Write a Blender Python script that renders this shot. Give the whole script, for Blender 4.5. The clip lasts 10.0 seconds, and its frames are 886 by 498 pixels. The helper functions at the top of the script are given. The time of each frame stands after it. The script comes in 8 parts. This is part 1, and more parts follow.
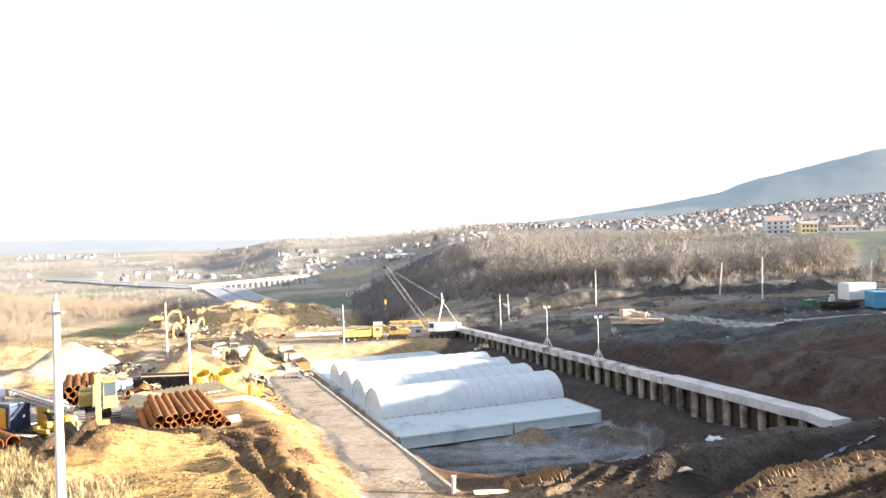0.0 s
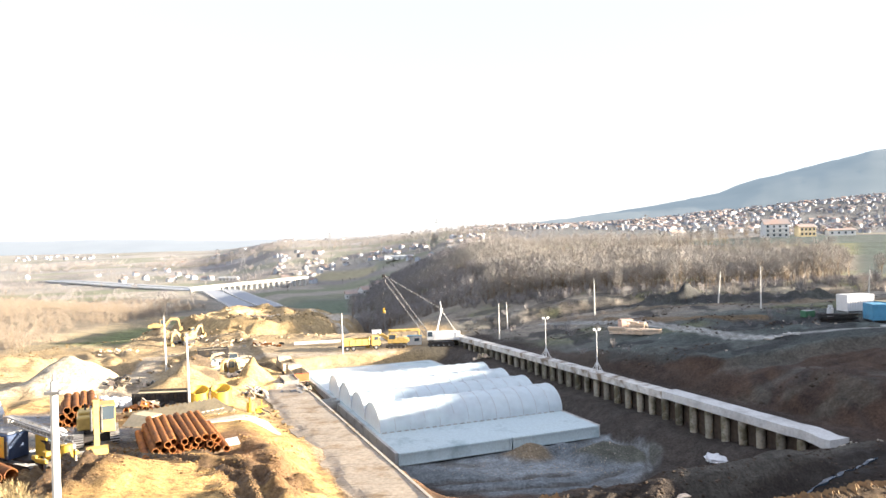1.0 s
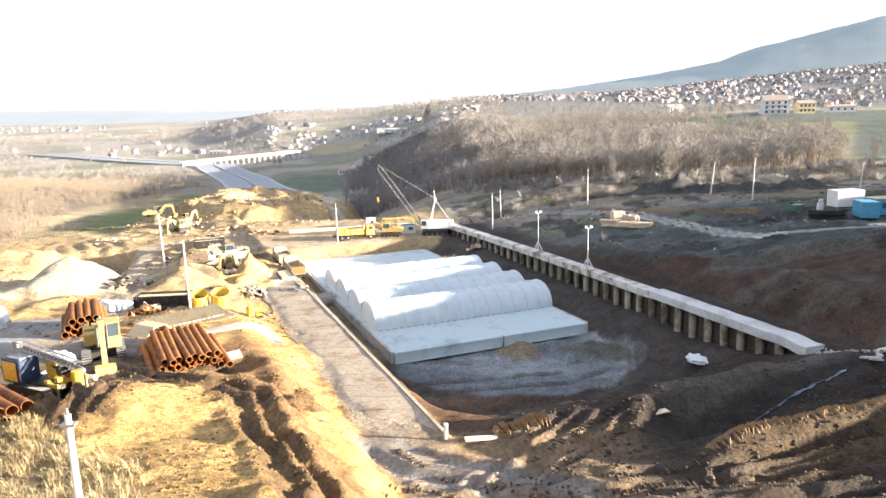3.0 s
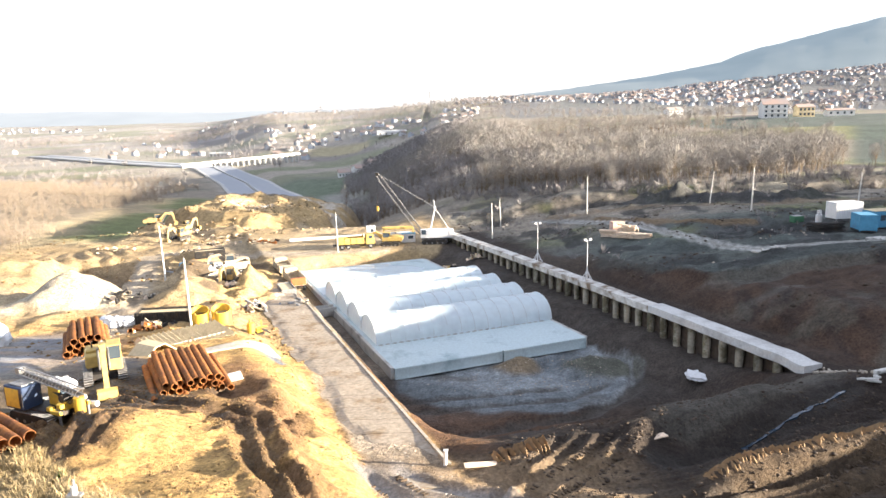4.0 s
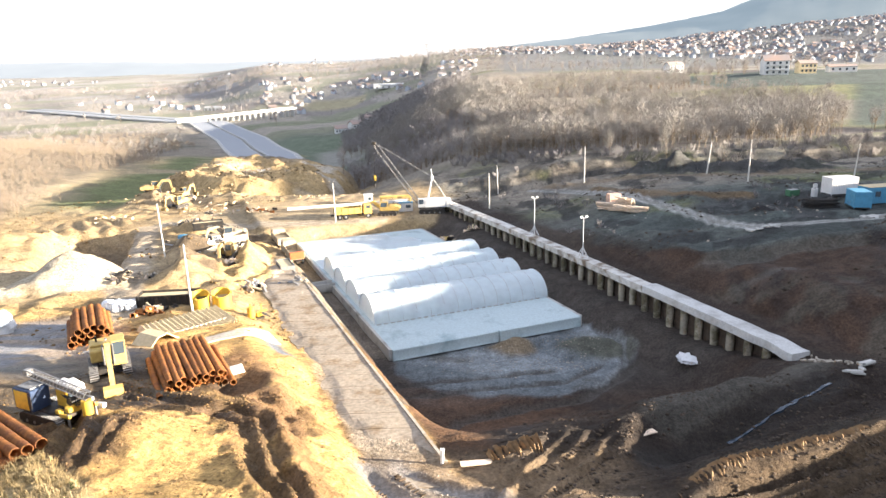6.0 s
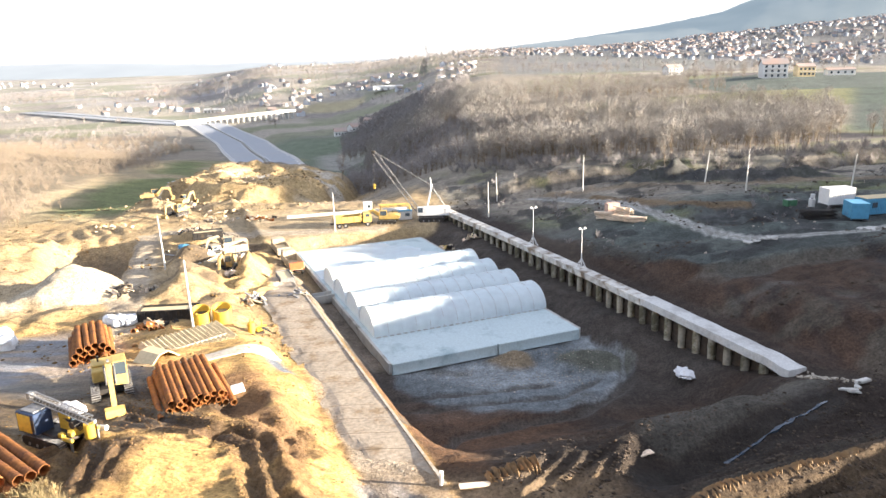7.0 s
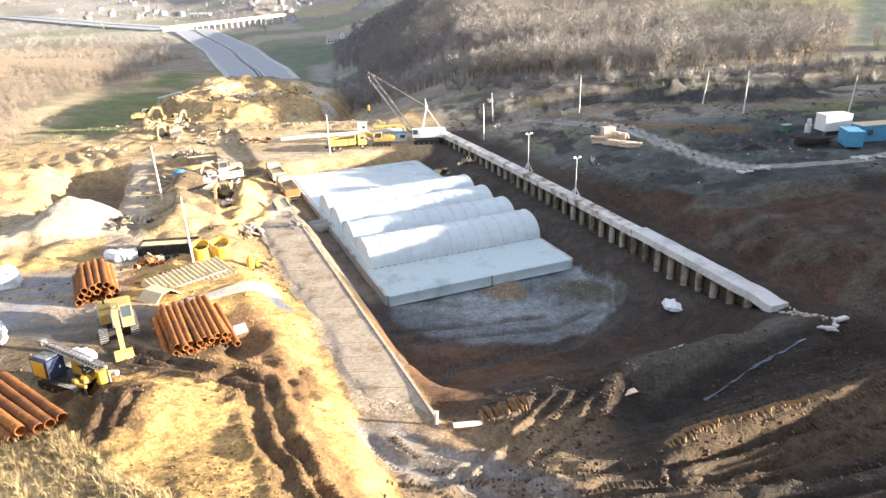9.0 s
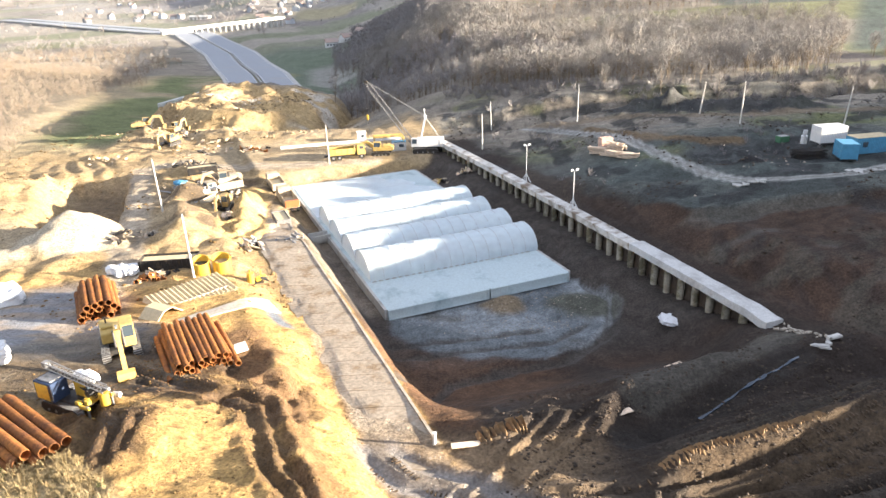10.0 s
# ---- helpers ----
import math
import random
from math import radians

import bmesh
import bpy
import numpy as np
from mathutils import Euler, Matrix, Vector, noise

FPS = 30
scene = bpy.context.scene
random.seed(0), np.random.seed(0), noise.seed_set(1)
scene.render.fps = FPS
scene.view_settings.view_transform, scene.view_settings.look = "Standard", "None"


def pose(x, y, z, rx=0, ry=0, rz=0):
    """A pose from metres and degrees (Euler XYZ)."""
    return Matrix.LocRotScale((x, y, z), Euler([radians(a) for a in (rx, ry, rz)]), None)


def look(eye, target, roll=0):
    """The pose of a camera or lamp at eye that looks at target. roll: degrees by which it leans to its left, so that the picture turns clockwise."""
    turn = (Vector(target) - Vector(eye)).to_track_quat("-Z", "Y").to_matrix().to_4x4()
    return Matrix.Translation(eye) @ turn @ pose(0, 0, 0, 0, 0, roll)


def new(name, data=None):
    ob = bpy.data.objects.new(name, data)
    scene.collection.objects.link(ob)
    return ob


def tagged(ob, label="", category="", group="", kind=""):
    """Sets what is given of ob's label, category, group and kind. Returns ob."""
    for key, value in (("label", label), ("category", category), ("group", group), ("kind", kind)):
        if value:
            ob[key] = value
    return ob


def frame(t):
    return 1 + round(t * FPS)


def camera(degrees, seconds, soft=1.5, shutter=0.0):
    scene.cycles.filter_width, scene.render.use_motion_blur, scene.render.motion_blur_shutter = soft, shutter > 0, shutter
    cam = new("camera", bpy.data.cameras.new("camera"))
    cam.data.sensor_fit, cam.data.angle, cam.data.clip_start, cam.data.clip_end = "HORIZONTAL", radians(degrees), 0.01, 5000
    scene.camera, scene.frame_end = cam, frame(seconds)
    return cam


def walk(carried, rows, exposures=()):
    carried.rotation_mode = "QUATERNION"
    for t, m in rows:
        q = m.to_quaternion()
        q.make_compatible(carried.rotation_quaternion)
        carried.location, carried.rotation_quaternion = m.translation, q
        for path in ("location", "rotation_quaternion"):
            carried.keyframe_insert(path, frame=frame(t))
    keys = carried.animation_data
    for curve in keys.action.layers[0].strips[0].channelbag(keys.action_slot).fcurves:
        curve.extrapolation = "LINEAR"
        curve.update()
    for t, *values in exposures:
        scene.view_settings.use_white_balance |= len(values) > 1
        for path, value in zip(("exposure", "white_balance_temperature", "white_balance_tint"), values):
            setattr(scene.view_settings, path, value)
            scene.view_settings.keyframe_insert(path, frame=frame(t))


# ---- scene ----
cam = camera(65.1, 10.0)
METRES, EYE, TILT, LEAN, TURN = 18.0, 22.0, -0.5, 1.4, 0.0
ROWS = [
    (0.0, 0.0, 0.0, 0.0, 0.0, 0.0, 0.0),
    (0.5, 0.0008, -0.0008, 0.053, -0.05, 0.02, 0.01),
    (1.0, 0.0009, -0.0007, 0.0987, -0.1, 0.02, 0.02),
    (1.5, -0.0002, 0.0027, 0.1516, -0.48, -7.16, -0.02),
    (2.0, -0.0007, 0.0044, 0.1974, -0.6, -10.02, -0.03),
    (2.5, -0.0005, 0.0052, 0.2586, -0.62, -10.6, -0.01),
    (4.0, 0.0012, 0.006, 0.4135, -0.64, -10.53, 0.03),
    (4.5, 0.0022, 0.006, 0.4684, -0.65, -10.51, 0.04),
    (5.0, 0.0025, 0.0071, 0.5141, -0.82, -14.05, 0.03),
    (5.5, 0.0042, 0.0073, 0.5662, -0.84, -14.47, 0.05),
    (7.0, 0.0101, 0.0039, 0.7142, -0.89, -14.4, 0.14),
    (7.5, 0.0104, 0.0008, 0.7545, -1.13, -19.23, 0.11),
    (8.0, 0.0123, 0.0038, 0.805, -1.24, -22.05, 0.13),
    (8.5, 0.0147, 0.0016, 0.8512, -1.24, -22.01, 0.16),
    (9.0, 0.0166, -0.001, 0.8975, -1.26, -21.98, 0.19),
    (9.5, 0.0186, -0.0035, 0.9437, -1.28, -21.95, 0.2),
    (10.0, 0.0232, -0.0071, 0.9987, -1.33, -21.9, 0.23),
]
walk(cam, [(t, pose(0, 0, EYE, TILT, LEAN, TURN) @ pose(METRES * x, METRES * y, METRES * z, 90 + pitch, roll, yaw)) for t, x, y, z, yaw, pitch, roll in ROWS])

# ---- light ----
SUN_AZ, SUN_EL = radians(99), radians(9.6)   # clockwise from the view's own heading
world = bpy.data.worlds.new("sky")
scene.world = world
world.use_nodes = True
wt = world.node_tree
sky = wt.nodes.new("ShaderNodeTexSky")
sky.sky_type, sky.sun_disc = "NISHITA", False
sky.sun_elevation, sky.sun_rotation = SUN_EL, SUN_AZ
sky.air_density, sky.dust_density, sky.altitude = 1.0, 0.6, 200
wt.nodes["Background"].inputs["Strength"].default_value = 0.0475
haze = wt.nodes.new("ShaderNodeMix")              # thin bright winter haze over the whole sky
haze.data_type = "RGBA"
haze.inputs["Factor"].default_value = 0.62
haze.inputs["B"].default_value = (4.75, 4.85, 5.7, 1)
wt.links.new(sky.outputs[0], haze.inputs["A"])
wt.links.new(haze.outputs["Result"], wt.nodes["Background"].inputs["Color"])
lamp = bpy.data.lights.new("sun", "SUN")
lamp.energy, lamp.angle, lamp.color = 5.0, radians(0.55), (1.0, 0.86, 0.69)
sun = new("sun", lamp)
to_sun = Vector((math.sin(SUN_AZ) * math.cos(SUN_EL), math.cos(SUN_AZ) * math.cos(SUN_EL), math.sin(SUN_EL)))
sun.matrix_world = look((0, 0, 200), Vector((0, 0, 200)) - to_sun)
scene.view_settings.exposure = 2.58


# ---- number helpers ----
def smooth(a, b, v):
    u = np.clip((np.asarray(v, float) - a) / (b - a), 0, 1)
    return u * u * (3 - 2 * u)


def _hash(ix, iy, seed):
    h = (ix.astype(np.int64) * 374761393 + iy.astype(np.int64) * 668265263 + seed * 1442695041) & 0xFFFFFFFF
    h = ((h ^ (h >> 13)) * 1274126177) & 0xFFFFFFFF
    return ((h ^ (h >> 16)) & 0xFFFF) / 65535.0


def vnoise(x, y, size, seed=0):
    """Smooth noise between -1 and 1."""
    x, y = np.asarray(x, float) / size, np.asarray(y, float) / size
    ix, iy = np.floor(x), np.floor(y)
    fx, fy = x - ix, y - iy
    fx, fy = fx * fx * (3 - 2 * fx), fy * fy * (3 - 2 * fy)
    a, b = _hash(ix, iy, seed), _hash(ix + 1, iy, seed)
    c, d = _hash(ix, iy + 1, seed), _hash(ix + 1, iy + 1, seed)
    return ((a * (1 - fx) + b * fx) * (1 - fy) + (c * (1 - fx) + d * fx) * fy) * 2 - 1


def fbm(x, y, size, octaves=4, seed=0):
    v, amp = 0, 1.0
    for k in range(octaves):
        v = v + amp * vnoise(np.asarray(x, float) + 17.3 * k, np.asarray(y, float) - 9.1 * k, size / 2 ** k, seed + k)
        amp *= 0.5
    return v / 1.9


# ---- plan of the ground ----
SLAB_O = np.array((-5.3, 75.7))                 # near left corner of the tunnel roof slab
SLAB_U, SLAB_V = np.array((0.931, 0.365)), np.array((-0.365, 0.931))


def slab_xy(u, s):
    return SLAB_O + SLAB_U * u + SLAB_V * s


def cap_x(y):                                   # front edge of the pile wall's capping beam
    return 34.2 - 0.32 * (y - 60) - 0.0004 * (y - 60) ** 2


def cap_z(y):
    return 5.6 - 0.0205 * (np.clip(y, 50, 160) - 60)


def road_x(y):                                  # right edge of the concrete haul road
    return 0.2 - 0.382 * (y - 43.2)


def road_z(y):
    return np.interp(y, [0, 20, 43, 60, 75, 89, 104, 120, 150], [8.6, 7.4, 6.5, 5.9, 5.4, 4.9, 3.4, 1.8, 1.0])


def highway_x(y):
    return np.interp(y, [200, 300, 400, 500, 610, 700, 800, 850, 900, 1000, 1100], [-52, -68, -97, -130, -166, -207, -256, -325, -396, -520, -630])


def highway_half(y):
    return np.interp(y, [240, 300, 400, 600, 800, 900], [12, 15, 18, 21.5, 20, 17])


def highway_z(y):
    return np.interp(y, [230, 300, 400, 500, 600, 700, 800, 1000], [-5.0, -9.0, -15.4, -22.0, -26.5, -26.5, -24.0, -19.0])


RAVINE = ((-36, 276), (-27, 258), (-8, 236), (15, 214), (45, 201), (82, 188))


def far_ground(x, y):
    q = x / np.maximum(y, 60)
    right = np.interp(y, [170, 200, 250, 310, 400, 560, 900, 1200, 1600, 2200, 5000], [9.5, 9.0, 10.5, 15, 18.5, 21, 24, 37, 54, 70, 80])
    mid = np.interp(y, [170, 200, 230, 260, 330, 400, 500, 590, 700, 850, 950, 1000, 1265, 1600, 2000, 5000], [-3, -6, -9, -11, -16, -21, -25, -22, -24, -25, -17, -11, 16, 32, 41, 46])
    left = np.interp(y, [150, 170, 266, 320, 420, 600, 800, 1000, 1400, 2000, 5000], [1.2, 0.3, -7.7, -11.5, -17, -26, -26, -22, -8, 10, 20])
    z = mid + (right - mid) * smooth(-0.16, 0.09, q) + (left - mid) * (1 - smooth(-0.34, -0.22, q))
    z = z + 3.5 * smooth(0.25, 0.5, q) * smooth(250, 330, y) * smooth(700, 450, y)
    hills = fbm(x, y, 420, 3, 5) * 6 * smooth(1000, 1500, y) + 1.5 * fbm(x, y, 60, 3, 6) * smooth(280, 400, y)
    west = smooth(-115, -230, x + 0.25 * (y - 200)) * 9 * smooth(700, 300, y)
    west = west + (np.clip(0.115 * (-104 - x), 0, 7.5) - 2.4 * smooth(-66, -92, x)) * smooth(176, 215, y) * smooth(430, 360, y)
    cut = np.interp(x, [-40, -27, 15, 45, 82], [1.0, 3.5, 6.0, 3.5, 0.0])
    cut = cut * np.exp(-(path_distance(x, y, RAVINE) / 13.0) ** 2)
    hill_top = np.interp(q, [0.0, 0.184, 0.30, 0.43, 0.62, 1.2], [0, 5, 14, 32, 62, 90])
    return z + hills + west - cut + hill_top * smooth(1100, 1900, y)


def scrub_edge(y):                              # where the hillside scrub meets the meadow
    return np.interp(y, [140, 169, 200, 232, 285, 336, 384, 420, 500, 600, 650], [-94, -104, -119, -131, -140, -147, -152, -157, -180, -226, -252])


def path_distance(x, y, pts):
    """Distance from a bent line in plan."""
    best = np.full(np.shape(x), 1e9)
    for (ax, ay), (bx_, by) in zip(pts, pts[1:]):
        ux, uy = bx_ - ax, by - ay
        f = np.clip(((x - ax) * ux + (y - ay) * uy) / (ux * ux + uy * uy), 0, 1)
        best = np.minimum(best, np.hypot(x - ax - f * ux, y - ay - f * uy))
    return best


YARD_RUTS = (
    (((-15.6, 45.0), (-13.0, 44.0), (-11.6, 41), (-10.6, 38.6), (-9.2, 35.5), (-7.4, 32), (-6, 29), (-4, 24)), 0.6, 0.75),
    (((-25, 51), (-20.5, 47.8), (-16, 45.6), (-13.4, 44.6)), 0.42, 0.5),
    (((-24, 48.6), (-19.5, 46.4), (-15.5, 44.6)), 0.36, 0.45),
    (((-25.4, 44), (-24.0, 41.4), (-23.0, 39.6), (-22.4, 37)), 0.40, 0.7),
    (((-21.9, 41.4), (-21.0, 39), (-20.9, 37.6), (-20.6, 36.2)), 0.38, 0.65),
    (((-20.2, 40.4), (-19.6, 38.6), (-19.9, 37)), 0.34, 0.5),
    (((-13.2, 48), (-10.9, 46), (-9.9, 42.5)), 0.5, 0.45),
)
CREST = ((-13.6, 60), (-11.2, 53.5), (-7.6, 44.5), (-4.9, 37.5), (-3.2, 33), (-1.5, 28))
RAW_CLAY = ((-11.4, 46.8), (-9.8, 41.5), (-7.6, 37.4), (-6.1, 34.0), (-4.4, 30.5))
PIT_RUTS = (
    (((7, 63), (15, 65), (21, 71), (23, 77), (21, 84)), 0.7, 0.5),
    (((-3, 53), (2, 61), (8, 62.5)), 0.6, 0.35),
    (((-6, 66), (4, 67.5), (14, 69), (18.5, 73)), 0.4, 0.25),
    (((-5, 69), (4, 70), (13, 72)), 0.4, 0.25),
)
MUD_RUTS = (
    (((5, 37), (8, 40.5), (12, 45)), 0.45, 0.35),
    (((3, 36), (6.4, 40), (10, 45)), 0.4, 0.35),
    (((6.4, 36.6), (9.2, 40), (13, 44.2)), 0.3, 0.28),
    (((1.6, 36.6), (5, 40.4), (8.6, 45)), 0.3, 0.28),
    (((-1, 36.4), (6, 35.8), (14, 35.6), (22, 37.2)), 0.35, 0.3),
    (((-4, 34), (2, 34.5), (12, 33.5), (30, 36)), 0.45, 0.3),
    (((-2, 31.5), (6, 31.5), (16, 31), (32, 33)), 0.45, 0.3),
)
RUTS = YARD_RUTS + PIT_RUTS + MUD_RUTS
MUD_WHEELS = ((16, 34.6), (22, 36.2), (29, 38.4), (36, 42)), ((2, 33.2), (12, 32.4), (24, 32.6), (36, 35)), ((18, 40.6), (26, 43.2), (36, 47.5)), ((24, 37), (32, 40.4), (42, 47))
BERM = ((17.5, 48.2), (21, 50.2), (26, 53), (33, 57))
BENCH_TRACK = ((4, 161), (15, 160), (24, 147), (30.3, 139), (35.5, 133), (37.8, 129.5), (39.3, 120), (40.0, 114), (41.0, 108), (42.6, 102), (44.4, 97.3), (46.7, 93.6), (50, 91.6), (55.3, 91.2), (60.5, 92.6), (66, 95.5), (74, 98.5))
BENCH_BANK = ((33, 139), (39.5, 130), (44, 123.5), (49, 119), (54, 118.5))
SCARP = ((24, 104), (30, 96), (35.3, 89), (41.3, 85.3), (49.6, 84.6), (62, 82.5), (90, 78))
BENCH_SPOIL = ((42, 153), (47, 150), (52, 149), (57, 146.5), (62, 146), (67, 144), (72, 142.5), (77, 142))
BENCH_LANE = ((3, 160), (14, 161), (27, 147), (41, 144), (55, 138), (90, 136))
ROAD_BEND = ((-8.5, 55), (-3.6, 41.5), (-1.6, 39), (2.0, 37.4), (4.8, 35.3), (7.5, 32.6), (12, 28))
DITCH = ((14.5, 42.0), (18, 44.5), (21.8, 46.5), (25.9, 49), (29.3, 50.8), (33, 53))
YARD_TRACK = ((-36, 74), (-38, 81), (-41, 89), (-47, 107), (-55, 128), (-59, 141), (-52, 147), (-38, 142), (-32, 140), (-12, 143))


def height(x, y):
    x, y = np.asarray(x, float), np.asarray(y, float)
    xr, zr = road_x(y), road_z(y)
    # works yard on the left, with the bank down to the haul road
    yard = np.interp(y, [-60, 10, 25, 40, 50, 62, 75, 90, 103, 118, 140, 160, 180, 230],
                     [14, 13.2, 12.2, 10.3, 9.2, 8.1, 6.8, 6.1, 5.4, 2.8, 1.9, 1.2, 0.6, -2])
    yard = yard + 0.25 * fbm(x, y, 9, 3, 11) + smooth(-26, -60, x) * smooth(80, 50, y) * 0.8
    dl = (xr - np.interp(y, [40, 62, 80], [5.1, 6.0, 6.6])) - x + 0.7 * fbm(x, y, 3.2, 3, 12)
    left = zr + (yard - zr) * smooth(0.0, np.interp(y, [48, 62], [8.0, 5.0]), dl)
    # loose heaps of the yard
    def heap(cx, cy, rx, ry, h, turn=0.0, rough=0.25, seed=3, power=1.3):
        c, s = math.cos(turn), math.sin(turn)
        a, b = ((x - cx) * c + (y - cy) * s) / rx, (-(x - cx) * s + (y - cy) * c) / ry
        r = np.sqrt(a * a + b * b) * (1 + 0.30 * fbm(x, y, max(rx, ry) * 0.7, 3, seed))
        return np.maximum(0, 1 - r) ** power * h * (1 + rough * fbm(x, y, 2.5, 3, seed + 1))
    left = left + heap(-20.3, 39.5, 7.0, 8.0, 2.0, 0.3, 0.05) + heap(-12.0, 50.0, 2.8, 10, 0.85, 0.40, 0.7, 8)
    left = left + heap(-13.6, 60, 3.5, 5, 0.9, 0.5, 0.3, 9) + heap(-29.6, 107, 3.0, 17, 3.0, 0.21, 0.7, 21, 0.9) + heap(-34.5, 92, 4.4, 9, 2.3, 0.2, 0.5, 23, 1.0) + heap(-41, 116, 5, 4, 2.6, 0.4, 0.5, 22, 1.0) + heap(-46, 134, 8, 4, 2.4, 0.2, 0.5, 24, 1.0) + heap(-38.5, 103, 3.4, 5, 2.2, 0.3, 0.5, 27, 1.0)
    left = left + heap(-48.5, 90.5, 8.0, 7.0, 4.2, 0.2, 0.06, 25, 1.0) + heap(-60, 83, 9, 4.0, 1.7, 0.1, 0.1, 26)
    left = left + heap(-82, 120, 18, 14, 4.2, 0.2, 0.3, 31, 0.8) + heap(-46, 177, 16, 9, 3.0, 0.1, 0.4, 33, 0.9)
    left = left + heap(-70, 172, 10, 12, 4.0, 0.3, 0.5, 35)
    to_track = np.interp(y, [74, 81, 89, 107, 128, 141], [-36, -38, -41, -47, -55, -59]) - x
    left = left - 4.2 * smooth(2.0, 3.8, to_track + 0.8 * fbm(x, y, 5, 2, 36)) * smooth(19, 12, to_track) * smooth(96, 104, y) * smooth(139, 131, y)
    w = smooth(-60, -66, x + 0.1 * (y - 120)) * smooth(100, 110, y) * smooth(158, 148, y)
    left = left + w * 0.75 * (np.abs(((0.40 * y + 0.92 * x + 2.4 * fbm(x, y, 11, 2, 38)) / 3.4) % 1.0 - 0.5) * 2 - 0.5) * (0.7 + 0.6 * fbm(x, y, 12, 2, 39))
    left = left - 0.9 * smooth(1.0, 0.45, np.hypot((x + 15.6) / 2.4, (y - 51.8 + 0.5 * (x + 15.6)) / 4.2) + 0.25 * fbm(x, y, 2.5, 3, 13)) * smooth(1.0, 3.0, dl)
    # near ground on the right of the road
    near = np.interp(y, [-60, 0, 20, 30, 40, 60], [14, 11, 9.2, 8.2, 7.0, 6.6]) + smooth(8, 55, x) * 2.6 * smooth(58, 42, y)
    along = (y - 37.4) - 0.27 * (x - 16)        # spoil ridge and drain
    on = smooth(13, 18, x) * smooth(75, 50, x)
    near = near + on * (1.5 * np.exp(-(along / 1.5) ** 2) - 1.9 * np.exp(-((along - 7.0) / 2.8) ** 2) + 0.5 * np.exp(-((along - 13) / 3.0) ** 2))
    near = near + 0.55 * np.exp(-(path_distance(x, y, BERM) / 1.9) ** 2)
    raked = smooth(-4.6, -3.4, along) * smooth(-0.7, -1.3, along) * smooth(15, 18, x) * smooth(33, 27, x)
    near = near + raked * 0.26 * (np.abs(((along + 0.3 * fbm(x, y, 5, 2, 42)) / 0.85) % 1.0 - 0.5) * 2 - 0.5)
    near = near + heap(14.2, 46, 2.2, 2.2, 0.9, 0, 0.6, 41) - 0.55 * np.exp(-(path_distance(x, y, DITCH) / 1.0) ** 2)
    # the pit
    s = (x - SLAB_O[0]) * SLAB_V[0] + (y - SLAB_O[1]) * SLAB_V[1]
    edge = np.interp(x, [-10, 0, 14, 34, 60], [41, 43, 46.5, 51.5, 58])
    f = smooth(0, 17, y - edge)
    pit = -0.5 + 0.35 * fbm(x, y, 7, 3, 51) + heap(9.0, 78.2, 3.6, 2.4, 1.7, 0.5, 0.4, 53, 1.0) + heap(17.6, 77.4, 4.2, 3.2, 1.6, 0.3, 0.3, 55, 1.0) + heap(13, 80.2, 3, 1.6, 0.9, 0.4, 0.4, 57)
    pit = pit + np.interp(y, [58, 66, 72, 78, 85, 95, 110, 150], [4.5, 3.4, 2.4, 1.8, 2.2, 1.9, 1.7, 2.2]) * smooth(6.5, 0.8, cap_x(y) - x + 1.2 * fbm(x, y, 5, 3, 58))
    inner = near + (pit - near) * f
    inner = zr + (inner - zr) * smooth(0.1, 5.2, x - xr)
    inner = inner + (1.9 - inner) * smooth(60.5, 64, s)
    z = np.where(x < xr, left, inner)
    # bench behind the pile wall
    dr = x - cap_x(y)
    bench = np.interp(y, [0, 40, 60, 90, 130, 180, 250], [8, 9.2, 9.8, 10.3, 9.9, 10.2, 12.0]) + 0.02 * (x - 50) + 0.5 * fbm(x, y, 14, 3, 61)
    low = cap_z(y) - 0.35
    ramp = np.clip((dr + 1.8 * fbm(x, y, 7, 3, 63) * smooth(100, 85, y) - np.interp(y, [60, 75, 95], [10.0, 9.0, 2.6])) / np.interp(y, [60, 75, 86, 95, 125, 180], [3.0, 3.6, 9, 19, 34, 46]), 0, 1)
    b = low + (bench - low) * (0.6 * ramp + 0.4 * ramp * ramp * (3 - 2 * ramp))
    e = dr - np.interp(y, [60, 72, 80, 92, 110], [8.4, 7.0, 6.0, 5.0, 3.0]) + 0.7 * fbm(x, y, 5, 3, 64)
    ledge = np.interp(y, [60, 75, 84, 95, 112], [9.0, 8.6, 7.8, 7.3, 6.6]) + 0.35 * fbm(x, y, 6, 3, 65)
    cut = low + (ledge - low) * np.clip(e / 5.2, 0, 1) ** 0.8 + (bench + 0.4 - ledge) * smooth(4.5, np.interp(y, [60, 92, 115], [17, 26, 36]), e)
    b = b + (cut - b) * smooth(118, 100, y)
    lip = np.interp(x, [p[0] for p in SCARP], [p[1] for p in SCARP]) + 0.9 * fbm(x, y, 4, 3, 66) - y
    b = b + (0.25 + 0.85 * smooth(28, 40, x)) * smooth(1.5, -0.2, lip) * smooth(-15, 0, lip) * smooth(4, 9, dr)
    b = b + 0.30 * (np.abs(fbm(x, y / 5, 1.5, 3, 67)) - 0.2) * smooth(0, 2, lip) * smooth(14, 7, lip) * smooth(6, 10, dr)
    hollow = smooth(9, 5, np.hypot((x - 51.5) / 1.25, y - 110.5) + 2.0 * fbm(x, y, 5, 3, 68))
    b = b - 0.9 * hollow + 0.9 * hollow * (np.abs(fbm(x, y, 2.6, 3, 69)) - 0.15) + heap(50.0, 103.6, 2.6, 1.8, 1.5, 0.2, 0.2, 70, 1.0)
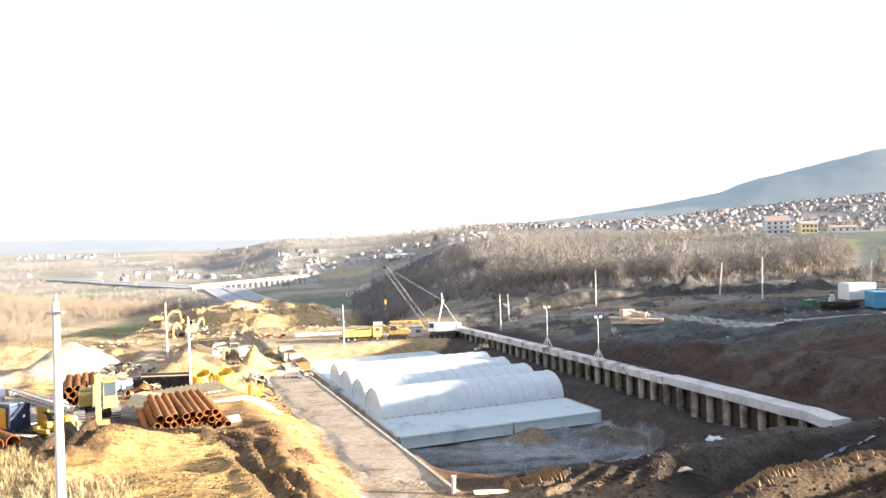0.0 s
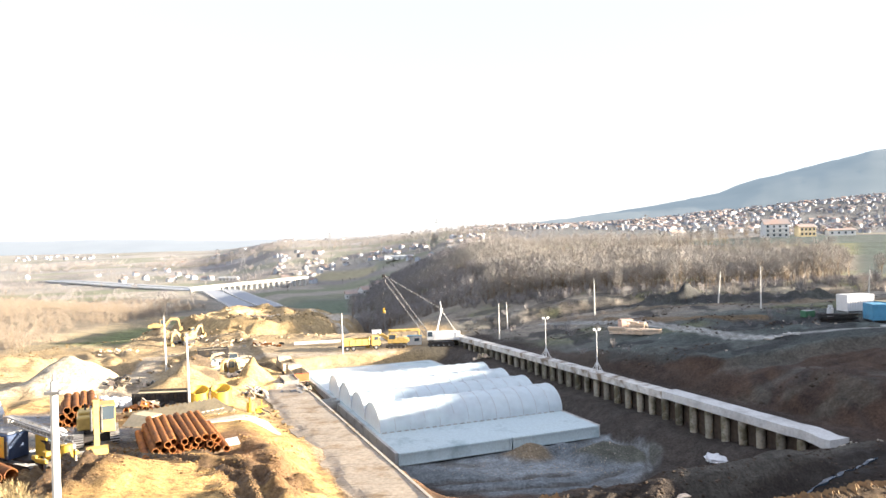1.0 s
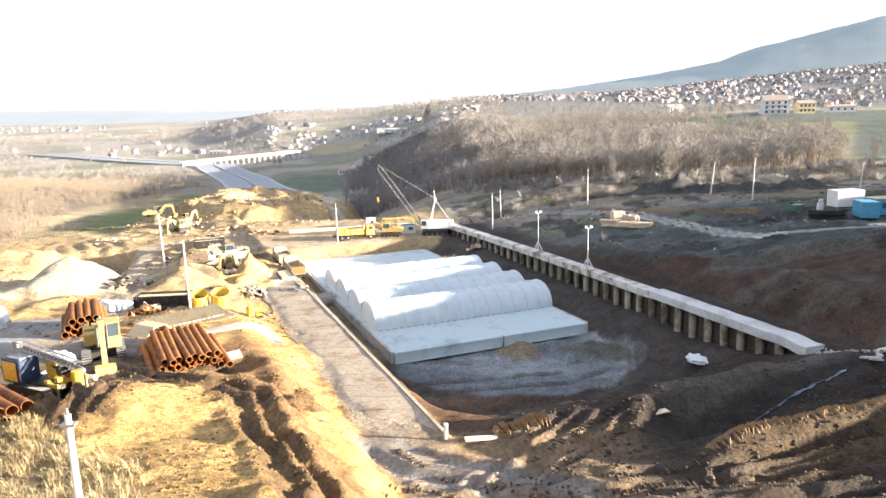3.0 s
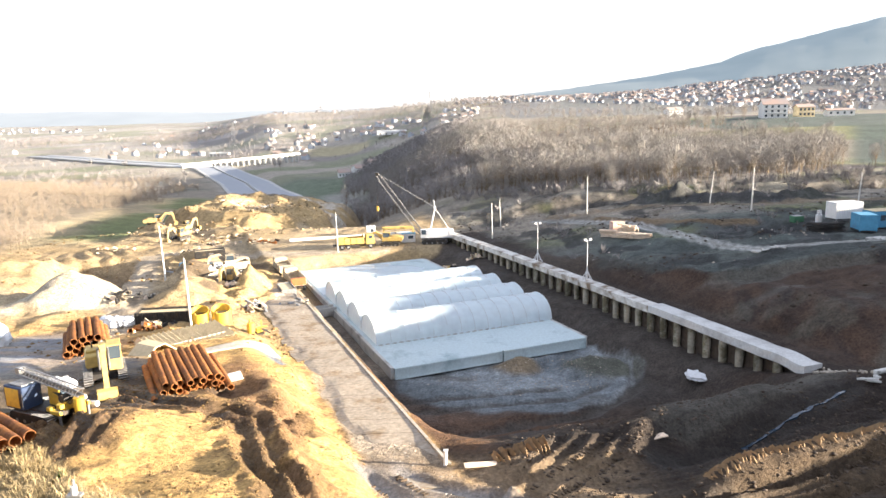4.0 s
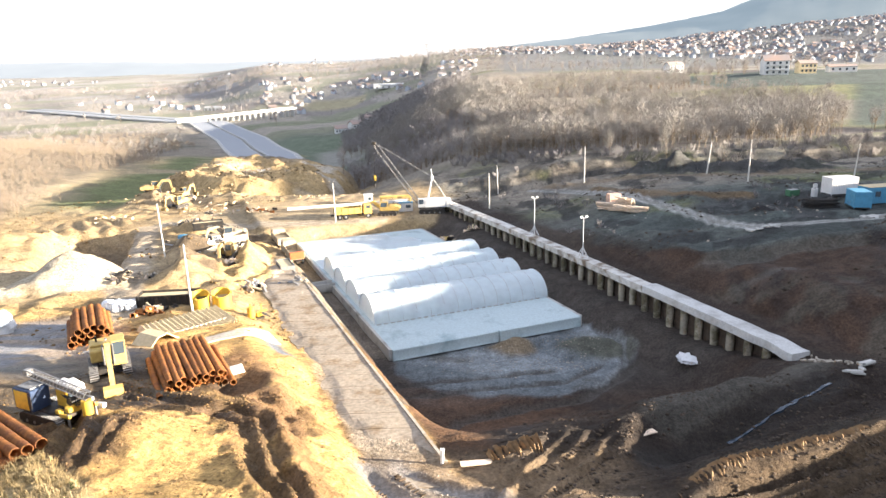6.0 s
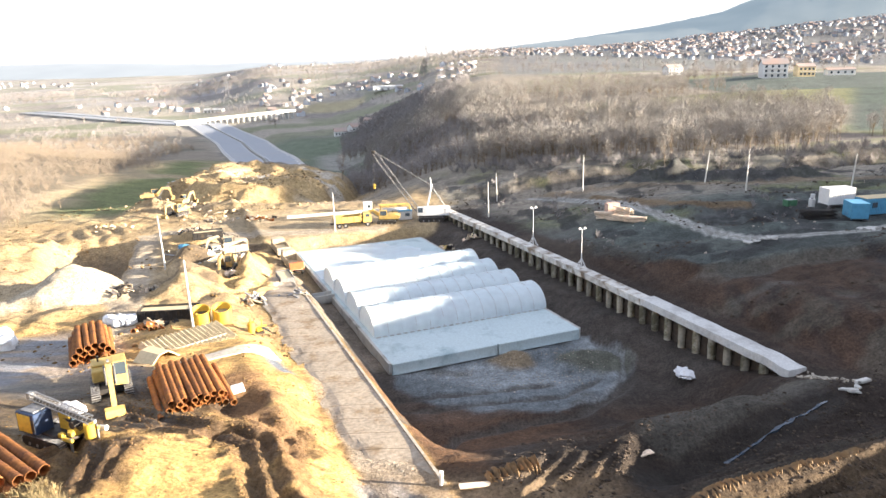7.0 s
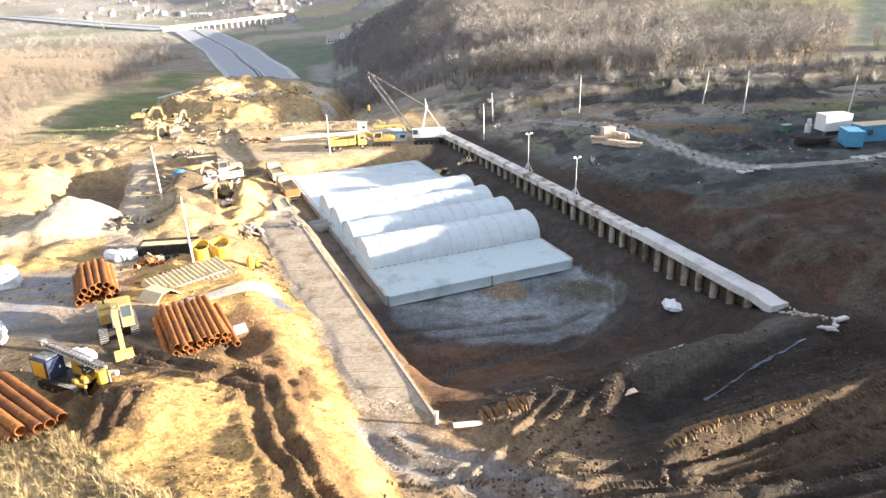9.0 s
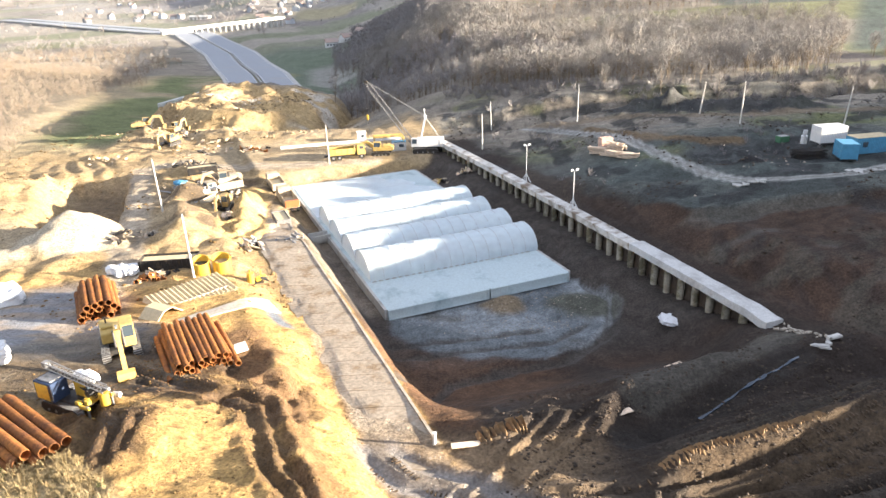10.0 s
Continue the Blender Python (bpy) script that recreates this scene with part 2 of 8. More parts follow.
    for k, (hx_, hy_) in enumerate(BENCH_SPOIL):
        b = b + heap(hx_, hy_, 5.0, 3.2, 1.5 + 0.4 * (k % 3), 0.3 * k, 1.3, 170 + k, 0.8)
    wall = smooth(1.0, 1.9, dr) * smooth(158, 150, y)
    z = np.where(y < 160, z + (b - z) * np.where(y > 66, wall, wall * smooth(54, 66, y) + smooth(3, 12, dr) * smooth(50, 60, y) * (1 - smooth(54, 66, y))), z)
    # land beyond
    far = far_ground(x, y)
    beyond = b + (far - b) * smooth(178, 225, y)
    beyond = beyond + (np.minimum(far, beyond) - beyond) * smooth(10, -12, x + 0.08 * (y - 170)) * smooth(163, 186, y)
    m = smooth(160, 172, y)
    side = smooth(-22, -6, x)                   # 0 on the yard's side, 1 on the bench's
    z = z + (beyond - z) * m * side
    z = z + (far - z) * smooth(170, 200, y) * (1 - side)
    z = z + np.minimum(heap(-55, 228, 30, 44, 36, 0.2, 0.10, 71, 0.9), np.interp(y, [180, 215, 250], [6.0, 9.0, 11.6]) * np.interp(x + 0.28 * (y - 228), [-86, -70, -52, -40, -26], [0.55, 0.9, 1.06, 0.95, 0.6]) + 1.8 * fbm(x, y, 11, 3, 73)) * smooth(165, 190, y)
    # extra heap placed to throw the mound's shadow onto the meadow
    z = z + heap(-81, 265, 9, 16, 6.0, 0.2, 0.2, 79, 0.8)
    spoil = smooth(40, 30, np.hypot(x + 54, (y - 226) * 0.85))
    z = z + spoil * (2.6 * (np.abs(fbm(x, y, 13, 4, 74)) - 0.25) + 0.9 * fbm(x, y, 4, 3, 75)) * smooth(168, 185, y)
    on_mound = np.hypot(x + 56, y - 216) < 52
    if np.any(on_mound):                        # loads tipped over one another
        px, py, tip = x[on_mound], y[on_mound], random.Random(41)
        wob, add = 1 + 0.35 * fbm(px, py, 5, 3, 78), np.zeros(px.shape)
        for k in range(46):
            a, r = tip.uniform(0, 6.283), 36 * math.sqrt(tip.random())
            cx, cy, rad, h = -56 + math.cos(a) * r, 214 + math.sin(a) * r * 0.9, tip.uniform(2.5, 6.0), tip.uniform(0.5, 1.5)
            add = np.maximum(add, np.maximum(0, 1 - np.hypot((px - cx) / 1.2, py - cy) * wob / rad) * h)
        z[on_mound] = z[on_mound] + add * smooth(166, 176, py)
    z = z + (far - z) * smooth(-92, -122, x) * smooth(120, 175, y)
    # motorway formation
    hx = highway_x(y)
    hz = highway_z(y)
    on = smooth(24, 3, np.abs(x - hx) - highway_half(y)) * smooth(262, 300, y) * smooth(1260, 1130, y)
    z = z + (hz - 0.9 - z) * on
    bank = -23.0 - 0.5 * np.maximum(0, path_distance(x, y, ((-350, 790), (-276, 805))) - 9)
    z = np.where((y > 700) & (y < 900), np.maximum(z, bank), z)
    # unseen rising ground right of the view, shaped to shade pit and bench
    rise = np.interp(y, [0, 26, 33, 40, 46, 52, 65, 76, 104, 125, 150], [2.75, 3.5, 5.6, 7.7, 8.6, 8.8, 8.0, 8.6, 10.2, 14, 14])
    z = z + (rise + 0.9 * fbm(x, y, 16, 3, 77)) * smooth(4, 42, x - 0.66 * y - 8) * smooth(190, 160, y) * smooth(-110, -60, y)
    # wheel ruts and trenches
    wx, wy = x + 0.7 * fbm(x, y, 3.0, 3, 91), y + 0.7 * fbm(x, y, 3.0, 3, 92)
    patchy = 0.95 + 0.4 * fbm(x, y, 4.5, 3, 93)
    for pts, wide, deep in RUTS:
        d = path_distance(wx, wy, pts)
        deep = deep * patchy
        if wide >= 0.6 and pts is YARD_RUTS[0][0]:
            d = np.abs(d - 0.75)
            wide = 0.5
        z = z - deep * np.exp(-(d / wide) ** 2) + 0.35 * deep * np.exp(-((d - 1.9 * wide) / (0.7 * wide)) ** 2)
    d = path_distance(wx, wy, CREST)
    z = z + (0.5 + 0.25 * fbm(x, y, 4, 2, 94)) * np.exp(-(d / 1.0) ** 2) * smooth(63, 58, y)
    z = z + 0.5 * (np.abs(fbm(x, y, 1.7, 3, 95)) - 0.12) * smooth(1.5, 0.7, path_distance(wx, wy, RAW_CLAY))
    for pts in MUD_WHEELS:                      # twin wheel tracks pressed into the mud
        d = np.abs(path_distance(x + 0.5 * (wx - x), y + 0.5 * (wy - y), pts) - 0.95)
        z = z - 0.36 * np.exp(-(d / 0.33) ** 2) + 0.16 * np.exp(-((d - 0.6) / 0.25) ** 2)
    d = np.abs(path_distance(x + 0.3 * (wx - x), y + 0.3 * (wy - y), ROAD_BEND) - 1.15)
    z = z + (0.16 * np.exp(-((d - 0.85) / 0.3) ** 2) - 0.24 * np.exp(-(d / 0.5) ** 2)) * smooth(43, 40, y)
    # churned surfaces
    close = smooth(78, 60, y) * smooth(-60, -45, x)
    lump = np.abs(fbm(x, y, 2.4, 4, 83)) - 0.22
    yardy = smooth(0.3, 2.5, dl)
    by_ruts = np.min([path_distance(wx, wy, r[0]) for r in YARD_RUTS], axis=0)
    z = z + lump * 0.85 * close * yardy * smooth(0.0, 0.35, fbm(x, y, 8, 2, 84) + 0.25) * (0.15 + 0.85 * smooth(3.6, 1.6, by_ruts))
    z = z + (np.abs(fbm(x, y, 4.2, 4, 85)) - 0.2) * 0.9 * np.where(y > 165, 1, yardy) * (1 - close) * smooth(285, 245, y) * smooth(-125, -95, x) * smooth(-2, -14, x - 0.0 * y)
    zone = smooth(-52, -46, x + 0.38 * (y - 115)) * smooth(-16, -22, x + 0.42 * (y - 105)) * smooth(82, 90, y) * smooth(146, 138, y) * smooth(2.2, 4.0, path_distance(x, y, YARD_TRACK))
    z = z + zone * (1.5 * (np.abs(fbm(x, y, 4.0, 3, 97)) - 0.2) + 0.5 * fbm(x, y, 1.9, 2, 98))
    z = z - 0.05 * smooth(0.45, 0.65, vnoise(x + 0.4 * vnoise(x, y, 1.1, 90), y, 0.6, 89)) * close * smooth(1.2, 3, dl) * smooth(56, 48, y)
    mud = smooth(0.5, 3, x - xr) * smooth(10, 2, y - edge)
    u, v = x * 0.95 + y * 0.30, y * 0.95 - x * 0.30
    z = z + mud * (0.45 * (np.abs(fbm(u / 5, v, 1.3, 3, 86)) - 0.2) + 0.5 * (np.abs(fbm(x, y, 3.2, 3, 87)) - 0.2))
    z = z + (1.0 * (np.abs(fbm(x, y, 6.5, 4, 88)) - 0.2) + 0.4 * (np.abs(fbm(x, y, 2.3, 3, 96)) - 0.2) * smooth(125, 105, y)) * smooth(1.2, 2.8, path_distance(x, y, BENCH_TRACK)) * smooth(3, 9, dr) * smooth(56, 66, y) * smooth(190, 165, y)
    return z + 0.10 * fbm(x, y, 1.6, 3, 81) * smooth(230, 150, y)


def ground(x, y):
    return float(height(np.array([x]), np.array([y]))[0])

# ---- materials ----
def nodes_of(m):
    m.use_nodes = True
    t = m.node_tree
    return t, t.nodes, t.links, t.nodes["Principled BSDF"]


def surface(name, colour, rough=0.8, metal=0.0, grain=6.0, vary=0.25, stain=None, stain_at=0.55, stain_size=0.8, bump=0.15, bump_size=12.0, per_piece=0.0, spec=0.3):
    """A worn surface: fine grain, larger stains, relief, and a shift from piece to piece."""
    m = bpy.data.materials.new(name)
    t, n, l, p = nodes_of(m)
    co = n.new("ShaderNodeTexCoord")
    a = n.new("ShaderNodeTexNoise"); a.inputs["Scale"].default_value = grain; a.inputs["Detail"].default_value = 6
    b = n.new("ShaderNodeTexNoise"); b.inputs["Scale"].default_value = stain_size; b.inputs["Detail"].default_value = 5; b.inputs["Roughness"].default_value = 0.65
    l.new(co.outputs["Object"], a.inputs["Vector"]); l.new(co.outputs["Object"], b.inputs["Vector"])
    ramp = n.new("ShaderNodeMapRange"); ramp.inputs[1].default_value, ramp.inputs[2].default_value = 0.25, 0.75
    ramp.inputs[3].default_value, ramp.inputs[4].default_value = 1 - vary, 1 + vary
    l.new(a.outputs["Fac"], ramp.inputs[0])
    mix = n.new("ShaderNodeMix"); mix.data_type = "RGBA"
    mix.inputs["A"].default_value = (*colour, 1)
    mix.inputs["B"].default_value = (*(stain or tuple(c * 0.6 for c in colour)), 1)
    edge = n.new("ShaderNodeMapRange"); edge.inputs[1].default_value, edge.inputs[2].default_value = stain_at, stain_at + 0.15
    l.new(b.outputs["Fac"], edge.inputs[0]); l.new(edge.outputs[0], mix.inputs["Factor"])
    mul = n.new("ShaderNodeMix"); mul.data_type, mul.blend_type = "RGBA", "MULTIPLY"; mul.inputs["Factor"].default_value = 1
    l.new(mix.outputs["Result"], mul.inputs["A"]); l.new(ramp.outputs[0], mul.inputs["B"])
    out = mul.outputs["Result"]
    if per_piece:
        info = n.new("ShaderNodeObjectInfo")
        r2 = n.new("ShaderNodeMapRange"); r2.inputs[3].default_value, r2.inputs[4].default_value = 1 - per_piece, 1 + per_piece
        l.new(info.outputs["Random"], r2.inputs[0])
        mul2 = n.new("ShaderNodeMix"); mul2.data_type, mul2.blend_type = "RGBA", "MULTIPLY"; mul2.inputs["Factor"].default_value = 1
        l.new(out, mul2.inputs["A"]); l.new(r2.outputs[0], mul2.inputs["B"])
        out = mul2.outputs["Result"]
    l.new(out, p.inputs["Base Color"])
    p.inputs["Roughness"].default_value, p.inputs["Metallic"].default_value = rough, metal
    p.inputs["Specular IOR Level"].default_value = spec
    if bump:
        c = n.new("ShaderNodeTexNoise"); c.inputs["Scale"].default_value = bump_size; c.inputs["Detail"].default_value = 4
        l.new(co.outputs["Object"], c.inputs["Vector"])
        bp = n.new("ShaderNodeBump"); bp.inputs["Strength"].default_value = bump; bp.inputs["Distance"].default_value = 0.05
        l.new(c.outputs["Fac"], bp.inputs["Height"]); l.new(bp.outputs[0], p.inputs["Normal"])
    return m


def island_surface(name, colour, vary=0.4, rough=0.9, hue=(1.0, 0.9, 0.8)):
    """For twigs, leaves, clods and stones: each loose piece has its own shade."""
    m = bpy.data.materials.new(name)
    t, n, l, p = nodes_of(m)
    g = n.new("ShaderNodeNewGeometry")
    r = n.new("ShaderNodeMapRange"); r.inputs[3].default_value, r.inputs[4].default_value = 1 - vary, 1 + vary
    l.new(g.outputs["Random Per Island"], r.inputs[0])
    co = n.new("ShaderNodeTexCoord")
    a = n.new("ShaderNodeTexNoise"); a.inputs["Scale"].default_value = 0.07; a.inputs["Detail"].default_value = 3
    l.new(co.outputs["Object"], a.inputs["Vector"])
    mix = n.new("ShaderNodeMix"); mix.data_type = "RGBA"
    mix.inputs["A"].default_value = (*colour, 1); mix.inputs["B"].default_value = (*(c * h for c, h in zip(colour, hue)), 1)
    e = n.new("ShaderNodeMapRange"); e.inputs[1].default_value, e.inputs[2].default_value = 0.4, 0.6
    l.new(a.outputs["Fac"], e.inputs[0]); l.new(e.outputs[0], mix.inputs["Factor"])
    mul = n.new("ShaderNodeMix"); mul.data_type, mul.blend_type = "RGBA", "MULTIPLY"; mul.inputs["Factor"].default_value = 1
    l.new(mix.outputs["Result"], mul.inputs["A"]); l.new(r.outputs[0], mul.inputs["B"])
    l.new(mul.outputs["Result"], p.inputs["Base Color"])
    p.inputs["Roughness"].default_value, p.inputs["Specular IOR Level"].default_value = rough, 0.1
    return m


def ground_material():
    m = bpy.data.materials.new("earth")
    t, n, l, p = nodes_of(m)
    at = n.new("ShaderNodeAttribute"); at.attribute_name = "soil"
    wet = n.new("ShaderNodeAttribute"); wet.attribute_name = "damp"
    co = n.new("ShaderNodeTexCoord")
    prev = at.outputs["Color"]
    for scale, lo, hi, det in ((0.12, 0.78, 1.22, 4), (0.8, 0.70, 1.30, 6), (4.0, 0.55, 1.45, 8), (22.0, 0.66, 1.34, 5)):
        a = n.new("ShaderNodeTexNoise"); a.inputs["Scale"].default_value = scale; a.inputs["Detail"].default_value = det; a.inputs["Roughness"].default_value = 0.62
        l.new(co.outputs["Object"], a.inputs["Vector"])
        r = n.new("ShaderNodeMapRange"); r.inputs[1].default_value, r.inputs[2].default_value = 0.3, 0.7
        r.inputs[3].default_value, r.inputs[4].default_value = lo, hi
        l.new(a.outputs["Fac"], r.inputs[0])
        mul = n.new("ShaderNodeMix"); mul.data_type, mul.blend_type = "RGBA", "MULTIPLY"; mul.inputs["Factor"].default_value = 1
        l.new(prev, mul.inputs["A"]); l.new(r.outputs[0], mul.inputs["B"])
        prev = mul.outputs["Result"]
    l.new(prev, p.inputs["Base Color"])
    rr = n.new("ShaderNodeMapRange"); rr.inputs[3].default_value, rr.inputs[4].default_value = 0.95, 0.28
    l.new(wet.outputs["Fac"], rr.inputs[0]); l.new(rr.outputs[0], p.inputs["Roughness"])
    p.inputs["Specular IOR Level"].default_value = 0.25
    h1 = n.new("ShaderNodeTexNoise"); h1.inputs["Scale"].default_value = 2.2; h1.inputs["Detail"].default_value = 8; h1.inputs["Roughness"].default_value = 0.7
    l.new(co.outputs["Object"], h1.inputs["Vector"])
    bp = n.new("ShaderNodeBump"); bp.inputs["Strength"].default_value = 0.9; bp.inputs["Distance"].default_value = 0.35
    l.new(h1.outputs["Fac"], bp.inputs["Height"]); l.new(bp.outputs[0], p.inputs["Normal"])
    return m


M_EARTH = ground_material()
M_CONC = surface("concrete", (0.46, 0.46, 0.44), 0.85, grain=5, vary=0.14, stain=(0.28, 0.27, 0.25), stain_at=0.5, stain_size=0.35, bump=0.2)
M_CONC_L = surface("pale concrete", (0.546, 0.554, 0.546), 0.8, grain=4, vary=0.14, stain=(0.405, 0.405, 0.396), stain_at=0.5, stain_size=0.3, bump=0.2)
M_PILE = surface("bored pile concrete", (0.330, 0.305, 0.245), 0.9, grain=3, vary=0.3, stain=(0.125, 0.115, 0.075), stain_at=0.47, stain_size=0.7, bump=0.5, bump_size=5, per_piece=0.25)
M_SOILW = surface("cut soil", (0.070, 0.055, 0.042), 0.95, grain=2, vary=0.35, stain=(0.081, 0.057, 0.041), stain_size=0.5, bump=0.8, bump_size=3)
# the deck's blue is skylit shade, put into the concrete's colour
M_DECK = surface("concrete tinted for blue shade", (0.47, 0.565, 0.59), 0.75, grain=4, vary=0.12, stain=(0.30, 0.39, 0.42), stain_at=0.53, stain_size=0.22, bump=0.2)
# white film carries the cyan of its shaded parts in the colour
M_FILM = surface("white film", (0.82, 0.905, 0.94), 0.30, grain=1.2, vary=0.06, stain=(0.79, 0.86, 0.90), stain_at=0.5, stain_size=0.25, bump=0.25, bump_size=1.3, spec=0.5)
M_POLE = surface("spun concrete pole", (0.62, 0.60, 0.56), 0.8, grain=4, vary=0.12, bump=0.1)
M_WHITE = surface("white paint", (0.651, 0.660, 0.660), 0.5, grain=2, vary=0.08, stain=(0.484, 0.466, 0.440), stain_at=0.6, stain_size=0.9, bump=0.05)
M_BLUE = surface("blue paint", (0.08, 0.27, 0.43), 0.5, grain=2, vary=0.15, stain=(0.10, 0.22, 0.34), stain_size=0.7, bump=0.05)
M_RUST = surface("rusty steel", (0.25, 0.098, 0.026), 0.85, 0.0, grain=3, vary=0.45, stain=(0.167, 0.066, 0.026), stain_at=0.48, stain_size=0.8, bump=0.4, per_piece=0.3)
M_YELLOW = surface("yellow machine paint", (0.56, 0.37, 0.05), 0.45, grain=3, vary=0.15, stain=(0.36, 0.24, 0.06), stain_at=0.58, stain_size=1.1, bump=0.08, spec=0.5)
M_CREAM = surface("faded yellow paint", (0.50, 0.355, 0.115), 0.55, grain=3, vary=0.2, stain=(0.36, 0.27, 0.12), stain_size=1.0, bump=0.1)
M_DARK = surface("dark greased steel", (0.045, 0.042, 0.04), 0.6, 0.3, grain=4, vary=0.4, stain=(0.12, 0.09, 0.06), stain_size=1.3, bump=0.3)
M_STEEL = surface("grey steel", (0.30, 0.30, 0.30), 0.5, 0.6, grain=4, vary=0.25, bump=0.1)
M_WOOD = surface("sawn timber", (0.64, 0.52, 0.40), 0.85, grain=6, vary=0.3, stain=(0.35, 0.24, 0.15), bump=0.3, per_piece=0.25)
M_TWIG = island_surface("bare twigs", (0.262, 0.249, 0.236), 0.3, hue=(1.0, 0.97, 0.93))
M_STRAW = island_surface("dry straw grass", (0.40, 0.318, 0.185), 0.35, hue=(1.0, 0.96, 0.85))
# copy of the bare twigs with shade's greyer, bluer tone in the colour
M_TWIG_SHADE = island_surface("bare twigs toned for shade", (0.255, 0.245, 0.245), 0.4, hue=(1.0, 0.97, 0.95))
# greyer and slightly paler than the nearer twigs, for distance haze
M_TWIG_FAR = island_surface("distant hedges", (0.266, 0.255, 0.248), 0.35, hue=(1.0, 0.97, 0.92))
M_SCRUB = island_surface("hillside scrub", (0.245, 0.210, 0.172), 0.25, hue=(1.0, 0.97, 0.93))
M_BARK = island_surface("bark", (0.20, 0.165, 0.125), 0.25)


# ---- mesh helpers ----
def add_box(bm, sx, sy, sz, m=None, bevel=0.0):
    r = bmesh.ops.create_cube(bm, size=1.0, matrix=(m or Matrix()) @ Matrix.Diagonal((sx, sy, sz, 1)))
    if bevel:
        es = list({e for v in r["verts"] for e in v.link_edges})
        bmesh.ops.bevel(bm, geom=es, offset=bevel, segments=1, affect="EDGES", profile=0.5)
    return r["verts"]


def add_tube(bm, a, b, r1, r2=None, n=10, caps=True):
    a, b = Vector(a), Vector(b)
    r2 = r1 if r2 is None else r2
    q = (b - a).to_track_quat("Z", "Y").to_matrix()
    ring = []
    for p, r in ((a, r1), (b, r2)):
        ring.append([bm.verts.new(p + q @ Vector((math.cos(2 * math.pi * k / n) * r, math.sin(2 * math.pi * k / n) * r, 0))) for k in range(n)])
    for k in range(n):
        bm.faces.new((ring[0][k], ring[0][(k + 1) % n], ring[1][(k + 1) % n], ring[1][k]))
    if caps:
        bm.faces.new(ring[0][::-1]); bm.faces.new(ring[1])
    return ring


def add_pipe(bm, a, b, r, wall, n=16):
    """A hollow pipe with open ends and wall thickness."""
    a, b = Vector(a), Vector(b)
    q = (b - a).to_track_quat("Z", "Y").to_matrix()
    rings = []
    for p, rr in ((a, r), (b, r), (b, r - wall), (a, r - wall)):
        rings.append([bm.verts.new(p + q @ Vector((math.cos(2 * math.pi * k / n) * rr, math.sin(2 * math.pi * k / n) * rr, 0))) for k in range(n)])
    for i in range(4):
        r0, r1 = rings[i], rings[(i + 1) % 4]
        for k in range(n):
            bm.faces.new((r0[k], r0[(k + 1) % n], r1[(k + 1) % n], r1[k]))


def add_prism(bm, outline, y0, y1, m=None):
    """Outline in x and z, swept along y."""
    m = m or Matrix()
    f = [bm.verts.new(m @ Vector((x, y0, z))) for x, z in outline]
    g = [bm.verts.new(m @ Vector((x, y1, z))) for x, z in outline]
    k = len(outline)
    bm.faces.new(f[::-1]); bm.faces.new(g)
    for i in range(k):
        bm.faces.new((f[i], f[(i + 1) % k], g[(i + 1) % k], g[i]))


def to_mesh(name, bm, material, smooth_angle=None):
    bmesh.ops.recalc_face_normals(bm, faces=bm.faces)
    me = bpy.data.meshes.new(name)
    bm.to_mesh(me)
    bm.free()
    me.materials.append(material)
    if smooth_angle is not None:
        me.shade_smooth()
        me.set_sharp_from_angle(angle=radians(smooth_angle))
    return me


def part(name, bm, material, parent, label="", smooth_angle=None):
    ob = new(name, to_mesh(name, bm, material, smooth_angle) if isinstance(bm, bmesh.types.BMesh) else bm)
    ob.parent = parent
    return tagged(ob, label)


def thing(name, m, label, category, group="", kind=""):
    ob = new(name)
    ob.empty_display_size = 0.3
    ob.matrix_world = m
    return tagged(ob, label, category, group, kind)


def solid(name, bm, material, label, category, group="", kind="", m=None, smooth_angle=None):
    ob = new(name, to_mesh(name, bm, material, smooth_angle))
    if m is not None:
        ob.matrix_world = m
    return tagged(ob, label, category, group, kind)


def tri_mesh(name, verts, tris, material):
    me = bpy.data.meshes.new(name)
    v, f = np.asarray(verts, np.float32), np.asarray(tris, np.int32)
    me.vertices.add(len(v)); me.vertices.foreach_set("co", v.ravel())
    me.loops.add(f.size); me.loops.foreach_set("vertex_index", f.ravel())
    me.polygons.add(len(f)); me.polygons.foreach_set("loop_start", np.arange(0, f.size, 3, dtype=np.int32))
    me.update(calc_edges=True)
    me.materials.append(material)
    return me


# ---- ground sheet ----
def spaced(fine_a, fine_b, step, out_a, out_b, grow=1.07):
    mid = list(np.arange(fine_a, fine_b + 1e-6, step))
    lo, hi, d = [], [], step
    p = fine_a
    while p > out_a:
        d *= grow; p -= d; lo.append(p)
    p, d = fine_b, step
    while p < out_b:
        d *= grow; p += d; hi.append(p)
    return np.array(lo[::-1] + mid + hi)


def blend(c, colour, w):
    return c + (np.array(colour)[None, None, :] - c) * w[..., None]


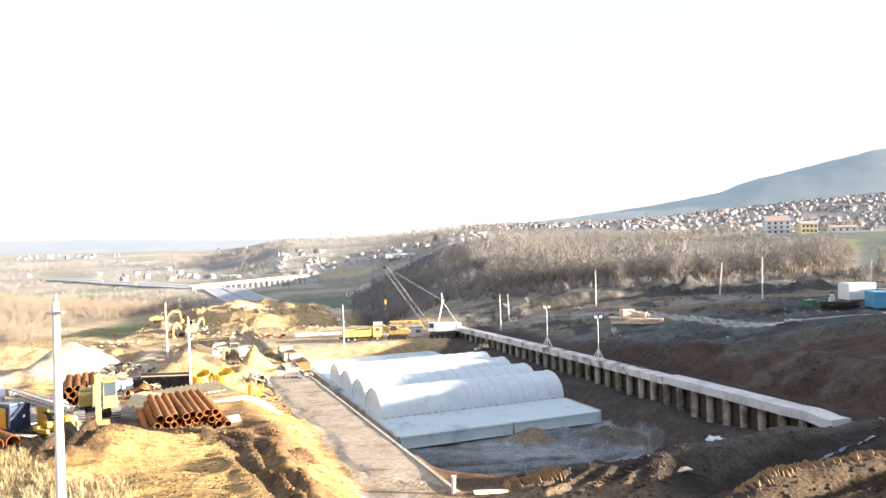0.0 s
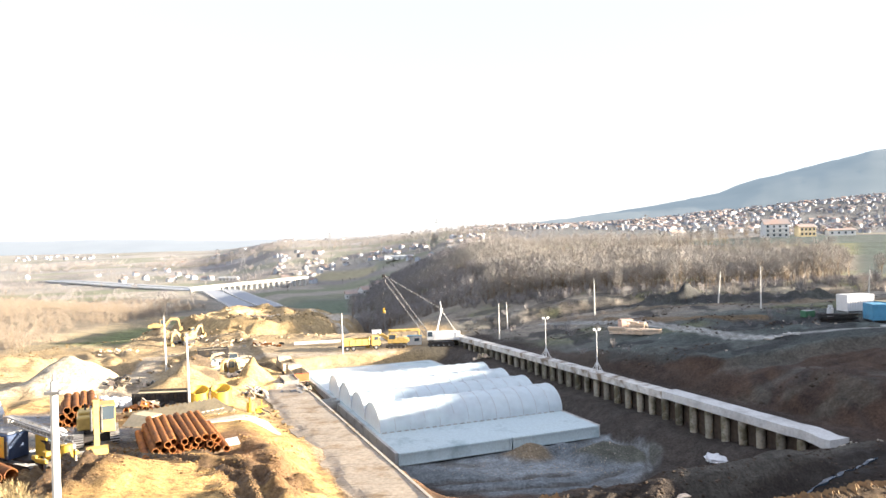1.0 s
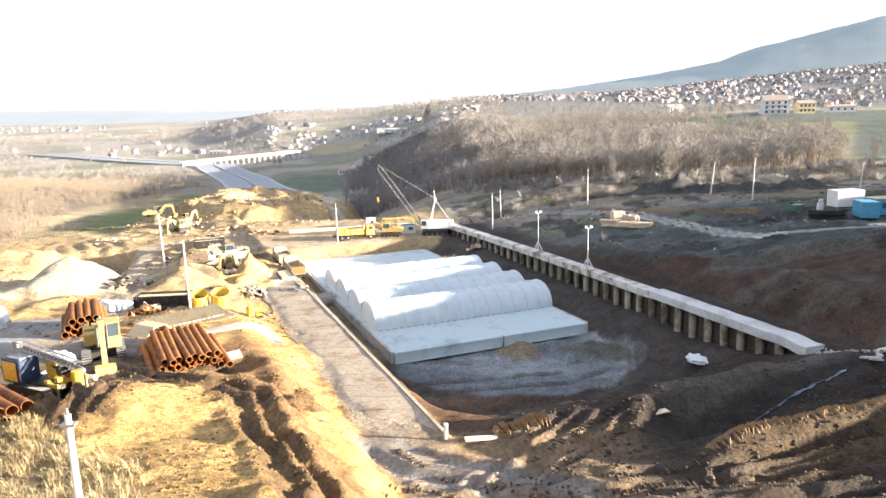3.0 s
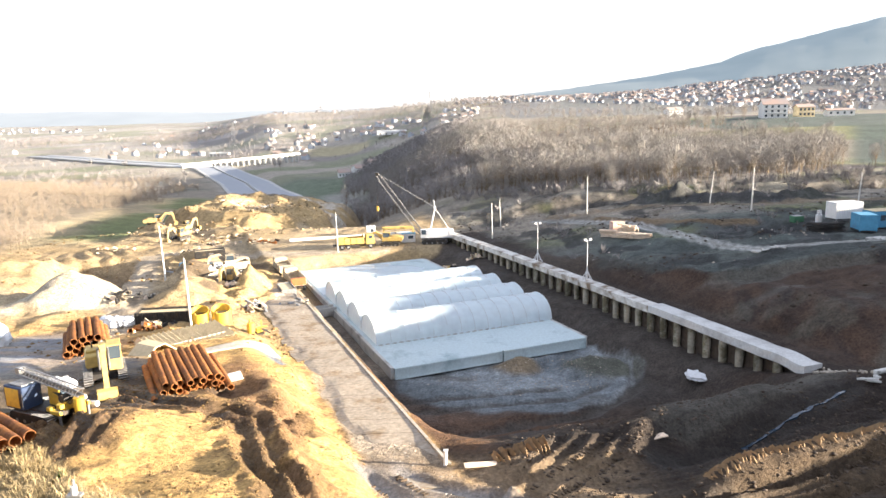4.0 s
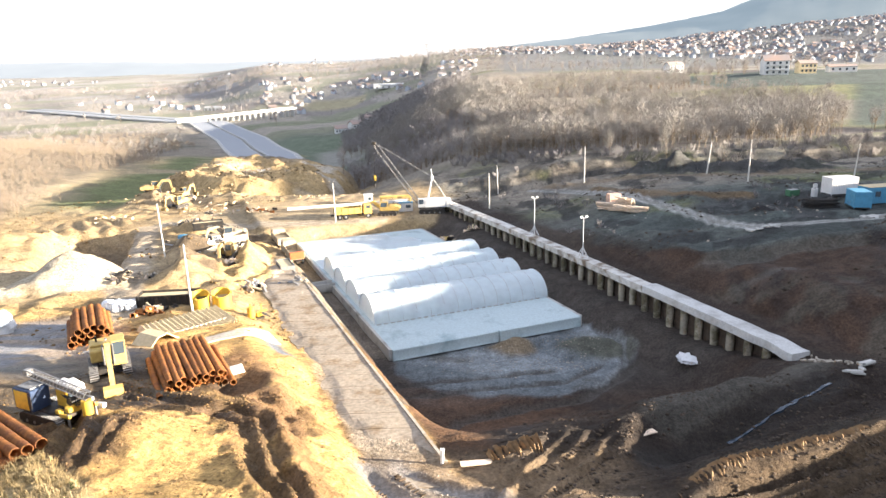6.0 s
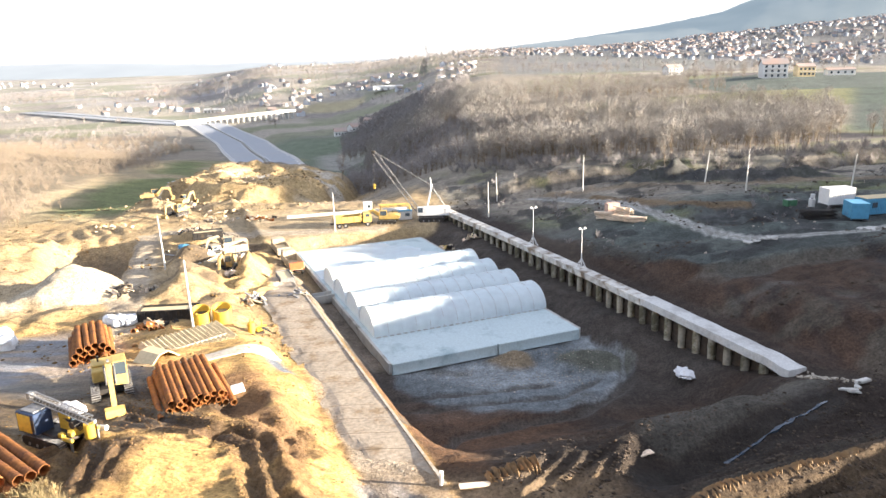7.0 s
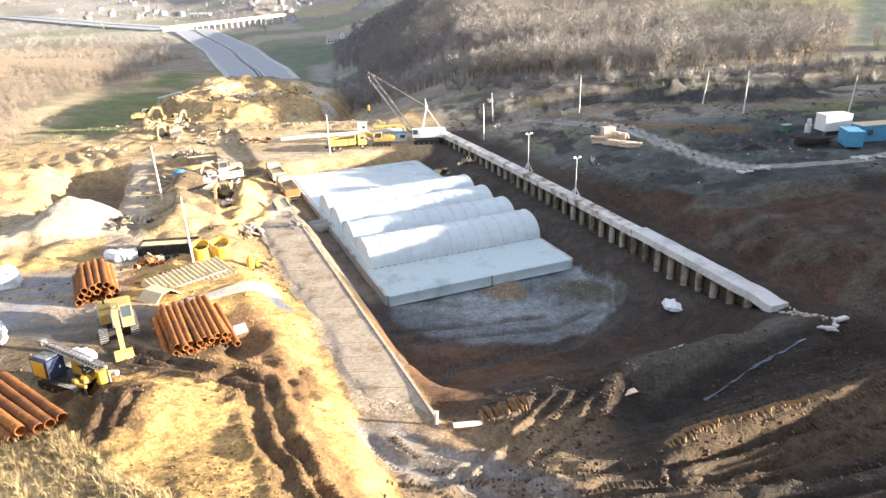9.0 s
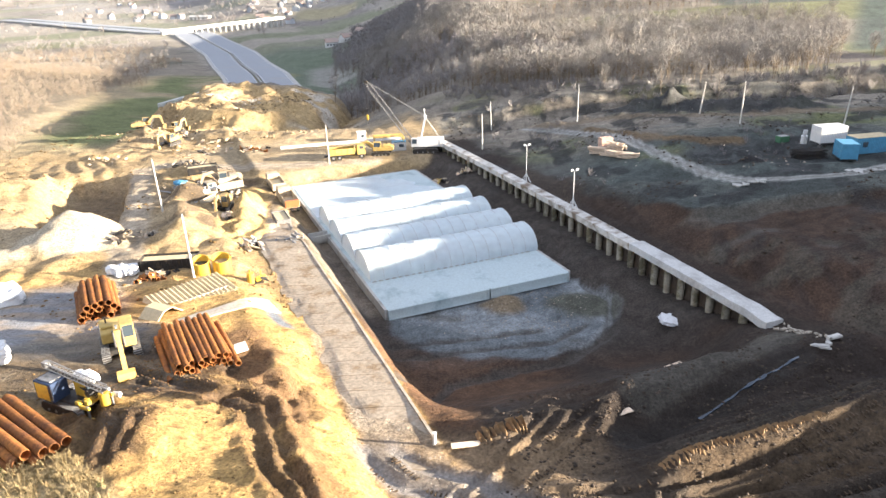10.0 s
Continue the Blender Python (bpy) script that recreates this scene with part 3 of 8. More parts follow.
def soil_colours(x, y, z):
    """Which kind of ground lies where: base colours, with some shade and haze painted in."""
    n1, n2, n3 = fbm(x, y, 6, 4, 101), fbm(x, y, 22, 4, 103), fbm(x, y, 2.2, 3, 105)
    xr = road_x(y)
    c = np.zeros(x.shape + (3,)) + np.array((0.47, 0.305, 0.118))       # yellow clay
    damp = np.zeros(x.shape)
    c = blend(c, (0.226, 0.141, 0.067), smooth(0.15, 0.5, n1) * np.interp(y, [40, 50], [0.12, 0.65]))
    # dents of the clay coloured dark, as the small shadows in them
    c = blend(c, (0.169, 0.106, 0.053), smooth(0.32, 0.6, vnoise(x + 0.4 * vnoise(x, y, 1.1, 90), y, 0.6, 89)) * 0.7)
    for pts, wide, deep in YARD_RUTS:            # churned wet mud along the wheel tracks
        t = smooth(2.1, 0.7, path_distance(x + 0.7 * fbm(x, y, 3.0, 3, 91), y + 0.7 * fbm(x, y, 3.0, 3, 92), pts) + 1.3 * n3)
        c = blend(c, (0.088, 0.057, 0.033), t * 0.85); damp = damp + 0.3 * t
    c = blend(c, (0.325, 0.248, 0.143), smooth(70, 92, y) * 0.8)
    c = blend(c, (0.385, 0.320, 0.222), smooth(-0.2, 0.35, n2) * 0.55 * smooth(70, 84, y))
    c = blend(c, (0.282, 0.212, 0.127), smooth(0.1, 0.4, fbm(x, y, 7, 4, 104)) * 0.6 * smooth(66, 74, y))
    c = blend(c, (0.155, 0.095, 0.049), smooth(3.0, 1.6, np.hypot((x + 11.2) / 1.0, (y - 46.5) / 2.0) + 1.5 * n1) * 0.8)
    t = smooth(1.25, 0.7, np.hypot((x + 16.0) / 3.4, (y - 53.0 + 0.5 * (x + 16)) / 6.0) + 0.35 * n1 + 0.15 * n3)
    c = blend(c, (0.150, 0.088, 0.047), t * 0.9)
    # the big pipe stack's shadow, painted on as dark brown soil
    t = smooth(1.2, 0.8, np.hypot((x + 23.4) / 2.6, (y - 54.0) / 4.4) + 0.3 * n1)
    c = blend(c, (0.085, 0.052, 0.031), t * 0.9)
    t = smooth(1.3, 0.5, path_distance(x, y, ((-17.0, 66.0), (-14.6, 62.0))) + 0.3 * n3)
    c = blend(c, (0.13, 0.15, 0.18), t); damp = damp + 0.6 * t
    t = smooth(1.7, 0.9, path_distance(x, y, RAW_CLAY) + 0.9 * n3)
    c = blend(c, (0.175, 0.105, 0.052), t * 0.85)
    t = smooth(0.6, 0.2, np.abs(x - xr + 5.1 + 0.8 * n3) + 0.5 * n1) * smooth(66, 58, y)
    c = blend(c, (0.15, 0.095, 0.05), t * 0.8)
    # pale sand heaps
    w = smooth(9, 6.5, np.hypot(x + 48.5, (y - 90.5) * 1.1) + 0.8 * n3) + smooth(10, 7.5, np.hypot((x + 61), (y - 83) * 2.2) + n3)
    c = blend(c, (0.437, 0.388, 0.296), np.clip(w, 0, 1) * 0.9)
    # grey wet hardstanding on the left, the stacks' bluish shadow bands in its colour
    w = smooth(10, 5, np.hypot((x + 40) / 1.0, (y - 64) / 1.2)) + smooth(9, 5, np.hypot((x + 33) / 1.5, (y - 57) / 0.6))
    w = np.clip(w + 0.4 * n1 * (w > 0.05), 0, 1)
    c = blend(c, (0.205, 0.215, 0.235), w * (0.55 + 0.45 * smooth(-0.3, 0.3, fbm(x, y * 3, 5, 3, 109)))); damp = damp + w * 0.5
    t = smooth(2.7, 1.6, path_distance(x, y, YARD_TRACK) + 0.6 * n3)
    c = blend(c, (0.395, 0.339, 0.261), t * 0.85)
    t = np.abs(np.abs(path_distance(x, y, YARD_TRACK) - 0.3 * n3) - 1.0)
    c = blend(c, (0.239, 0.190, 0.134), smooth(0.45, 0.2, t) * 0.6 * smooth(66, 74, y))
    # wet mud with painted shadows round the rig and stacks, and between far heaps
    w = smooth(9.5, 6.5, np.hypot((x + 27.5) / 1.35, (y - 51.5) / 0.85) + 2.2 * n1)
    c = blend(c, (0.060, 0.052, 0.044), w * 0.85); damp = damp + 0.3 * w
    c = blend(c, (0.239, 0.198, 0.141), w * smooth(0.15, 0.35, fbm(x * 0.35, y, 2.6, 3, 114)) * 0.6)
    w = smooth(-50, -44, x + 0.38 * (y - 115)) * smooth(-18, -24, x + 0.42 * (y - 105)) * smooth(84, 92, y) * smooth(142, 134, y)
    c = blend(c, (0.098, 0.075, 0.055), w * smooth(-0.05, 0.18, fbm(x, y, 5, 4, 112)) * 0.85)
    # hollow beside the track, its deep shadow put into the colour
    w = smooth(2.0, 4.5, np.interp(y, [74, 81, 89, 107, 128, 141], [-36, -38, -41, -47, -55, -59]) - x) * smooth(17, 11, np.interp(y, [74, 107, 141], [-36, -47, -59]) - x) * smooth(97, 104, y) * smooth(139, 131, y)
    c = blend(c, (0.141, 0.109, 0.074), w * 0.8)
    # haul road
    d = x - xr
    w = smooth(-5.6, -4.6, d + 0.7 * n3) * smooth(0.25, -0.1, d) * smooth(118, 100, y) * smooth(18, 26, y)
    c = blend(c, (0.367, 0.310, 0.239), w)
    c = blend(c, (0.254, 0.184, 0.113), w * smooth(0.0, 0.4, n1) * 0.8)
    c = blend(c, (0.239, 0.176, 0.113), w * smooth(47, 41, y + 2 * n1) * 0.9)
    c = blend(c, (0.141, 0.098, 0.060), w * smooth(46, 40, y) * smooth(0.05, 0.3, fbm(x * 1.6 + 0.5 * y, y * 0.2, 1.8, 3, 108)) * 0.8)
    c = blend(c, (0.409, 0.289, 0.134), smooth(4.2, 2.8, path_distance(x, y, ((-26.2, 92), (-33, 122))) + 0.8 * n3))
    # brown soil right of the road, darkened for the shade that lies on it
    su = (x - SLAB_O[0]) * SLAB_U[0] + (y - SLAB_O[1]) * SLAB_U[1]
    ss = (x - SLAB_O[0]) * SLAB_V[0] + (y - SLAB_O[1]) * SLAB_V[1]
    w = smooth(0.1, 1.0, d) * smooth(62, 59, ss + n1 - 14 * smooth(-6, 6, x - cap_x(y))) * (1 - 0.9 * smooth(22, 34, ss) * smooth(1, -2, su))
    c = blend(c, (0.043, 0.033, 0.027), w)
    c = blend(c, (0.079, 0.063, 0.048), w * smooth(0.1, 0.6, n2) * 0.6)
    c = blend(c, (0.028, 0.023, 0.021), w * smooth(0.1, 0.5, n1) * 0.75)
    c = blend(c, (0.088, 0.051, 0.031), w * smooth(0.15, 0.5, fbm(x, y, 11, 3, 102)) * 0.7 * smooth(70, 60, y))
    c = blend(c, (0.093, 0.087, 0.074), w * smooth(2.6, 1.5, path_distance(x, y, BERM) + 0.4 * n1) * 0.9)
    for pts in MUD_WHEELS:
        c = blend(c, (0.086, 0.074, 0.058), w * smooth(1.3, 0.5, np.abs(path_distance(x, y, pts) - 0.4) + 0.5 * n3) * 0.55)
    damp = damp + w * 0.4 * smooth(0.1, 0.5, n1)
    damp = damp + w * 0.25 * smooth(37.5, 34, y) * smooth(0.1, 0.4, fbm(x * 0.25, y, 1.4, 3, 116))
    c = blend(c, (0.112, 0.066, 0.041), w * smooth(46, 50, y) * smooth(73, 67, y + 3 * n1) * smooth(18, 9, x + 5 * n1) * (0.55 + 0.35 * smooth(-0.2, 0.2, fbm(x / 4, y, 1.6, 3, 120))))
    c = blend(c, (0.030, 0.026, 0.024), w * smooth(40, 36, y) * smooth(8, 13, x) * smooth(-0.1, 0.25, fbm(x * 0.3, y, 2.4, 3, 117)) * 0.8)
    c = blend(c, (0.177, 0.097, 0.051), smooth(0.3, 1.0, d) * smooth(6.5, 3.0, d + 1.5 * n1) * smooth(66, 60, y) * smooth(42, 46, y) * 0.75)
    # sunlit mud by the road's end, the light put in as paler brown
    t = smooth(-1.0, 1.0, d) * smooth(45, 41, y + n1) * smooth(15, 8, x + 2 * n1)
    c = blend(c, (0.278, 0.199, 0.121), t * 0.8)
    # raked bank made brighter ochre where sun strikes it
    along = (y - 37.4) - 0.27 * (x - 16)
    t = smooth(-6.5, -4.5, along + n1) * smooth(1.4, 0.5, along) * smooth(13, 17, x)
    c = blend(c, (0.128, 0.089, 0.053), t * 0.75)
    c = blend(c, (0.064, 0.048, 0.034), t * smooth(0.0, 0.25, fbm(x / 5, y - 0.27 * x, 0.9, 3, 122)) * 0.7)
    # the painted shade deepens over the near mud
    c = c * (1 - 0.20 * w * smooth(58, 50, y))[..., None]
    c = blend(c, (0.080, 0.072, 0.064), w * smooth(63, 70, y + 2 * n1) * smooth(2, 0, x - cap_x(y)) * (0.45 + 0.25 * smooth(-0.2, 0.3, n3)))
    t = smooth(2.6, 1.6, path_distance(x, y, ROAD_BEND) + 0.5 * n3) * smooth(44.5, 41.5, y + n3)
    c = blend(c, (0.198, 0.171, 0.144), t * 0.85); damp = damp + 0.55 * t
    t = smooth(0.75, 0.3, np.abs(path_distance(x, y, ROAD_BEND) - 1.15) + 0.25 * n3) * smooth(44.5, 41.5, y + n3)
    c = blend(c, (0.251, 0.239, 0.228), t * 0.7); damp = damp + 0.35 * t
    t = smooth(1.7, 0.8, path_distance(x, y, DITCH) + 0.4 * n1)
    c = blend(c, (0.025, 0.021, 0.018), t * 0.8); damp = damp + 0.3 * t
    t = smooth(0.3, 0.8, d) * smooth(0.3, -0.4, su) * smooth(-1, 3, ss) * smooth(40, 30, ss)      # bed between road and slab
    c = blend(c, (0.225, 0.190, 0.150), t * (0.6 + 0.3 * smooth(-0.2, 0.2, n3)))
    # grey ballast floor of the pit
    w = smooth(12.9, 11.9, np.hypot((x - 9.0) / 1.12, (y - 77.5) / 0.98) + 1.4 * n1 + 1.4 * n2 + 0.5 * n3) * (z < 1.8)
    c = blend(c, (0.150, 0.172, 0.186), w); damp = damp + w * 0.7 * smooth(-0.2, 0.4, n2)
    # pale blue patches painted as sky sheen on the wet ballast
    c = blend(c, (0.262, 0.290, 0.305), w * smooth(-0.05, 0.45, fbm(x * 0.5 + y * 0.2, y, 4.5, 3, 110)) * 0.8)
    c = blend(c, (0.104, 0.099, 0.089), w * smooth(0.15, 0.5, fbm(x, y, 4, 3, 111)) * 0.7)
    t = smooth(3.6, 2.2, np.hypot(x - 9.0, (y - 78.2) * 1.3) + 0.6 * n3)
    c = blend(c, (0.209, 0.162, 0.104), t * 0.95)
    for pts, wide, deep in PIT_RUTS:
        c = blend(c, (0.078, 0.071, 0.063), smooth(1.6 * wide, 0.6 * wide, path_distance(x, y, pts) + 0.3 * n3) * 0.75)
    t = smooth(5.2, 3.4, np.hypot(x - 18.6, (y - 77.6) * 1.1) + 0.8 * n3 + n1)
    c = blend(c, (0.088, 0.090, 0.066), t * 0.9)
    t = smooth(0.32, 0.15, np.abs(path_distance(x, y, ((12.5, 65.5), (17.5, 68.5), (21.6, 73.5), (22.8, 79), (20.5, 84))) + 0.3 * n3))
    c = blend(c, (0.21, 0.225, 0.23), t * 0.8)
    # olive bench, with its bluish shade put into the dark colours
    dr = x - cap_x(y)
    w = smooth(5, 12, dr + 3 * n1) * smooth(64, 90, y + 4 * n1)
    c = blend(c, (0.060, 0.074, 0.071), w * 0.9)
    c = blend(c, (0.090, 0.108, 0.102), w * smooth(84, 100, y) * smooth(-0.35, 0.15, fbm(x, y, 9, 4, 106)) * 0.8)
    c = blend(c, (0.104, 0.109, 0.096), w * smooth(0.05, 0.5, n2) * 0.7)
    c = blend(c, (0.038, 0.041, 0.041), w * smooth(0.15, 0.45, n1) * 0.8)
    lip = np.interp(x, [p[0] for p in SCARP], [p[1] for p in SCARP]) + 0.9 * fbm(x, y, 4, 3, 66) - y
    t = smooth(-0.6, 0.5, lip) * smooth(3, 8, dr + 2 * n1)
    c = blend(c, (0.068, 0.043, 0.030), t * 0.9)
    c = blend(c, (0.036, 0.027, 0.023), t * smooth(0.0, 0.35, fbm(x, y / 4, 1.8, 3, 118)) * 0.75)
    c = blend(c, (0.088, 0.082, 0.066), t * smooth(9, 12, lip + 3 * n1) * smooth(0.0, 0.3, n3) * 0.6)
    c = blend(c, (0.292, 0.256, 0.207), w * smooth(118, 146, y + 9 * n2) * 0.85)
    c = blend(c, (0.097, 0.083, 0.065), w * smooth(122, 150, y) * smooth(0.12, 0.4, n1) * 0.7)
    c = blend(c, (0.127, 0.146, 0.048), w * smooth(0.2, 0.45, fbm(x, y, 13, 3, 107)) * smooth(100, 125, y) * 0.7)
    c = blend(c, (0.130, 0.140, 0.125), w * smooth(0.08, 0.28, fbm(x * 0.25, y, 3.0, 4, 113)) * 0.5)
    c = blend(c, (0.031, 0.033, 0.034), w * smooth(0.12, 0.3, fbm(x, y, 5, 4, 115)) * 0.8)
    t = smooth(10, 6, np.hypot((x - 51.5) / 1.3, y - 110) + 2.5 * n1)
    c = blend(c, (0.034, 0.036, 0.037), t * 0.85)
    c = blend(c, (0.085, 0.095, 0.092), t * smooth(0.1, 0.35, fbm(x, y, 1.8, 3, 119)) * 0.7)
    c = blend(c, (0.022, 0.021, 0.022), smooth(2.8, 1.6, np.hypot((x - 50) / 1.3, y - 103.6) + 0.6 * n3))
    t = smooth(6.8, 4.2, path_distance(x, y, BENCH_SPOIL) + 1.6 * n1)
    c = blend(c, (0.040, 0.042, 0.043), t * 0.9)
    c = blend(c, (0.10, 0.105, 0.095), t * smooth(0.1, 0.4, n3) * 0.6)
    t = smooth(2.4, 1.0, path_distance(x, y, BENCH_BANK) + 0.8 * n3)
    c = blend(c, (0.155, 0.105, 0.055), t * 0.8)
    t = smooth(1.4, 0.95, path_distance(x, y, BENCH_TRACK) + 0.2 * n3)
    c = blend(c, (0.36, 0.37, 0.355), t * 0.9)
    c = blend(c, (0.165, 0.156, 0.137), smooth(0.35, 0.15, np.abs(path_distance(x, y, BENCH_TRACK) - 0.2 + 0.15 * n3)) * 0.6)
    t = smooth(2.4, 1.0, path_distance(x, y, BENCH_LANE) + 0.7 * n3)
    c = blend(c, (0.204, 0.161, 0.112), t * 0.8)
    # land beyond, fields and woods' floor
    far = np.maximum(smooth(165, 205, y), smooth(3, -4, x - scrub_edge(y)) * smooth(140, 150, y))
    fld = fbm(x, y, 90, 3, 121)
    cf = np.zeros(c.shape) + np.array((0.224, 0.199, 0.163))
    cf = blend(cf, (0.181, 0.184, 0.108), smooth(0.0, 0.1, fld))
    cf = blend(cf, (0.289, 0.264, 0.224), smooth(0.15, 0.25, fbm(x, y, 130, 3, 131)))
    cf = blend(cf, (0.144, 0.130, 0.119), smooth(0.25, 0.32, fbm(x, y, 110, 3, 133)))
    # valley floor pales with distance, haze put into the field colour
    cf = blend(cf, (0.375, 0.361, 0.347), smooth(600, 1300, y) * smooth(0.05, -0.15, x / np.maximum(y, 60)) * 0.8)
    cf = blend(cf, (0.289, 0.253, 0.195), smooth(-92, -104, x) * smooth(430, 400, y))
    cf = blend(cf, (0.150, 0.128, 0.098), smooth(3, -4, x - scrub_edge(y) + 4 * n1) * smooth(680, 640, y))
    u, v = x * 0.92 + y * 0.39, y * 0.92 - x * 0.39
    f1 = _hash(np.floor((u + 14 * fbm(x, y, 200, 2, 139)) / 95), np.floor(v / 60), 9)
    w = smooth(400, 480, y) * smooth(0.12, 0.0, x / np.maximum(y, 60))
    cf = blend(cf, (0.339, 0.311, 0.260), w * (f1 > 0.62) * 0.7)
    cf = blend(cf, (0.195, 0.209, 0.137), w * (f1 < 0.22) * 0.7)
    cf = blend(cf, (0.188, 0.170, 0.155), w * ((f1 > 0.36) & (f1 < 0.5)) * 0.7)
    # hillside under the village blued, again as painted haze
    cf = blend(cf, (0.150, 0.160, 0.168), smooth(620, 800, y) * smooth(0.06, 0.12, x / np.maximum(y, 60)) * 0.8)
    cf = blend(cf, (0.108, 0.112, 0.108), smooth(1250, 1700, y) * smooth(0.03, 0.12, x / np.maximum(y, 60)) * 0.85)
    w = smooth(0, 5, y - np.interp(x, [40, 60, 150], [306, 288, 284]) - 2 * n1) * smooth(5, 0, y - np.interp(x, [40, 100, 150], [312, 330, 330])) * smooth(36, 48, x)
    cf = blend(cf, (0.155, 0.160, 0.080), w * 0.9)
    w = np.maximum(smooth(132, 142, x) * smooth(325, 330, y) * smooth(470, 440, y), smooth(0.585, 0.61, x / np.maximum(y, 60)) * smooth(222, 235, y) * smooth(335, 325, y))
    cf = blend(cf, (0.061, 0.083, 0.076), w * 0.9)
    cf = blend(cf, (0.333, 0.297, 0.188), smooth(46, 38, np.hypot(x + 130, (y - 946) * 0.8) + 6 * n2))
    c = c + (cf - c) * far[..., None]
    # valley meadow and green hillside, both darkened for the shadow they lie in
    w = smooth(-12, 0, x - highway_x(y) - highway_half(y)) * smooth(-0.085, -0.11, x / np.maximum(y, 60)) * smooth(270, 300, y) * smooth(640, 560, y)
    c = blend(c, (0.123, 0.155, 0.108), w * 0.95)
    c = blend(c, (0.260, 0.260, 0.231), w * smooth(0.0, 0.12, fbm(x * 1.3, y * 0.8, 50, 2, 135)) * smooth(-0.18, -0.15, x / np.maximum(y, 60)) * smooth(520, 470, y))
    left_of = highway_x(y) - highway_half(y) - x
    w = smooth(4, 8, left_of) * smooth(46, 36, left_of + 6 * n2) * smooth(330, 360, y) * smooth(700, 640, y)
    c = blend(c, (0.239, 0.209, 0.166), w)
    c = blend(c, (0.144, 0.144, 0.108), w * smooth(0.0, 0.2, fbm(x, y, 40, 2, 136)))
    edge = scrub_edge(y)
    w = smooth(-6, 6, x - edge + 6 * n1) * smooth(154, 166, y + 4 * n1) * smooth(430, 390, y + 8 * n2) * smooth(-70, -80, x)
    c = blend(c, (0.318, 0.260, 0.159), w * 0.9)
    c = blend(c, (0.142, 0.165, 0.070), w * smooth(-0.25, 0.05, fbm(x, y, 26, 3, 138) + 0.45 * smooth(300, 275, y)) * smooth(4, 16, x - edge + 6 * n2) * smooth(160, 178, y) * 0.95)
    # spoil mound
    w = smooth(40, 30, np.hypot(x + 55, y - 214) + 6 * n1)
    c = blend(c, (0.390, 0.289, 0.152), w)
    c = blend(c, (0.303, 0.217, 0.116), w * smooth(0.05, 0.4, n1))
    c = blend(c, (0.477, 0.433, 0.361), w * smooth(0.2, 0.45, fbm(x, y, 9, 3, 137)))
    c = blend(c, (0.181, 0.144, 0.097), w * 0.8 * smooth(-30, -18, x + 0.3 * (y - 214) + 8 * n1))
    # grassy foreground
    w = smooth(-16.5, -18.4, x + 1.0 * (y - 32) + 1.6 * n1) * smooth(37.5, 35, y + 1.5 * n1)
    c = blend(c, (0.318, 0.260, 0.152), w)
    c = blend(c, (0.123, 0.144, 0.044), w * smooth(0.2, 0.5, n1))
    return np.clip(c, 0.01, 1), np.clip(damp, 0, 1)


def build_ground():
    mid = np.concatenate([np.arange(-72, -32, 0.7), np.arange(-32, 38, 0.32), np.arange(38, 86, 0.7)])
    out = spaced(-72, 86, 0.6, -5200, 5200, 1.05)
    xs = np.concatenate([out[out < -72.1], mid, out[out > 86.1]])
    mid = np.concatenate([np.arange(28, 54, 0.22), np.arange(54, 100, 0.5), np.arange(100, 240, 1.0)])
    out = spaced(28, 240, 1.0, -900, 5200, 1.04)
    ys = np.concatenate([out[out < 27.9], mid, out[out > 240.1]])
    X, Y = np.meshgrid(xs, ys)
    Z = height(X, Y)
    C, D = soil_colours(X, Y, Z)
    ny, nx = X.shape
    idx = np.arange(nx * ny).reshape(ny, nx)
    quads = np.stack([idx[:-1, :-1], idx[:-1, 1:], idx[1:, 1:], idx[1:, :-1]], -1).reshape(-1, 4)
    me = bpy.data.meshes.new("ground")
    me.vertices.add(nx * ny)
    me.vertices.foreach_set("co", np.stack([X, Y, Z], -1).astype(np.float32).ravel())
    me.loops.add(quads.size); me.loops.foreach_set("vertex_index", quads.astype(np.int32).ravel())
    me.polygons.add(len(quads)); me.polygons.foreach_set("loop_start", np.arange(0, quads.size, 4, dtype=np.int32))
    me.update(calc_edges=True)
    a = me.attributes.new("soil", "FLOAT_COLOR", "POINT")
    a.data.foreach_set("color", np.concatenate([C, np.ones(C.shape[:2] + (1,))], -1).astype(np.float32).ravel())
    b = me.attributes.new("damp", "FLOAT", "POINT")
    b.data.foreach_set("value", D.astype(np.float32).ravel())
    me.shade_smooth()
    me.materials.append(M_EARTH)
    tagged(new("ground", me), "rutted yellow and brown clay of a building site running out to fields", "ground", kind="structure")


build_ground()
# ---- tunnel roof slab with its film tents ----
def slab_pose(u, s, z, turn=0.0):
    x, y = slab_xy(u, s)
    return pose(x, y, z, 0, 0, 21.4 + turn)


def slab_top(s):
    return 0.95 - 0.0127 * s


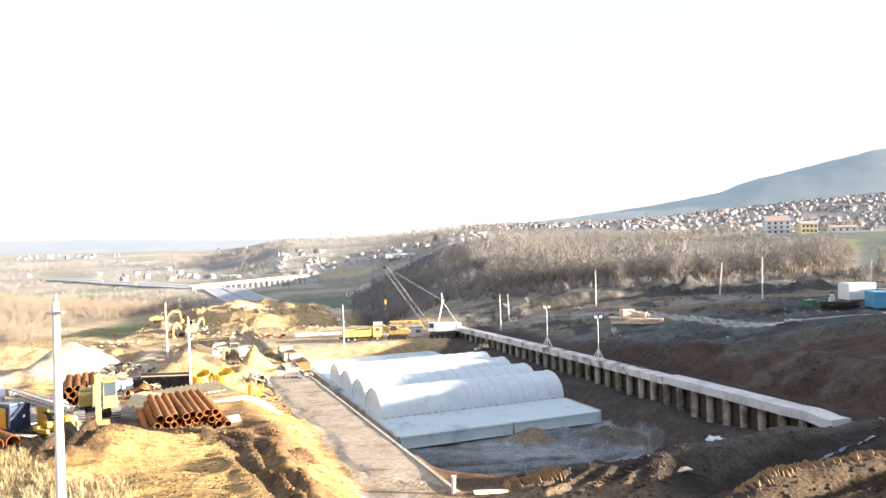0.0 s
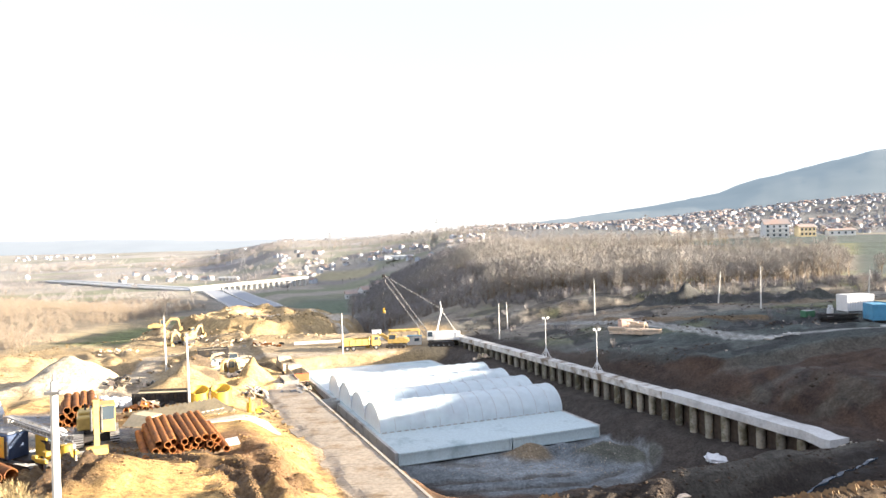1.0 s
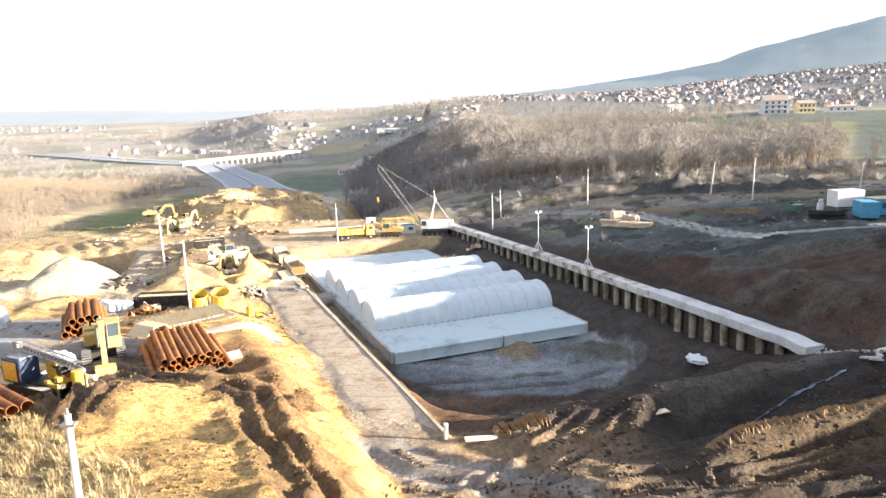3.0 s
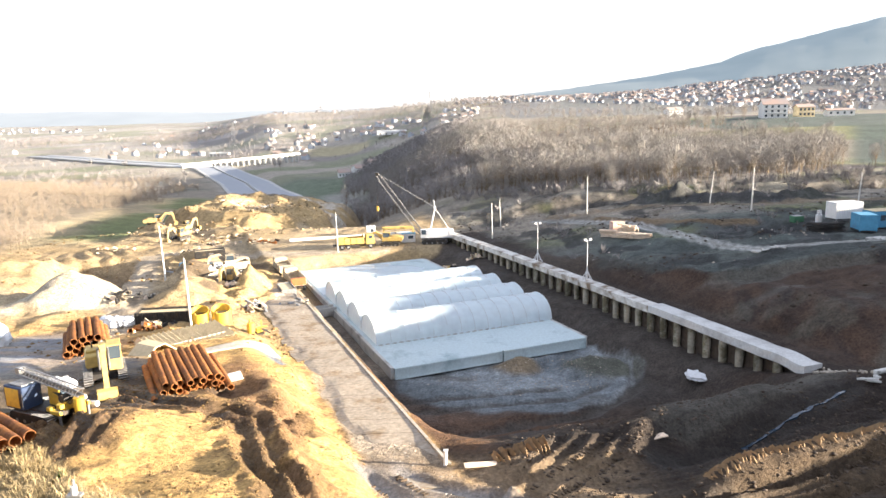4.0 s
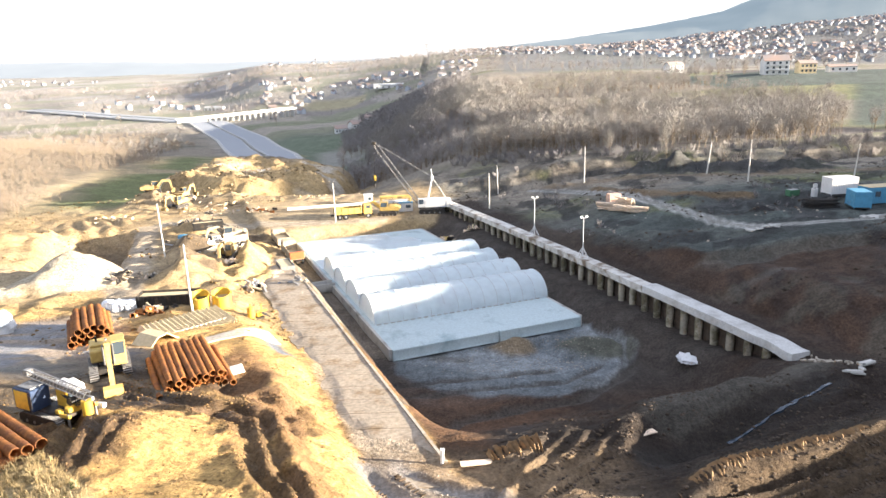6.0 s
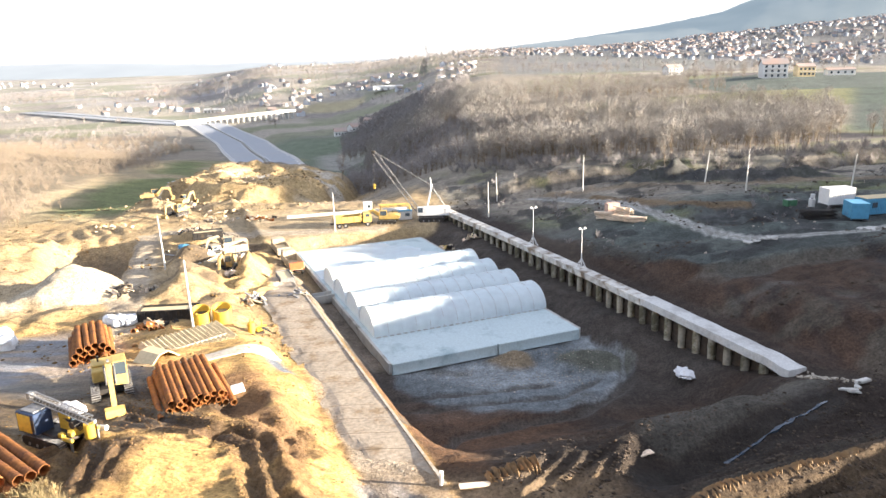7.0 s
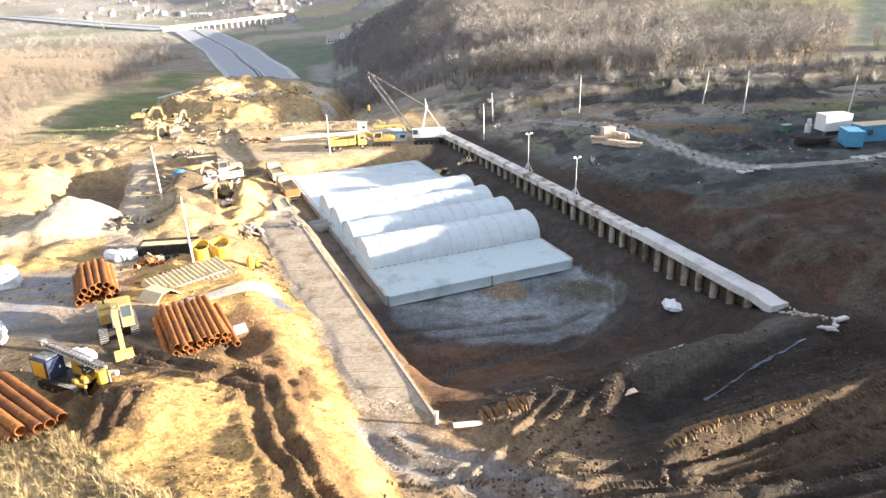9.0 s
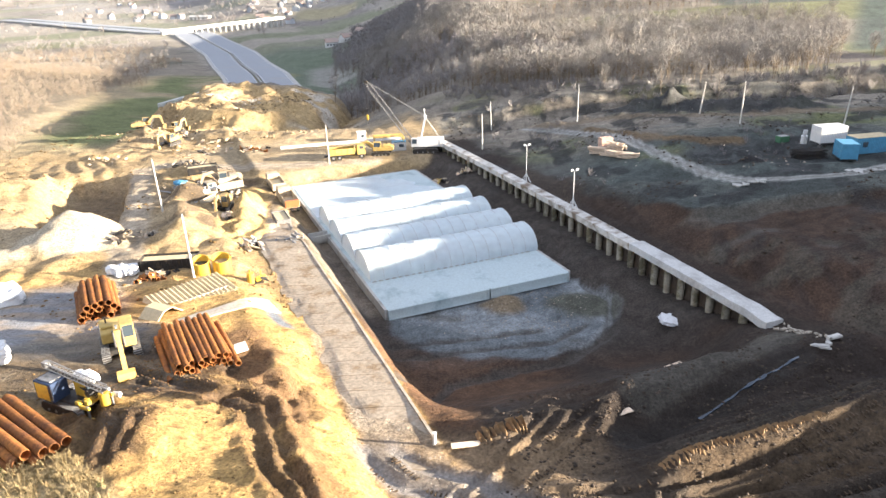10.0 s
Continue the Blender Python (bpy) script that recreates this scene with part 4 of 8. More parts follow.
def build_slab():
    W, L = 25.7, 59.2
    root = thing("tunnel_roof_slab", slab_pose(0, 0, 0), "wide pale grey concrete tunnel roof slab in the excavated pit", "slab")
    bm = bmesh.new()
    vs = add_box(bm, W, L, 0.5, Matrix.Translation((W / 2, L / 2, 0)))
    for v in bm.verts:
        v.co.z += slab_top(v.co.y) - 0.25
    part("deck", bm, M_DECK, root)
    for a, b in ((0.02, 13.75), (13.95, W - 0.02)):       # edge beams with a recessed panel
        bm = bmesh.new()
        add_box(bm, b - a, 0.35, 1.45, Matrix.Translation(((a + b) / 2, -0.05, slab_top(0) - 0.70)), 0.03)
        part("edge_beam", bm, M_DECK, root)
        bm = bmesh.new()
        add_box(bm, b - a, 0.14, 0.22, Matrix.Translation(((a + b) / 2, -0.26, slab_top(0) - 0.12)), 0.02)
        add_box(bm, b - a, 0.14, 0.16, Matrix.Translation(((a + b) / 2, -0.26, slab_top(0) - 1.32)), 0.02)
        add_box(bm, 0.22, 0.14, 1.1, Matrix.Translation((a + 0.11, -0.262, slab_top(0) - 0.74)), 0.02)
        add_box(bm, 0.22, 0.14, 1.1, Matrix.Translation((b - 0.11, -0.262, slab_top(0) - 0.74)), 0.02)
        part("panel_frame", bm, M_DECK, root)
    for x0 in (-0.18, W + 0.18):
        bm = bmesh.new()
        add_box(bm, 0.36, L, 1.9, Matrix.Translation((x0, L / 2, 0)))
        for v in bm.verts:
            v.co.z += slab_top(v.co.y) - 0.93
        part("side_wall", bm, M_CONC, root)
    bm = bmesh.new()
    add_box(bm, W, 0.3, 1.5, Matrix.Translation((W / 2, L + 0.16, slab_top(L) - 0.73)))
    part("end_beam", bm, M_CONC, root)
    for k in range(9):                                       # supports under the roof
        for uu in (0.4, 13.85, 25.3):
            bm = bmesh.new()
            add_box(bm, 0.6, 0.6, 1.6, Matrix.Translation((uu, 1 + k * 7, slab_top(1 + k * 7) - 1.2)))
            part("support_wall", bm, M_CONC, root)


def build_tent(s0, seed, u0=0.55, u1=26.0):
    """A barrel of film over steel hoops, sagging a little between them."""
    rnd = random.Random(seed)
    zt = slab_top(s0)
    root = thing("film_tent", slab_pose(0, s0, zt + 0.006), "white plastic film tent over hoops on the concrete slab", "tent", "film tents on the slab")
    W, Hh, n, hoops = 3.6, 3.05, 20, 13
    bm = bmesh.new()
    rows = []
    steps = hoops * 4
    for i in range(steps + 1):
        u = u0 + (u1 - u0) * i / steps
        sag = 0.045 * abs(math.sin(math.pi * i / 4)) ** 0.8
        row = []
        for k in range(n + 1):
            a = math.pi * k / n
            wob = 1 + 0.010 * math.sin(i * 1.7 + seed) + 0.012 * math.sin(k * 1.3 + i * 0.6 + seed)
            r = (1 - sag * math.sin(a) ** 0.5 / Hh) * wob
            row.append(bm.verts.new((u, -math.cos(a) * W * r, max(0, math.sin(a) ** 0.86 * Hh * r))))
        rows.append(row)
    for i in range(steps):
        for k in range(n):
            bm.faces.new((rows[i][k], rows[i][k + 1], rows[i + 1][k + 1], rows[i + 1][k]))
    bmesh.ops.solidify(bm, geom=bm.faces[:], thickness=0.02)
    part("cover", bm, M_FILM, root, smooth_angle=50)
    for end in (u0 + 0.05, u1 - 0.05):
        bm = bmesh.new()
        vs = [bm.verts.new((end, -math.cos(math.pi * k / n) * W * 0.985, math.sin(math.pi * k / n) ** 0.86 * Hh * 0.985)) for k in range(n + 1)]
        f = bm.faces.new(vs)
        r = bmesh.ops.extrude_face_region(bm, geom=[f])
        bmesh.ops.translate(bm, verts=[v for v in r["geom"] if isinstance(v, bmesh.types.BMVert)], vec=(0.03 if end < 10 else -0.03, 0, 0))
        part("end_sheet", bm, M_FILM, root)
    for h in range(hoops + 1):
        u = u0 + (u1 - u0) * h / hoops
        bm = bmesh.new()
        pts = [Vector((u, -math.cos(math.pi * k / 14) * (W + 0.015), math.sin(math.pi * k / 14) ** 0.86 * (Hh + 0.02))) for k in range(15)]
        for p, q in zip(pts, pts[1:]):
            add_tube(bm, p, q, 0.03, n=5, caps=False)
        part("hoop", bm, M_WHITE, root)
    for k in range(26):                                      # ballast blocks holding the hem
        bm = bmesh.new()
        add_box(bm, 0.42 + 0.2 * rnd.random(), 0.2, 0.14, pose(u0 + 0.5 + k * 0.93, -W - 0.14, 0.07, 0, 0, rnd.uniform(-12, 12)), 0.02)
        part("ballast_block", bm, M_CONC, root)


def build_whitening_sheet():
    """Loose film added over the far deck to whiten it where sunlit; ragged hem."""
    bm = bmesh.new()
    rows = []
    for i in range(25):
        s = 38.4 + 19.6 * i / 24
        row = []
        for k in range(27):
            u = 0.25 + (25.0 - 7.5 * float(smooth(46, 56, s + 3 * float(vnoise(s, 1.0, 3.0, 31))))) * k / 26
            e = 0.35 * float(fbm(u, s, 2.5, 3, 33)) if k in (0, 26) or i in (0, 24) else 0.0
            row.append(bm.verts.new((u + 0.5 * abs(e), s + e, slab_top(s) + 0.05 + 0.05 * abs(float(fbm(u, s, 1.6, 3, 35))))))
        rows.append(row)
    for a, b in zip(rows, rows[1:]):
        for k in range(26):
            bm.faces.new((a[k], a[k + 1], b[k + 1], b[k]))
    bmesh.ops.solidify(bm, geom=bm.faces[:], thickness=0.02)
    solid("deck_whitening_sheet", bm, M_FILM, "loose white film added over the far deck for its sunlit white", "plastic film", m=slab_pose(0, 0, 0), smooth_angle=60)


build_slab()
build_whitening_sheet()
for k, s0 in enumerate((12.3, 19.5, 26.8, 34.0)):
    build_tent(s0, k)


# ---- bored pile wall ----
M_CAP = surface("muddy grey concrete", (0.59, 0.585, 0.555), 0.9, grain=2, vary=0.25, stain=(0.196, 0.155, 0.115), stain_at=0.48, stain_size=0.5, bump=0.3)


def build_pile_wall():
    wall = thing("pile_wall", Matrix(), "retaining wall of bored concrete piles under a long capping beam", "wall", kind="structure")
    for ys, finish, say in ((np.arange(61.0, 84.1, 1.0), M_CONC_L, "pale new section of the beam"), (np.arange(84.03, 152.1, 2.0), M_CAP, "older grey section with mud on it")):
      bm = bmesh.new()
      prof = []
      for y in ys:
        x, z = cap_x(y), float(cap_z(y))
        d = Vector((cap_x(y + 1) - cap_x(y - 1), 2.0, 0)).normalized()
        nrm = Vector((d.y, -d.x, 0))
        near = y < 84.02
        wide = 2.15 if near else 1.8
        wob = 0.10 * float(vnoise(y, 1.0, 1.7, 3)) if near else 0.0
        pts = [(0, -0.9), (0.0, -0.04), (0.05, 0), (wide - 0.05 + wob, 0), (wide + wob, -0.05), (wide + wob, -0.9)]
        lift = (0.12 - 0.2 * float(smooth(64, 60.5, y)) + 0.15 * float(vnoise(y, 2.0, 0.9, 8)) * float(smooth(68, 62, y))) if near else 0.0
        prof.append([bm.verts.new(Vector((x, y, z + lift + b)) + nrm * a) for a, b in pts])
      for r0, r1 in zip(prof, prof[1:]):
        for k in range(6):
            bm.faces.new((r0[k], r0[(k + 1) % 6], r1[(k + 1) % 6], r1[k]))
      bm.faces.new(prof[0]); bm.faces.new(prof[-1][::-1])
      part("capping_beam", bm, finish, wall, say)
    bm = bmesh.new()
    r = []
    for y in np.arange(61.2, 156.1, 2.0):
        x, z = cap_x(y) + 1.05, float(cap_z(y))
        o = 0.12 * float(vnoise(y, 3.0, 3.1, 4))
        r.append([bm.verts.new((x + o, y, z - 0.6)), bm.verts.new((x + o - 0.05, y, z - 3.0)), bm.verts.new((x + o - 0.15, y, -2.0)), bm.verts.new((x + 1.4, y, -2.0)), bm.verts.new((x + 1.4, y, z - 0.6))])
    for a, b in zip(r, r[1:]):
        for k in range(5):
            bm.faces.new((a[k], a[(k + 1) % 5], b[(k + 1) % 5], b[k]))
    bm.faces.new(r[0]); bm.faces.new(r[-1][::-1])
    part("soil_face", bm, M_SOILW, wall, "dark cut soil between the piles")
    bm = bmesh.new()
    rr = random.Random(4)
    n, rings = 14, []
    for z in (0.0, -0.8, -1.7, -2.6, -3.6, -4.8, -7.0):
        rad = 0.44 + rr.uniform(-0.03, 0.03)
        rings.append([bm.verts.new((math.cos(2 * math.pi * k / n) * rad + rr.uniform(-0.012, 0.012), math.sin(2 * math.pi * k / n) * rad, z)) for k in range(n)])
    for a, b in zip(rings, rings[1:]):
        for k in range(n):
            bm.faces.new((a[k], a[(k + 1) % n], b[(k + 1) % n], b[k]))
    pile = to_mesh("pile", bm, M_PILE, 40)
    y = 62.2
    while y < 151:
        o = new("pile", pile)
        o.parent = wall
        o.matrix_basis = pose(cap_x(y) + 0.56, y, float(cap_z(y)) - 0.85, rr.uniform(-1, 1), rr.uniform(-1.2, 1.2), rr.uniform(0, 360))
        y += 2.45


build_pile_wall()


# ---- poles ----
def build_pole(x, y, h, lean=(0, 0), top_r=0.085, base_r=0.15, label="pale concrete utility pole standing in the clay", z=None, fitting=True):
    root = thing("utility_pole", pose(x, y, (ground(x, y) if z is None else z) - 0.1, lean[0], lean[1], 0), label, "pole", "utility poles on the site")
    bm = bmesh.new()
    add_tube(bm, (0, 0, -0.5), (0, 0, h), base_r, top_r, 12)
    part("shaft", bm, M_POLE, root, smooth_angle=40)
    if fitting:
        bm = bmesh.new()
        add_tube(bm, (0, 0, h), (0, 0, h + 0.16), top_r * 0.5, top_r * 0.35, 8)
        part("insulator", bm, M_STEEL, root)
        bm = bmesh.new()
        add_box(bm, 0.34, 0.2, 0.07, Matrix.Translation((0, 0, h - 0.25)))
        part("top_bracket", bm, M_STEEL, root)
    return root


build_pole(-8.75, 15.6, 9.0, (0.5, 0.3), 0.075, 0.13, z=12.0)
for x, y, h, ln in ((-40.5, 101, 8.3, (0, -1.2)), (-27.3, 74, 7.9, (0, -0.8)), (-20.6, 141, 8.2, (0, -0.5)), (32.0, 146.5, 7.9, (0, 0)),
                    (59.6, 130, 8.1, (0, 0.6)), (11.3, 140.8, 7.4, (0, -0.3)), (77.6, 126.5, 7.0, (0, 3.5)), (15.2, 164.0, 6.8, (0, -2.0)), (54.8, 138.0, 6.4, (0, 5.0))):
    build_pole(x, y, h, ln)
# ---- bare trees ----
def tube3(p, q, r1, r2):
    """A three-sided limb as plain lists."""
    d = (q - p).normalized()
    u = d.orthogonal().normalized()
    w = d.cross(u)
    v = [p + (u * math.cos(a) + w * math.sin(a)) * r1 for a in (0, 2.1, 4.2)] + [q + (u * math.cos(a) + w * math.sin(a)) * r2 for a in (0, 2.1, 4.2)]
    return v, [(0, 1, 4), (0, 4, 3), (1, 2, 5), (1, 5, 4), (2, 0, 3), (2, 3, 5)]


def bare_tree(seed, h, limbs=14, subs=7, twigs=7, spread=0.36, twig_w=0.05):
    """Trunk with limbs, and a crown of twigs: two lots of triangles."""
    rnd = random.Random(seed)
    tv, tf, cv, cf = [], [], [], []

    def add(store_v, store_f, v, f):
        o = len(store_v)
        store_v.extend(v); store_f.extend([tuple(i + o for i in t) for t in f])
    p, r = Vector((0, 0, -0.4)), h * 0.014
    line = [p]
    for k in range(6):
        q = p + Vector((rnd.uniform(-0.03, 0.03) * h, rnd.uniform(-0.03, 0.03) * h, h * 0.155))
        add(tv, tf, *tube3(p, q, r, r * 0.78)); r *= 0.78
        p = q; line.append(p)
    for i in range(limbs):
        f = 0.22 + 0.76 * (i + rnd.random()) / limbs
        k = min(int(f * 6), 5)
        a = line[k].lerp(line[k + 1], f * 6 - k)
        az = i * 2.4 + rnd.uniform(-0.5, 0.5)
        up = rnd.uniform(0.55, 1.3) + f * 0.8
        ln = h * spread * (1.25 - f) * rnd.uniform(0.7, 1.2) + 0.06 * h
        d = Vector((math.cos(az), math.sin(az), up)).normalized()
        b = a + d * ln
        add(tv, tf, *tube3(a, b, h * 0.0055 * (1.3 - f), h * 0.0018))
        for j in range(subs):
            g = 0.2 + 0.8 * (j + rnd.random()) / subs
            c = a.lerp(b, g)
            e = (d + Vector((rnd.gauss(0, 0.55), rnd.gauss(0, 0.55), rnd.uniform(0, 0.6)))).normalized()
            sl = ln * 0.42 * rnd.uniform(0.6, 1.2)
            c2 = c + e * sl
            add(cv, cf, *tube3(c, c2, h * 0.0018, h * 0.0009))
            for m in range(twigs):
                t0 = c.lerp(c2, (m + rnd.random()) / twigs)
                g2 = (e + Vector((rnd.gauss(0, 0.6), rnd.gauss(0, 0.6), rnd.uniform(-0.1, 0.7)))).normalized() * sl * rnd.uniform(0.5, 1.0)
                side = g2.orthogonal().normalized() * twig_w
                if rnd.random() < 0.5:
                    side = g2.cross(side).normalized() * twig_w
                add(cv, cf, [t0 - side * 0.5, t0 + side * 0.5, t0 + g2], [(0, 1, 2)])
    return np.array(tv), np.array(tf), np.array(cv), np.array(cf)


def shrub(seed, h, stems=16, twigs=9, twig_w=0.04):
    rnd = random.Random(seed)
    v, f = [], []
    for s in range(stems):
        az, out = rnd.uniform(0, 6.283), rnd.uniform(0.1, 0.9)
        d = Vector((math.cos(az) * out, math.sin(az) * out, 1)).normalized()
        a = Vector((rnd.gauss(0, 0.15) * h, rnd.gauss(0, 0.15) * h, -0.1))
        b = a + d * h * rnd.uniform(0.6, 1.0)
        o = len(v)
        sd = d.orthogonal().normalized() * twig_w
        v += [a - sd, a + sd, b]; f.append((o, o + 1, o + 2))
        for t in range(twigs):
            c = a.lerp(b, rnd.uniform(0.15, 1))
            e = (d + Vector((rnd.gauss(0, 0.6), rnd.gauss(0, 0.6), rnd.uniform(0, 0.5)))).normalized() * h * rnd.uniform(0.2, 0.4)
            sd = e.orthogonal().normalized() * twig_w * 0.7
            o = len(v)
            v += [c - sd, c + sd, c + e]; f.append((o, o + 1, o + 2))
    return np.array(v), np.array(f)


def scatter(n, inside, box, seed, gap):
    """Places at least gap apart, drawn at random in the box and kept where inside() says so."""
    rnd = np.random.RandomState(seed)
    x, y = rnd.uniform(box[0], box[1], n * 6), rnd.uniform(box[2], box[3], n * 6)
    ok = inside(x, y)
    cells, out = set(), []
    for a, b in zip(x[ok], y[ok]):
        k = (int(a // gap), int(b // gap))
        if k in cells:
            continue
        cells.add(k); out.append((a, b))
        if len(out) >= n:
            break
    return np.array(out)


def wood(name, places, templates, scale, material, label, seed, category="wood"):
    rnd = np.random.RandomState(seed)
    z = height(places[:, 0], places[:, 1])
    V, F, S, o = [], [], [], 0
    for (x, y), zz in zip(places, z):
        t = templates[rnd.randint(len(templates))]
        v, f = t[0], t[1]
        S.append(t[2] if len(t) > 2 else np.zeros(len(f), bool))
        a, s = rnd.uniform(0, 6.283), rnd.uniform(*scale) * (1 + 0.24 * float(fbm(x, y, 24, 2, 19)))
        c, sn = math.cos(a) * s, math.sin(a) * s
        w = np.stack([v[:, 0] * c - v[:, 1] * sn + x, v[:, 0] * sn + v[:, 1] * c + y, v[:, 2] * s * rnd.uniform(0.9, 1.12) + zz], -1)
        V.append(w); F.append(f + o); o += len(v)
    me = tri_mesh(name, np.concatenate(V), np.concatenate(F), material)
    me.materials.append(M_BARK)
    me.polygons.foreach_set("material_index", np.concatenate(S).astype(np.int32))
    tagged(new(name, me), label, category, kind="stuff")


def round_tree(seed, h, lobes=6, twigs=46, wide=0.30, twig_w=0.09, low=0.45):
    """A woodland tree: forked trunk and a rounded, lobed crown of fine twigs."""
    rnd = random.Random(seed)
    V, F, S = [], [], []

    def add(v, f, stem=False):
        o = len(V)
        V.extend(v); F.extend([tuple(i + o for i in t) for t in f]); S.extend([stem] * len(f))
    fork = Vector((rnd.gauss(0, 0.02) * h, rnd.gauss(0, 0.02) * h, h * rnd.uniform(0.22, 0.36)))
    add(*tube3(Vector((0, 0, -0.4)), fork, h * 0.013, h * 0.010), True)
    for k in range(lobes):
        az = k * 2.4 + rnd.uniform(-0.5, 0.5)
        out, zc = h * wide * rnd.uniform(0.25, 0.85), h * rnd.uniform(low, 0.80)
        if k == 0:
            out, zc = 0.05 * h, 0.82 * h
        c = Vector((math.cos(az) * out, math.sin(az) * out, zc))
        add(*tube3(fork, c, h * 0.006, h * 0.002), True)
        rr = h * rnd.uniform(0.13, 0.20)
        for t in range(twigs):
            u = Vector((rnd.gauss(0, 1), rnd.gauss(0, 1), rnd.gauss(0.25, 1))).normalized()
            base = c + Vector((u.x, u.y, u.z * 1.15)) * rr * rnd.uniform(0.15, 0.75)
            tip = (u + Vector((rnd.gauss(0, 0.35), rnd.gauss(0, 0.35), 0.35 + rnd.gauss(0, 0.3)))).normalized() * rr * rnd.uniform(0.45, 0.85)
            side = tip.cross(Vector((rnd.gauss(0, 1), rnd.gauss(0, 1), rnd.gauss(0, 1)))).normalized() * twig_w * 0.5
            add([base - side, base + side, base + tip], [(0, 1, 2)])
    return np.array([tuple(v) for v in V]), np.array(F), np.array(S)


TREES = [round_tree(k, 10.0, 7, 36, 0.30, 0.105, 0.38) for k in range(10)]
SMALL = [round_tree(20 + k, 6.0, 6, 20, 0.38, 0.085, 0.20) for k in range(8)]
SHRUBS = [shrub(40 + k, 2.6, 14, 8, 0.06) for k in range(4)]
FAR = [round_tree(60 + k, 7.0, 4, 16, 0.36, 0.34) for k in range(6)]


def right_wood(x, y):
    front = np.interp(x, [-6, 8, 24, 64, 110, 170, 260], [205, 196, 187, 172, 176, 186, 200])
    return (x > 12) & (x < 0.575 * y + 3 * np.sin(y * 0.2)) & (y > front) & (y < np.interp(x, [40, 60, 150], [300, 284, 280]) + 5 * np.sin(x * 0.11))


def spur_wood(x, y):
    return (x > -0.095 * y) & (x < np.interp(y, [285, 300, 330, 400], [60, 46, 40, 40])) & (y > 284) & (y < 410)


def ravine_wood(x, y):
    return (path_distance(x, y, RAVINE) < 24) & (x > -0.112 * y) & (y > 206 + 0.2 * np.maximum(0, -x)) & (x < 60) | (x > -0.10 * y - 8) & (x < 0.02 * y) & (y > 232) & (y < 290) | (x > -0.13 * y) & (x < -0.02 * y) & (y > 400) & (y < 540)


def upper_wood(x, y):
    return (y > 334 - 0.03 * x) & (y < 395) & (x > 30) & (x < 135 + 6 * np.sin(y)) | (y > 415) & (y < 432) & (x > 20) & (x < 190) | (x > 0.60 * y + 6) & (y > 205) & (y < 222) & (x < 190)


def left_wood(x, y):
    edge = scrub_edge(y)
    return (x < edge + 5 * np.sin(y * 0.13) + 6 * np.sin(y * 0.041)) & (x > -0.72 * y - 10) & (fbm(x, y, 40, 3, 143) > -0.42)


wood("right_wood", scatter(1300, right_wood, (0, 180, 165, 300), 1, 2.9), TREES, (0.5, 1.0), M_TWIG, "dense leafless tan wood along the edge of the bench", 2)
wood("spur_wood", scatter(620, spur_wood, (-45, 70, 280, 415), 13, 3.4), TREES, (0.65, 1.02), M_TWIG, "leafless brown wood on the spur above the valley", 14)
wood("ravine_wood", scatter(620, ravine_wood, (-75, 75, 190, 545), 3, 3.4), TREES, (0.55, 0.95), M_TWIG_SHADE, "dark leafless wood on the sides of the ravine", 4)
wood("upper_wood", scatter(520, upper_wood, (10, 200, 200, 440), 5, 3.6), TREES, (0.5, 0.85), M_TWIG, "leafless trees between the green fields", 6)
wood("left_wood", scatter(1750, lambda x, y: left_wood(x, y) & (y < 400), (-300, -90, 140, 400), 7, 2.3), SMALL, (0.35, 0.95), M_SCRUB, "pale leafless scrub on the hillside", 8)
wood("hill_scrub", scatter(1100, lambda x, y: left_wood(x, y) & (y > 395), (-480, -140, 395, 660), 27, 3.6), FAR, (0.45, 0.85), M_SCRUB, "pale leafless scrub farther along the hillside", 28)


def fringe(x, y):
    front = np.interp(x, [-6, 8, 24, 64, 110, 170, 260], [205, 196, 187, 172, 176, 186, 200])
    return (y > front - 9) & (y < front + 2) & (x > 5)


wood("scrub_fringe", scatter(420, fringe, (0, 190, 155, 215), 9, 1.5), SHRUBS, (0.5, 1.1), M_TWIG_SHADE, "low brown scrub in front of the wood", 10, "scrub")


def far_woods(x, y):
    return (fbm(x, y, 150, 3, 141) > -0.05) & (y > 420) & ~((np.abs(x - highway_x(y)) < 50) & (y < 1150)) & (np.abs(x / y + 0.02) < 0.85) & ~((x > -130) & (x < -40) & (y < 560)) & ~((x > -0.30 * y) & (x < 0.0) & (y < 860) & (y > 600) & (fbm(x, y, 150, 3, 141) < 0.25)) & (np.hypot(x + 130, (y - 946) * 0.8) > 48) & (np.hypot(x + 61, y - 1000) > 40) & ~((x > 30) & (y < 470))


def hollow_wood(x, y):
    return (x > -0.105 * y) & (x < 0.05 * y) & (y > 405) & (y < 640) & (np.hypot(x + 65, y - 596) > 22)


wood("hollow_wood", scatter(1100, hollow_wood, (-70, 40, 400, 645), 15, 4.2), FAR, (0.9, 1.35), M_TWIG_SHADE, "dark leafless trees filling the hollow behind the spur", 16)
wood("far_woods", scatter(1700, far_woods, (-1000, 1000, 420, 1500), 11, 7.0), FAR, (0.6, 1.35), M_TWIG_FAR, "distant bare tree belts among the fields", 12)
def ridge_wood(x, y):
    q = x / y
    return (q > -0.42) & (q < 0.14) & (y > 1230) & (fbm(x, y, 170, 3, 145) > -0.25)


